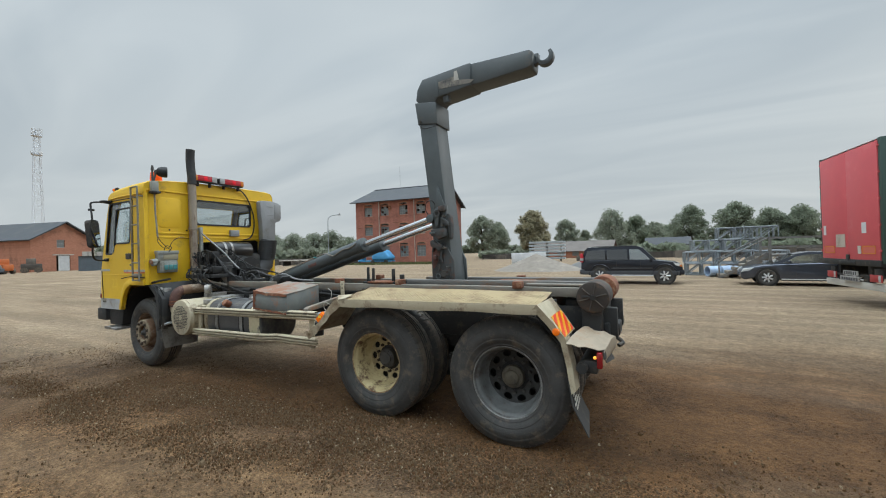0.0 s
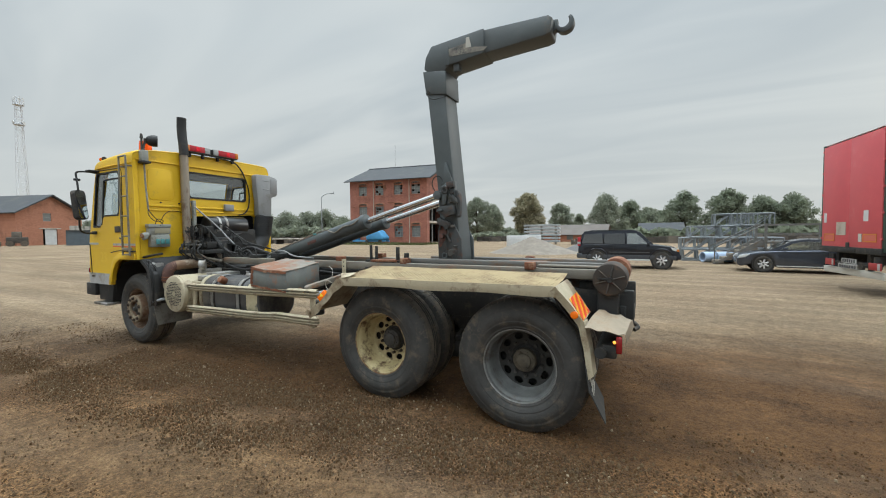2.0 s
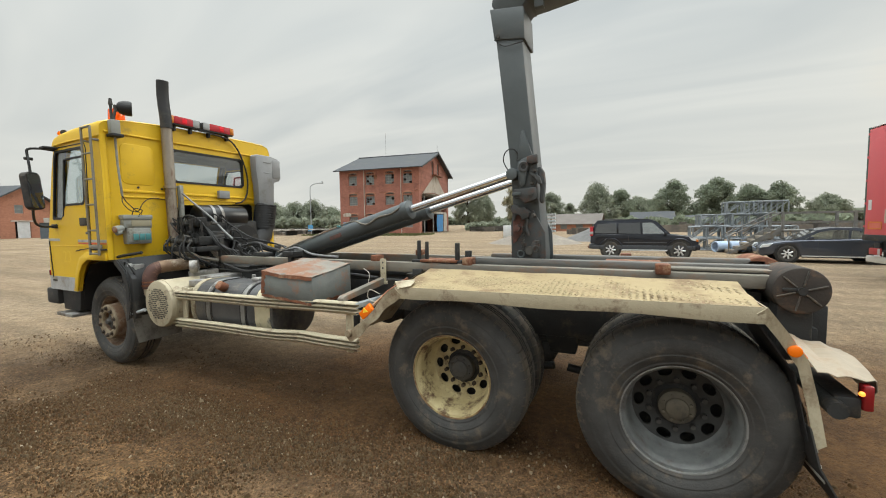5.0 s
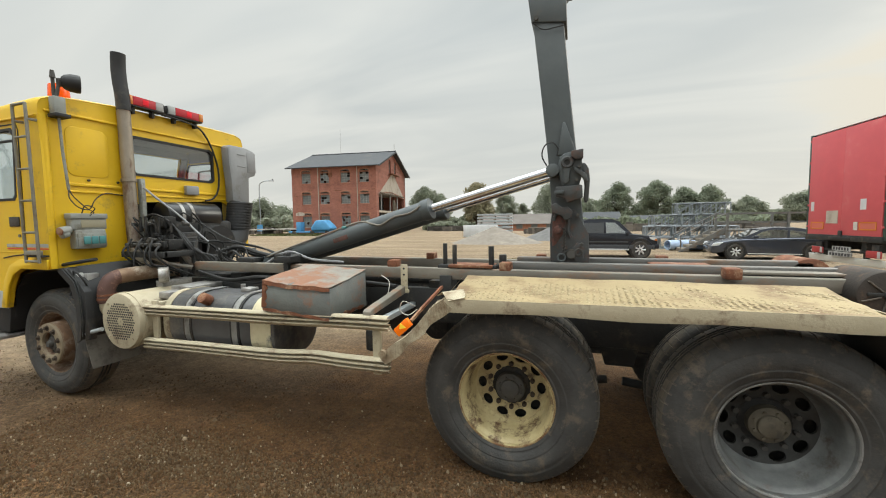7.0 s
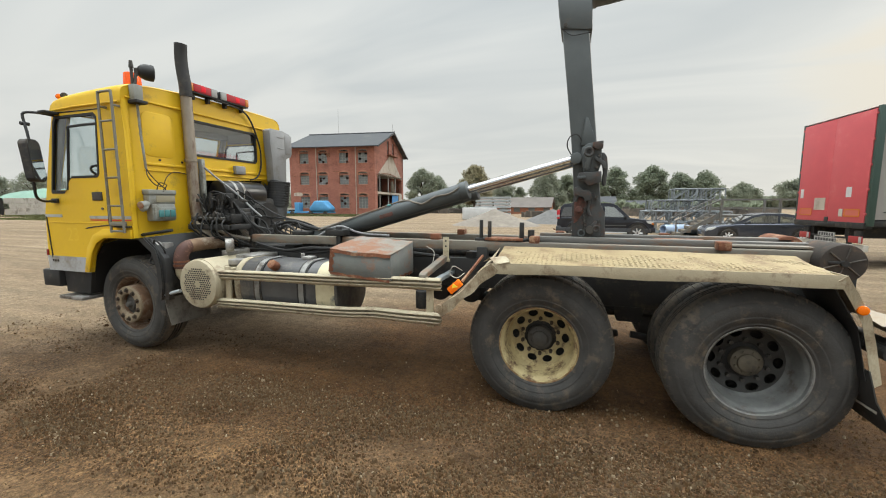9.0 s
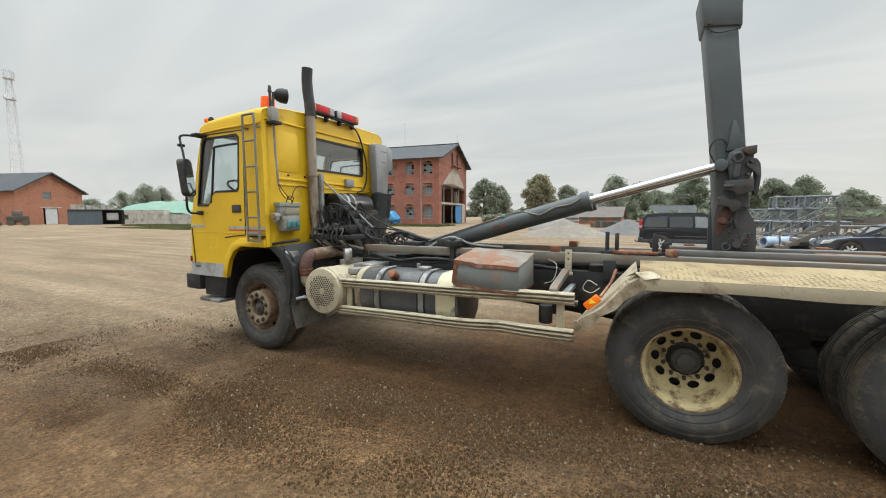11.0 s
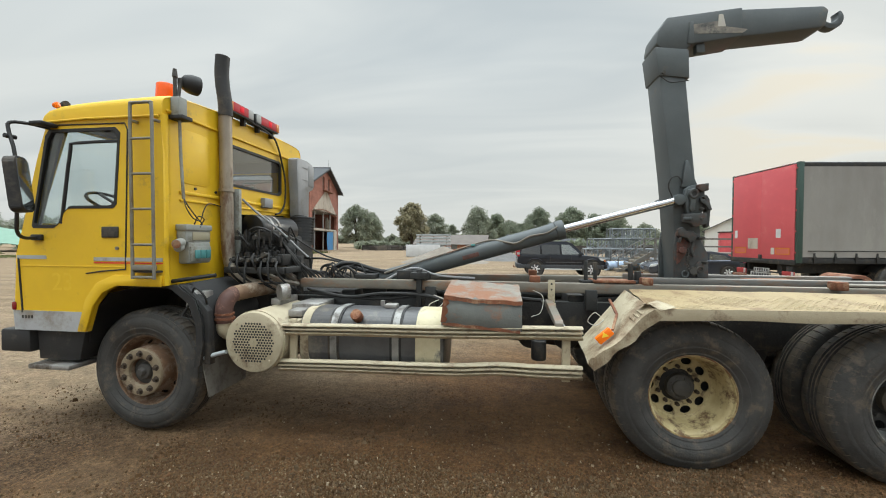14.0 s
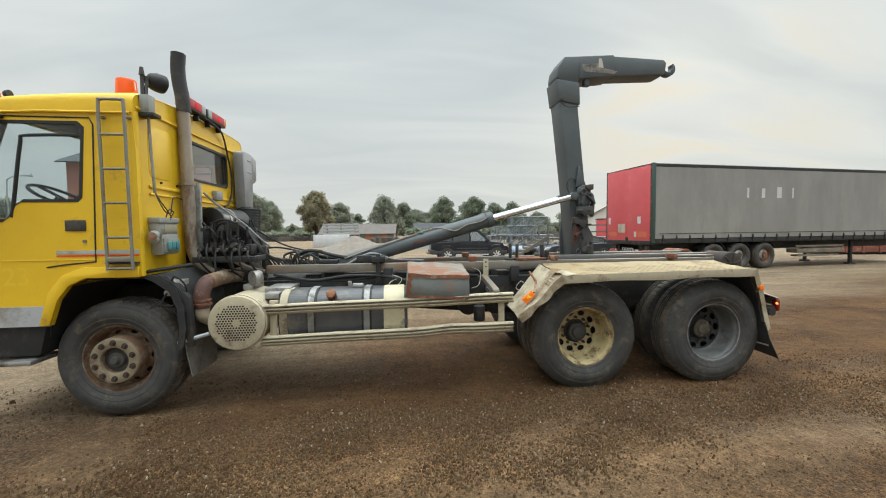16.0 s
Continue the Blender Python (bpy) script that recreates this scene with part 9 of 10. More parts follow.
def sedan_extras(c, body, half, lean):
    for sgn in (-1, 1):
        y = half * sgn
        part("headlamp", Sh().prism([(2.02, 0.60), (2.30, 0.56), (2.22, 0.70), (1.85, 0.74)], "xz", y - 0.12 * sgn, y - 0.02 * sgn, 0.01), M_HEADLAMP, body, "clear headlamp")
        part("rear_lamp", Sh().prism([(-2.26, 0.66), (-2.05, 0.70), (-2.0, 0.84), (-2.24, 0.84)], "xz", y - 0.2 * sgn, y - 0.02 * sgn, 0.01), M_RED, body)
        part("door_mirror", Sh().box(0.62, 0.76, min(y, y + 0.17 * sgn), max(y, y + 0.17 * sgn), 0.90, 1.02, 0.03), M_CARBLUE, body)
        for x in (-0.55, 0.45):
            part("door_gap", Sh().box(x, x + 0.01, min(y, y + 0.003 * sgn), max(y, y + 0.003 * sgn), 0.36, 0.86), M_NEARBLACK, body)
            part("door_handle", Sh().box(x - 0.24, x - 0.06, min(y, y + 0.025 * sgn), max(y, y + 0.025 * sgn), 0.78, 0.81, 0.006), M_CARBLUE, body)
        part("sill_trim", Sh().box(-0.95, 0.95, min(y, y + 0.006 * sgn), max(y, y + 0.006 * sgn), 0.24, 0.28, 0.002), M_ALLOY, body)
    part("grille", Sh().box(2.22, 2.30, -0.35, 0.35, 0.34, 0.58, 0.02), M_NEARBLACK, body)


sed_body = [(-2.28, 0.32), (-2.32, 0.6), (-2.24, 0.92), (-1.5, 0.96), (0.9, 0.88), (1.5, 0.84), (2.1, 0.72), (2.3, 0.56), (2.31, 0.32), (2.2, 0.22)] + arch_cut(1.40, 0.38, 0.32)[::-1] + [(0.95, 0.2), (-0.95, 0.2)] + arch_cut(-1.33, 0.38, 0.32)[::-1] + [(-1.85, 0.25)]
sedan = car("sedan", "very dark blue four-door saloon parked by the trailer", sed_body, [(-1.95, 0.88), (-1.35, 1.20), (-0.75, 1.315), (0.05, 1.325), (0.5, 1.235), (1.3, 0.85)],
            (([(-1.5, 0.97), (-1.15, 1.16), (-0.55, 1.255), (-0.50, 0.94)], M_CARGLASS), ([(-0.42, 0.94), (-0.46, 1.262), (0.05, 1.268), (0.40, 1.19), (0.88, 0.92)], M_CARGLASS)),
            (-1.33, 1.40), 0.335, 0.90, M_CARBLUE, 0.30, 0.90, sedan_extras)
sedan.matrix_basis = Matrix.Translation((7.56, 16.10, 0)) @ Matrix.Rotation(radians(176), 4, "Z") @ Matrix.Scale(0.87, 4) @ Matrix.Scale(1.05, 4, (0, 0, 1))


# ---- curtain-sided semi-trailer: rear doors at local x = 0, near side at local y = 0 ----
def build_trailer():
    L, W, B, T = 13.6, 2.5, 1.16, 3.93
    t = thing("semi_trailer", "curtain-sided semi-trailer with red doors and grey curtains", "trailer")
    part("curtain", Sh().plate([[(0.12 + (L - 0.2) * k / 60, 0.0 + 0.012 * math.sin(1.9 * k) * (0.4 + 0.6 * math.sin(0.7 * k)), B + 0.06), (0.12 + (L - 0.2) * k / 60, 0.004 * math.sin(k), 2.5), (0.12 + (L - 0.2) * k / 60, 0.0, T - 0.12)] for k in range(61)], 0.01), M_CURTAIN, t, "grimy grey tarpaulin curtain", 60)
    part("curtain", Sh().box(0.12, L - 0.08, W - 0.01, W, B + 0.06, T - 0.12), M_CURTAIN, t)
    part("top_rail", Sh().box(0, L, -0.012, 0.05, T - 0.14, T - 0.02, 0.01), M_CHASSIS, t)
    part("top_rail", Sh().box(0, L, W - 0.05, W + 0.012, T - 0.14, T - 0.02, 0.01), M_CHASSIS, t)
    part("roof_sheet", Sh().box(0, L, 0.0, W, T - 0.02, T, 0.004), M_WHITESHEET, t, "pale translucent roof sheet")
    part("bottom_rail", Sh().box(0, L, 0.0, 0.06, B - 0.12, B + 0.04, 0.01), M_CHASSIS, t)
    part("front_wall", Sh().box(L - 0.06, L, 0, W, B, T - 0.02), M_CURTAIN, t)
    part("floor", Sh().box(0, L, 0.02, W - 0.02, B - 0.1, B), M_CHASSIS, t)
    for k in range(23):
        x = 0.45 + 0.58 * k
        part("curtain_strap", Sh().box(x, x + 0.04, -0.035, -0.015, B - 0.1, B + 0.18).box(x - 0.02, x + 0.06, -0.045, -0.018, B + 0.02, B + 0.09, 0.006), M_CHASSIS, t)
    part("lower_seam", Sh().tube([(0.3, -0.012, B + 0.24), (L - 0.3, -0.012, B + 0.24)], 0.012, 5, 1), M_CHASSIS, t)
    for k in range(2):
        y0 = 0.05 + 1.2 * k
        door = part("rear_door", Sh().box(-0.04, 0.0, y0, y0 + 1.197, B - 0.02, T - 0.06, 0.006), M_REDSHEET, t, "faded red rear door")
        part("marker_plate", Sh().box(-0.048, -0.041, y0 + (0.15 if k == 0 else 0.6), y0 + (0.6 if k == 0 else 1.05), B + 0.14, B + 0.30), M_FADEDPLATE, door, "faded orange and red marker plate")
        part("marker_edge", Sh().panel([(y0 + (0.13 if k == 0 else 0.58), B + 0.12), (y0 + (0.62 if k == 0 else 1.07), B + 0.12), (y0 + (0.62 if k == 0 else 1.07), B + 0.32), (y0 + (0.13 if k == 0 else 0.58), B + 0.32)], [[(y0 + (0.16 if k == 0 else 0.61), B + 0.15), (y0 + (0.59 if k == 0 else 1.04), B + 0.15), (y0 + (0.59 if k == 0 else 1.04), B + 0.29), (y0 + (0.16 if k == 0 else 0.61), B + 0.29)]], "yz", -0.050, -0.046), M_AMBERDULL, door)
        part("sticker", Sh().box(-0.046, -0.041, y0 + (0.45 if k == 0 else 0.98), y0 + (0.62 if k == 0 else 1.1), B + 0.62, B + 0.88), M_WHITESHEET, door, "white torn sticker")
    part("grey_patch", Sh().box(-0.052, -0.041, 1.35, 1.75, B + 0.28, B + 0.62), M_PLASTER, t)
    part("bare_patch", Sh().box(-0.05, -0.0405, 0.72, 0.84, B + 0.12, B + 0.32), M_PALE, t)
    for y in (0.0, W):
        part("corner_post", Sh().box(-0.02, 0.12, y - 0.05, y + 0.05, B - 0.1, T, 0.01), M_GREENTRIM, t, "dark green corner post")
        for k in range(5):
            part("hinge", Sh().box(-0.05, 0.0, max(0.01, y - 0.06), min(W - 0.01, y + 0.06), B + 0.17 + 0.6 * k, B + 0.22 + 0.6 * k, 0.006), M_REDSHEET, t)
    part("rear_beam", Sh().box(-0.06, 0.12, 0.0, W, B - 0.17, B - 0.02, 0.01), M_CHASSIS, t)
    part("door_lock", Sh().box(-0.08, -0.04, 0.9, 1.6, B - 0.14, B - 0.06, 0.01).box(-0.07, -0.04, 1.18, 1.3, B - 0.1, B + 0.1, 0.01), M_CHASSIS, t)
    lampbar = part("lamp_bar", Sh().box(-0.015, 0.03, 0.1, W - 0.3, B - 0.45, B - 0.40, 0.01), M_CHASSIS, t)
    for y in (0.02, W - 0.68):
        lamp = part("tail_lamp", Sh().box(-0.045, -0.015, y, y + 0.42, B - 0.53, B - 0.36, 0.012), M_TAILRED, lampbar, "red tail lamp")
        part("clear_lens", Sh().box(-0.049, -0.044, y + 0.02, y + 0.10, B - 0.52, B - 0.37, 0.004), M_WHITELENS, lamp)
        part("lamp_bracket", Sh().box(-0.015, 0.05, y + 0.1, y + 0.3, B - 0.5, B - 0.22, 0.008), M_CHASSIS, lampbar)
    part("number_plate", Sh().box(-0.04, -0.02, 0.9, 1.5, B - 0.43, B - 0.31), M_GREYPLATE, lampbar)
    s = Sh()
    for k in range(6):
        s.box(-0.044, -0.039, 0.95 + 0.09 * k, 1.0 + 0.09 * k, B - 0.41, B - 0.33)
    part("plate_bars", s, M_INTERIOR, lampbar)
    part("maker_plate", Sh().box(-0.045, -0.02, 0.85, 1.62, B - 0.57, B - 0.45), M_GREYPLATE, lampbar, "grimy pale maker plate")
    s = Sh()
    for k in range(7):
        s.box(-0.049, -0.044, 0.9 + 0.1 * k, 0.965 + 0.1 * k, B - 0.555, B - 0.485)
    part("maker_bars", s, M_INTERIOR, lampbar)
    part("underrun_bar", Sh().box(0.02, 0.14, 0.05, W - 0.05, 0.42, 0.58, 0.01), M_PALE, t, "pale grimy rear underrun bar")
    for y in (0.55, W - 0.7):
        part("underrun_stay", Sh().box(0.05, 0.13, y, y + 0.08, 0.5, B - 0.2), M_CHASSIS, t)
        part("chassis_beam", Sh().box(0.1, L - 0.5, y + 0.1, y + 0.22, 0.72, B - 0.1), M_CHASSIS, t)
    for x in (2.8, 4.0, 5.2):
        for sgn in (-1, 1):
            y = 0.03 if sgn < 0 else W - 0.03
            sg = 1.0 if sgn < 0 else -1.0
            w = part("wheel", tyre((x, 0.50), y, 0.36, sg, 0.50), M_RUBBER, t, "black trailer tyre")
            part("rim", Sh().lathe([(0.292, 0.03), (0.28, 0.04), (0.25, 0.10), (0.2, 0.10), (0.17, 0.05), (0.11, 0.04), (0.10, 0.0), (0.0, -0.01)], (x, y, 0.52), 28, sg), M_RUST if x != 4.0 else M_HUB, w, "dusty steel rim")
            part("rim_ring", Sh().lathe([(0.205, 0.075), (0.17, 0.045), (0.12, 0.038)], (x, y - 0.006 * sg, 0.52), 28, sg), M_ALU, w)
        part("axle", Sh().cyl((x, 0.2, 0.52), (x, W - 0.2, 0.52), 0.08, seg=10), M_CHASSIS, t)
        part("mud_wing", Sh().plate([[(x + 0.58 * math.cos(a), 0.06, 0.56 + 0.56 * math.sin(a)), (x + 0.58 * math.cos(a), 0.42, 0.56 + 0.56 * math.sin(a))] for a in [radians(25 + 130 * k / 6) for k in range(7)]], 0.01), M_BLACK, t, "", 60)
    part("pallet_rack", Sh().box(6.9, 9.4, 0.1, 0.5, 0.55, 0.72, 0.01).box(6.9, 9.4, 0.1, 0.16, 0.78, 0.86, 0.01).box(7.0, 9.2, 0.12, 0.4, 0.4, 0.47, 0.01), M_TIMBER, t, "timber in the side rack")
    for y in (0.35, W - 0.45):
        part("landing_leg", Sh().box(10.2, 10.32, y, y + 0.1, 0.05, B, 0.01).box(10.08, 10.44, y - 0.06, y + 0.16, 0.0, 0.06, 0.01), M_CHASSIS, t)
    for x, w, h in ((4.2, 0.1, 0.38), (4.9, 0.16, 0.36), (5.65, 0.22, 0.42), (6.4, 0.08, 0.40)):
        part("paint_mark", Sh().box(x, x + w, -0.016, -0.012, 2.72, 2.72 + h), M_WHITESHEET, t, "faded white letter patch")
    t.matrix_basis = Matrix.Translation((7.06, 9.10, 0)) @ Matrix.Rotation(radians(6.5), 4, "Z")


build_trailer()

# ---- steel yard: truss stack, platform with stairs, pipes, heaps ----
def truss_section(at, rot, L=1.38, w=0.60):
    """A short square girder: end frames of round tube, four chords, one slanted brace a bay on each face."""
    t = thing("truss_section", "dull galvanised lattice truss section stacked in the yard", "truss", group="stacked truss sections")
    h = w / 2
    for x in (-L / 2, 0.0, L / 2):
        part("end_frame" if x else "middle_frame", Sh().tube([(x, u * h, h + v * h) for u, v in ((-1, -0.8), (-0.8, -1), (0.8, -1), (1, -0.8), (1, 0.8), (0.8, 1), (-0.8, 1), (-1, 0.8), (-1, -0.8))], 0.03, 6, 1), M_TRUSS, t)
    for u, v in ((-1, -1), (1, -1), (1, 1), (-1, 1)):
        part("chord", Sh().cyl((-L / 2, 0.97 * u * h, h + 0.97 * v * h), (L / 2, 0.97 * u * h, h + 0.97 * v * h), 0.032, seg=6), M_TRUSS, t)
    for k in (-1, 1):
        for i in (-1, 0):
            a, b = i * L / 2 + 0.04, (i + 1) * L / 2 - 0.04
            part("brace", Sh().cyl((a, k * h, 0.04), (b, k * h, w - 0.04), 0.018, seg=5), M_TRUSS, t)
            part("brace", Sh().cyl((a, -k * h, h + k * h), (b, k * h, h + k * h), 0.018, seg=5), M_TRUSS, t)
    t.matrix_basis = Matrix.Translation(at) @ Matrix.Rotation(radians(rot), 4, "Z")
    return t


first = truss_section((4.75, 21.6, 0.0), 4)
rng = random.Random(8)
for lvl, count, x0 in ((0, 3, 4.75), (1, 3, 4.75), (2, 2, 5.05), (3, 2, 6.2)):
    for k in range(count):
        for dy in (0, 0.72, 1.44):
            if lvl == 0 and k == 0 and dy == 0:
                continue
            if lvl == 3 and dy > 1:
                continue
            copy_thing(first, Matrix.Translation((x0 + (0.98 if lvl == 3 else 1.42) * k + 0.12 * dy + rng.uniform(-0.08, 0.08), 21.6 + dy + rng.uniform(-0.05, 0.05), 0.615 * lvl)) @ Matrix.Rotation(radians(4 + rng.uniform(-6, 6)), 4, "Z"))


def build_platform():
    p = thing("steel_platform", "galvanised steel platform with side stairs and railing", "platform")
    part("deck", Sh().box(0, 5.6, 0, 1.6, 1.05, 1.15, 0.01), M_PLATFORM, p, "steel grating deck")
    for x in (0.05, 2.6, 5.5):
        for y in (0.05, 1.55):
            part("post", Sh().box(x - 0.05, x + 0.05, y - 0.05, y + 0.05, 0, 2.0), M_PLATFORM, p)
    for z in (1.95, 1.5):
        for y in (0.05, 1.55):
            part("rail", Sh().box(0, 5.6, y - 0.03, y + 0.03, z - 0.04, z + 0.04), M_PLATFORM, p)
    for k in range(9):
        part("brace", Sh().cyl((0.1 + 0.6 * k, 0.05, 0.55), (0.4 + 0.6 * k, 0.05, 1.05), 0.025, seg=5), M_PLATFORM, p)
    part("lower_chord", Sh().box(0, 5.6, 0.02, 0.08, 0.5, 0.58), M_PLATFORM, p)
    for y in (0.1, 1.4):
        part("stringer", Sh().prism([(-2.1, 0.0), (-1.9, 0.0), (0.1, 1.02), (0.1, 1.22), (-0.1, 1.22)], "xz", y, y + 0.06), M_PLATFORM, p)
        part("stair_rail", Sh().cyl((-2.0, y, 0.85), (0.05, y, 1.98), 0.03, seg=6).cyl((-2.0, y, 0.05), (-2.0, y, 0.85), 0.03, seg=6), M_PLATFORM, p)
    for k in range(6):
        part("tread", Sh().box(-1.95 + 0.34 * k, -1.60 + 0.34 * k, 0.12, 1.42, 0.02 + 0.17 * k, 0.17 + 0.17 * k, 0.008), M_TIMBER, p, "grey timber step")
    p.matrix_basis = Matrix.Translation((7.15, 19.2, 0)) @ Matrix.Rotation(radians(3), 4, "Z") @ Matrix.Scale(0.94, 4)


build_platform()
for k in range(3):
    q = thing("plastic_pipe", "short blue-grey plastic pipe lying on the ground", "pipe", group="blue pipes")
    part("barrel", Sh().lathe([(0.21, 0), (0.26, 0), (0.26, 1.5), (0.21, 1.5), (0.21, 0)], (0, 0, 0.26), 20, 1.0), M_BLUEPIPE if k else M_BLUEPIPE, q)
    q.matrix_basis = Matrix.Translation((4.9 + 0.56 * k, 20.2 + 0.12 * k, 0)) @ Matrix.Rotation(radians(-62), 4, "Z")
tim = thing("timber_stack", "stack of grey weathered timber baulks", "timber")
for k in range(5):
    part("baulk", Sh().box(0, 1.9, 0.24 * (k % 3), 0.24 * (k % 3) + 0.22, 0.2 * (k // 3), 0.2 * (k // 3) + 0.18, 0.01), M_TIMBER, tim)
tim.matrix_basis = Matrix.Translation((6.5, 19.0, 0)) @ Matrix.Rotation(radians(10), 4, "Z")


def heap(name, label, at, rx, ry, h, material, seed):
    s = Sh()
    n, m = 36, 14
    ring = []
    for j in range(m + 1):
        t = j / m
        row = []
        for k in range(n):
            a = 2 * math.pi * k / n
            f = t * (1 + 0.13 * noise.noise((2 * math.cos(a), 2 * math.sin(a), seed)))
            z = h * (1 - t) ** 1.05 * (1 + 0.10 * noise.noise((3 * t * math.cos(a), 3 * t * math.sin(a), seed + 3)))
            row.append(s.bm.verts.new((rx * f * math.cos(a), ry * f * math.sin(a), max(-0.03, z - 0.05 * t + 0.05 * noise.noise((9 * t * math.cos(a), 9 * t * math.sin(a), seed + 5)) * (1 - t)))))
        ring.append(row)
    for a, b in zip(ring, ring[1:]):
        for k in range(n):
            s.bm.faces.new((a[k], b[k], b[(k + 1) % n], a[(k + 1) % n]))
    ob = whole(name, s, material, label, "heap", "", "", 60)
    ob.matrix_basis = Matrix.Translation(at)


heap("gravel_mound", "pale grey gravel heap on the yard", (-5.4, 26.5, 0), 3.5, 2.6, 1.25, M_GRAVELPILE, 3)
heap("gravel_mound", "darker grey gravel heap behind the car", (-1.3, 31.5, 0), 3.0, 2.4, 1.2, M_DARKPILE, 7)


def gabled_house(name, label, at, rot, L, D, E, R, wall, roof, openings=()):
    h = thing(name, label, "building")
    part("wall", Sh().box(0, L, 0, D, -0.1, E), wall, h, "", 0)
    for x in (0.0, L - 0.2):
        part("gable", Sh().prism([(0, E), (D, E), (D / 2, R)], "yz", x, x + 0.2), wall, h, "", 0)
    for y0 in (-0.4, D + 0.4):
        z0 = E - 0.4 * (R - E) / (D / 2)
        part("roof_slope", Sh().plate([[(-0.4, y0, z0 + 0.05), (-0.4, D / 2, R + 0.05)], [(L + 0.4, y0, z0 + 0.05), (L + 0.4, D / 2, R + 0.05)]], 0.1 if y0 > 0 else -0.1), roof, h, "", 0)
    for x, z, w, hh, material in openings:
        part("window" if z > 0.3 else "door", Sh().box(x, x + w, -0.04, 0.05, z, z + hh, 0.01), material, h)
    h.matrix_basis = Matrix.Translation(at) @ Matrix.Rotation(radians(rot), 4, "Z")
    return h


gabled_house("farm_house", "low red brick house with grey roof beyond the yard", (-15.2, 62, 0), -2, 12, 7, 1.25, 2.75, M_BRICK_SHED, M_ROOF2, [(1.5 + 2.4 * k, 0.35, 1.0, 0.75, M_PANE) for k in range(5)])
gabled_house("farm_shed", "low dark-roofed shed among the trees", (1.5, 92, 0), 0, 8, 6, 1.9, 3.4, M_TIMBER, M_ROOF, [])
gabled_house("farm_shed", "long low green-roofed shed beyond the steel yard", (11.5, 88, 0), 0, 7, 5, 1.5, 2.4, M_CONCRETE, M_ROOF, [])
house = gabled_house("white_house", "white rendered house with gable towards the yard", (36.5, 72.9, 0), -118, 9, 12.4, 3.65, 7.0, M_WHITEWALL, M_ROOF, [(5.5, 0.9, 1.2, 1.2, M_PANE)])
part("garage_door", Sh().box(8.98, 9.04, 0.55, 2.35, 0.0, 3.1, 0.01), M_CONCRETE, house, "grey weathered garage door", 0)
part("door_frame", Sh().box(8.98, 9.08, 0.42, 0.55, 0.0, 3.25, 0.01).box(8.98, 9.08, 2.35, 2.48, 0.0, 3.25, 0.01).box(8.98, 9.08, 0.55, 2.35, 3.1, 3.25, 0.01), M_CHASSIS, house, "", 0)
red = thing("red_container", "bright red steel container beside the white house", "container")
part("box", Sh().box(0, 6, 0, 2.4, 0, 2.78, 0.03), M_REDSHEET, red)
part("roof", Sh().box(-0.08, 6.08, -0.08, 2.48, 2.78, 2.9, 0.02), M_CHASSIS, red)
for k in range(20):
    part("rib", Sh().box(0.15 + 0.29 * k, 0.29 + 0.29 * k, -0.03, 0.0, 0.1, 2.68), M_REDSHEET, red)
red.matrix_basis = Matrix.Translation((23.5, 44, 0)) @ Matrix.Rotation(radians(-24), 4, "Z")

# pale concrete block and stacked grey panels behind the heaps
blk = thing("concrete_block", "large white concrete block", "block")
part("block", Sh().box(0, 3.6, 0, 1.4, 0, 1.25, 0.03), M_WHITESHEET, blk)
blk.matrix_basis = Matrix.Translation((-10.8, 36.6, 0)) @ Matrix.Rotation(radians(14), 4, "Z")
pan = thing("panel_stack", "stack of pale grey wall panels with spacers", "panels")
for k in range(6):
    part("panel", Sh().box(0, 4.6, 0, 1.2, 0.25 + 0.42 * k, 0.5 + 0.42 * k, 0.01), M_GALV, pan)
    for x in (0.4, 2.2, 4.0):
        part("spacer", Sh().box(x, x + 0.12, 0.02, 1.15, 0.08 + 0.42 * k if k else 0, 0.25 + 0.42 * k), M_TIMBER, pan)
pan.matrix_basis = Matrix.Translation((-12.0, 47.5, 0)) @ Matrix.Rotation(radians(4), 4, "Z")

wag = thing("rust_red_skip", "long rust-red ribbed steel skip beyond the trailer", "skip")
part("tub", Sh().box(0, 9, 0, 2.0, 0.12, 1.35, 0.02), M_SKIP, wag)
for k in range(11):
    part("rib", Sh().box(0.1 + 0.86 * k, 0.2 + 0.86 * k, -0.06, 0, 0.1, 1.35), M_SKIP, wag)
part("top_rim", Sh().box(-0.04, 9.04, -0.08, 0.0, 1.27, 1.4, 0.01), M_SKIP, wag)
part("skid", Sh().box(0, 9, 0.2, 1.8, 0.0, 0.12), M_CHASSIS, wag)
wag.matrix_basis = Matrix.Translation((22.2, 15.6, 0)) @ Matrix.Rotation(radians(-12), 4, "Z")

# low scrap and timber beyond the yard
def scrap(name, label, az0, az1, d, h, n, seed):
    r = random.Random(seed)
    s = Sh()
    for k in range(n):
        x, y, _ = ray_at(r.uniform(az0, az1), d + r.uniform(-2, 2))
        a, b, c = r.uniform(0.2, 1.6), r.uniform(0.15, 0.6), r.uniform(0.2, h)
        s.box(x - a, x + a, y - b, y + b, 0, c, 0, Matrix.Translation((x, y, 0)) @ Matrix.Rotation(r.uniform(-0.6, 0.6), 4, "Z") @ Matrix.Translation((-x, -y, 0)))
    whole(name, s, M_SCRAP, label, "scrap", "stuff")


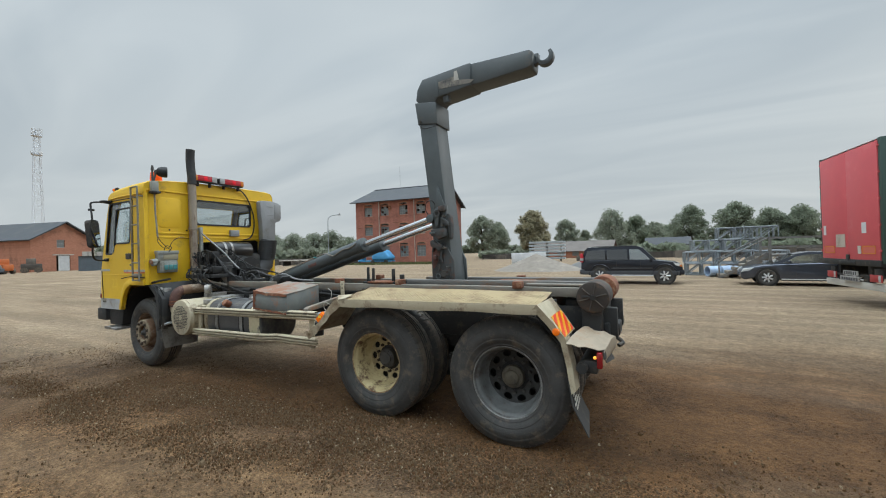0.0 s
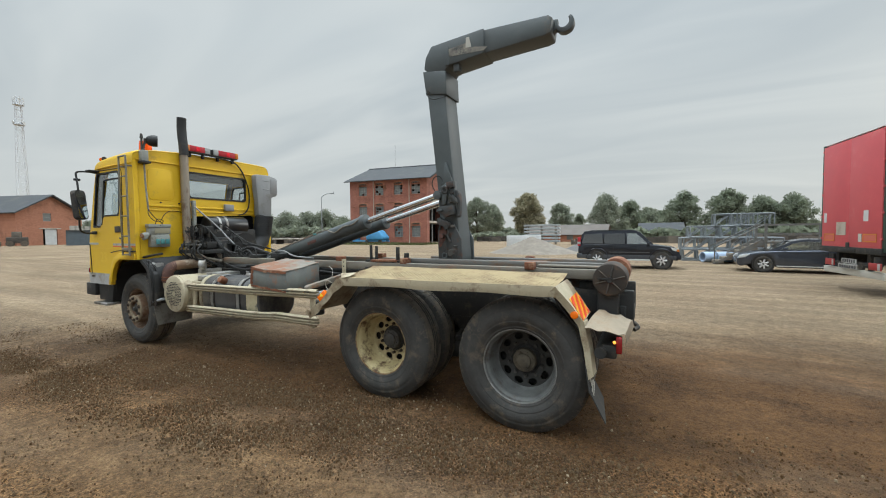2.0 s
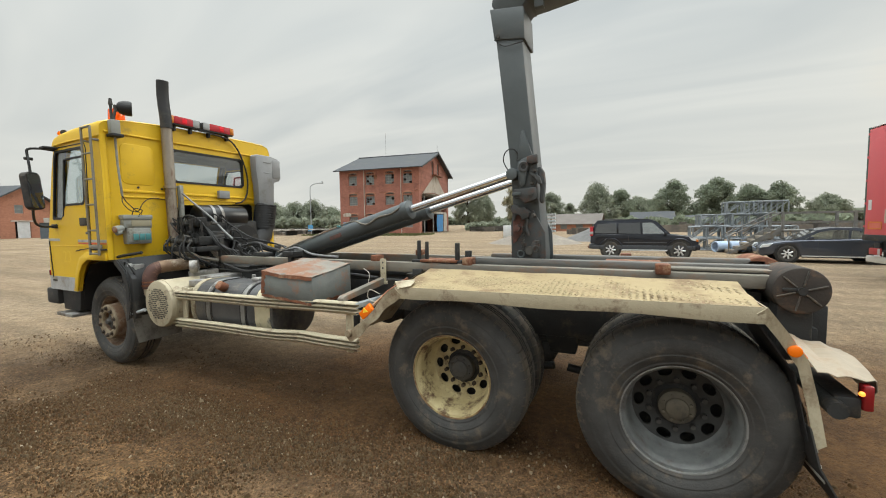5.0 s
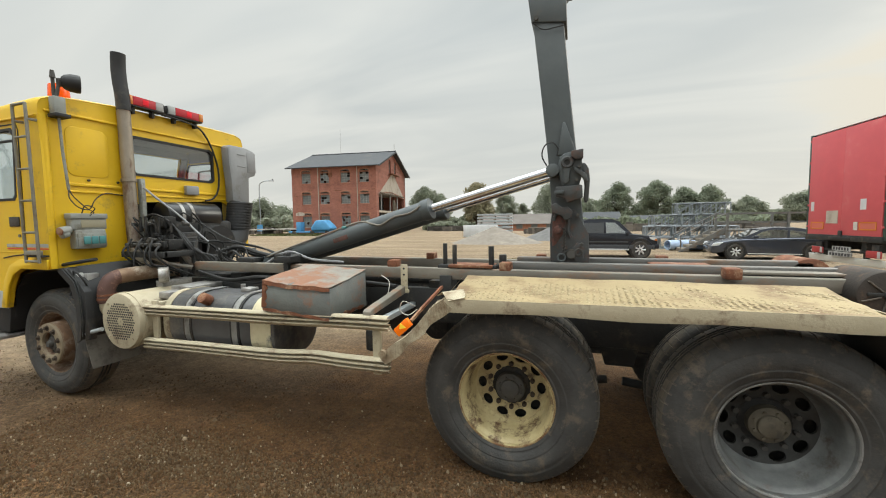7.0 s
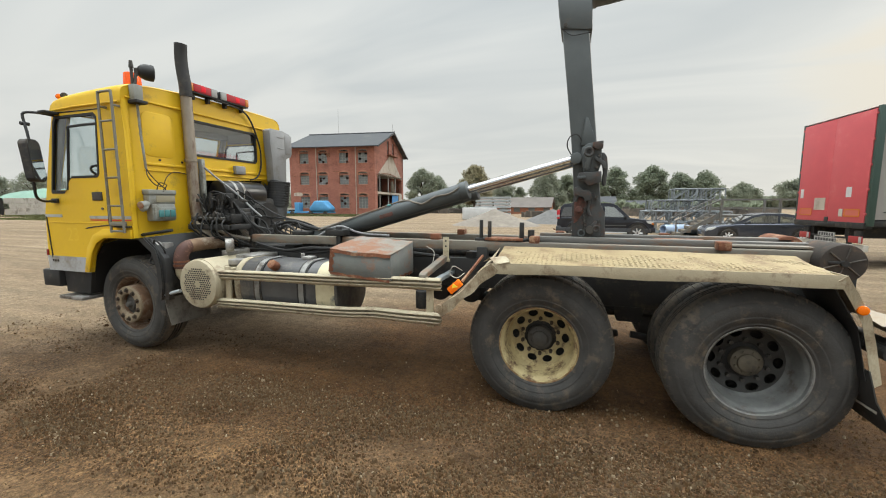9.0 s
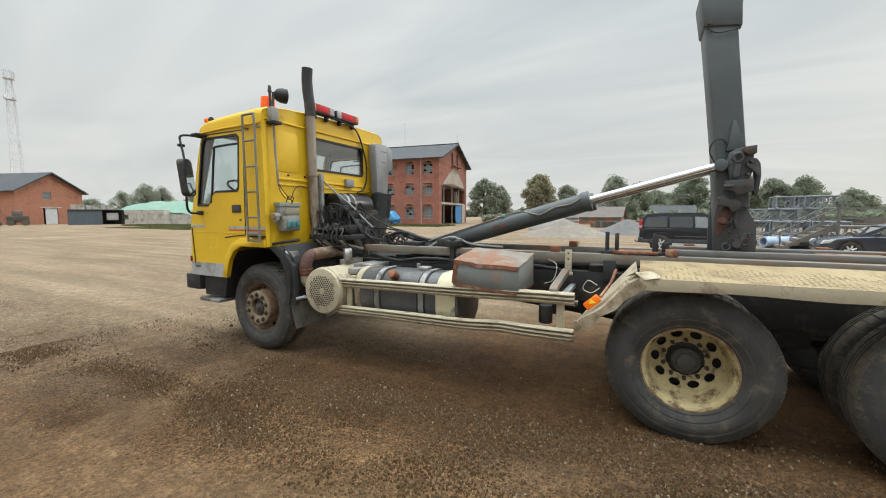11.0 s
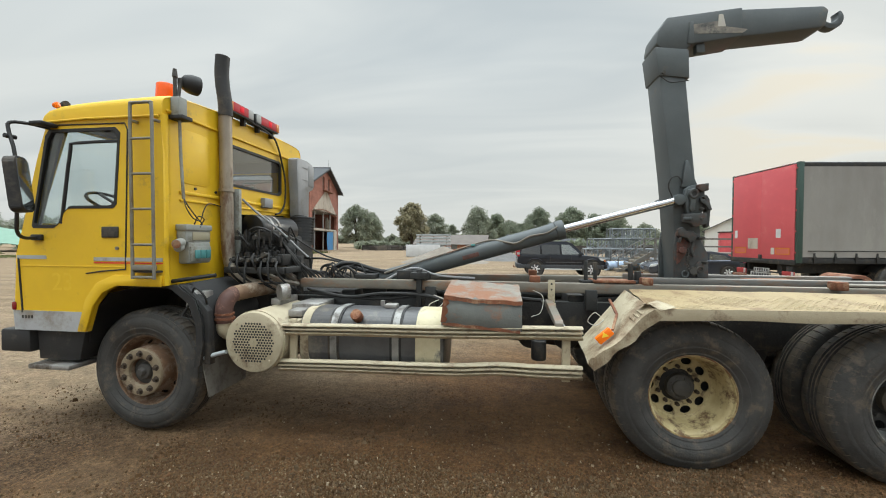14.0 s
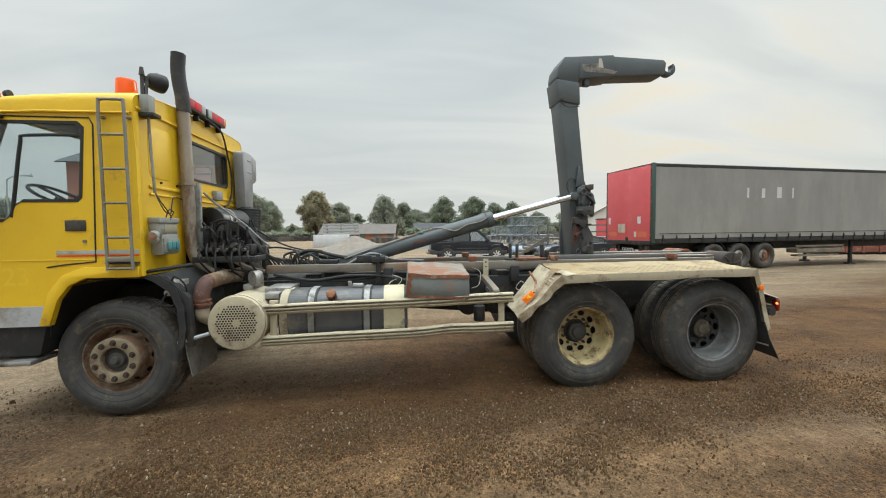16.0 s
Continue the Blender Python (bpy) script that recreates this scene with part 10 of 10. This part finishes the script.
scrap("scrap_row", "low row of mixed scrap and timber", 105.5, 112, 72, 0.9, 40, 2)
scrap("scrap_row", "low row of mixed scrap and stone", 93, 99, 52, 0.8, 24, 3)
scrap("scrap_row", "low row of grey stone slabs and boards", 133, 142, 76, 1.1, 50, 4)
scrap("scrap_row", "parked implements behind the steel yard", 70, 92, 60, 1.3, 40, 5)
for k in range(3):
    b = thing("flat_wagon", "low grey flat wagon deck on trestles", "wagon", group="flat wagons by the lamp")
    part("deck", Sh().box(0, 5.5, 0, 2.0, 0.75, 0.95, 0.02), M_CONCRETE, b)
    for x in (0.6, 4.7):
        part("trestle", Sh().box(x, x + 0.2, 0.1, 1.9, 0, 0.75), M_CHASSIS, b)
    b.matrix_basis = Matrix.Translation((-52 + 3.4 * k, 40.0 + 2.2 * k, 0)) @ Matrix.Rotation(radians(12), 4, "Z")
hop = thing("blue_hopper", "bright blue machine hopper in front of the mill", "hopper")
part("hopper", Sh().prism([(0, 1.0), (0.9, 2.15), (2.3, 2.15), (3.4, 1.0), (3.2, 0.55), (0.2, 0.55)], "xz", 0, 2.0, 0.3, 3), M_BLUESTEEL, hop)
part("frame", Sh().box(-3.8, 3.4, 0.3, 0.6, 0.3, 0.55, 0.02).box(-3.8, 3.4, 1.5, 1.8, 0.3, 0.55, 0.02), M_BLUESTEEL, hop)
part("drawbar_box", Sh().box(-2.6, -1.8, 0.5, 1.5, 0.55, 1.9, 0.05), M_BLUESTEEL, hop)
for x in (-2.8, 0.2, 2.6):
    part("wheel", Sh().cyl((x, 0.1, 0.3), (x, 0.35, 0.3), 0.3, seg=16), M_RUBBER, hop)
hop.matrix_basis = Matrix.Translation((-36.6, 44.8, 0)) @ Matrix.Rotation(radians(6), 4, "Z")

# by the brick shed: lean-to, block wall with green cover, small machines
lean = thing("steel_leanto", "dark steel lean-to with an open bay", "shed")
part("back", Sh().box(0, 7.2, 3.2, 3.3, 0, 2.6), M_CHASSIS, lean)
part("roof", Sh().box(0, 7.2, -0.2, 3.3, 2.48, 2.6), M_ROOF, lean)
part("side_panel", Sh().box(0, 4.3, 0, 0.08, 0, 2.48), M_STEELBLUE, lean, "blue-grey steel panels")
part("post", Sh().box(6.9, 7.2, 0, 0.2, 0, 2.48), M_CHASSIS, lean)
# rear of a white van standing in the open bay
part("white_van_rear", Sh().box(4.9, 6.5, 0.4, 2.0, 0.75, 2.05, 0.15), M_WHITESHEET, lean)
lean.matrix_basis = Matrix.Translation((-84.7, 25.2, 0)) @ Matrix.Rotation(radians(72), 4, "Z")
wall = thing("block_wall", "pale stacked concrete block wall", "wall")
for k in range(9):
    for z in range(3):
        if not (z == 2 and k > 4) and not (z == 1 and k > 7):
            part("block", Sh().box(1.85 * k + 0.9 * (z % 2), 1.85 * k + 1.8 + 0.9 * (z % 2), 0, 0.9, 0.78 * z, 0.78 * z + 0.76, 0.02), M_CONCRETE, wall, "", 0)
wall.matrix_basis = Matrix.Translation((-82.2, 32.0, 0)) @ Matrix.Rotation(radians(12), 4, "Z") @ Matrix.Scale(1.1, 4, (0, 0, 1))
for k in range(3):
    b = thing("concrete_block", "pale concrete block stacked behind the lean-to", "block", group="blocks behind the lean-to")
    part("block", Sh().box(0, 1.8, 0, 1.0, 0, 3.5 - 0.12 * (k % 2), 0.03), M_CONCRETE, b, "", 0)
    b.matrix_basis = Matrix.Translation((-90.4 + 0.75 * k, 27.6 + 1.85 * k, 0)) @ Matrix.Rotation(radians(68), 4, "Z")
cover = whole("green_cover", Sh().plate([[(-87.5 + 1.8 * k, 32.6 + 0.34 * k + 2.2 * j, max(0.2, (2.3 + 1.9 * math.sin(math.pi * min(1, j / 3.2) / 1.4)) * min(1, 0.9 + 0.05 * k, 0.35 + 0.075 * (15 - k)) + 0.12 * math.sin(2.3 * k + j))) for j in range(5)] for k in range(16)], 0.05), M_GREENTARP, "pale green sheet over a heap behind the wall", "cover", "", "", 60)
for k, (x, y, rot, material, label) in enumerate(((-88.5, 17.2, 20, M_ORANGE, "small orange machine beside the brick shed"), (-89.0, 20.6, 70, M_SCRAP, "dark wheel loader tyre and frame"))):
    g = thing("yard_machine", label, "machine")
    part("body", Sh().box(-1.2, 1.2, -0.7, 0.7, 0.5, 1.5, 0.1).box(-0.6, 0.5, -0.6, 0.6, 1.4, 2.4, 0.1), material, g)
    for a in (-0.8, 0.8):
        part("wheel", Sh().cyl((a, -0.9, 0.45), (a, -0.6, 0.45), 0.45, seg=16), M_RUBBER, g)
        part("wheel", Sh().cyl((a, 0.6, 0.45), (a, 0.9, 0.45), 0.45, seg=16), M_RUBBER, g)
    g.matrix_basis = Matrix.Translation((x, y, 0)) @ Matrix.Rotation(radians(rot), 4, "Z")
far_car = thing("hatchback", "small grey-blue hatchback by the brick shed", "car")
part("body", Sh().prism([(-1.9, 0.3), (-1.95, 0.8), (-1.7, 0.95), (1.2, 0.9), (1.9, 0.75), (1.95, 0.3)], "xz", -0.8, 0.8, 0.08), M_STEELBLUE, far_car)
part("greenhouse", Sh().prism([(-1.75, 0.9), (-1.5, 1.4), (0.3, 1.45), (1.1, 0.9)], "xz", -0.7, 0.7, 0.08), M_PANE, far_car)
for a in (-1.2, 1.2):
    for b in (-0.8, 0.62):
        part("wheel", Sh().cyl((a, b, 0.3), (a, b + 0.18, 0.3), 0.3, seg=16), M_RUBBER, far_car)
far_car.matrix_basis = Matrix.Translation((-86.5, 15.8, 0)) @ Matrix.Rotation(radians(150), 4, "Z")
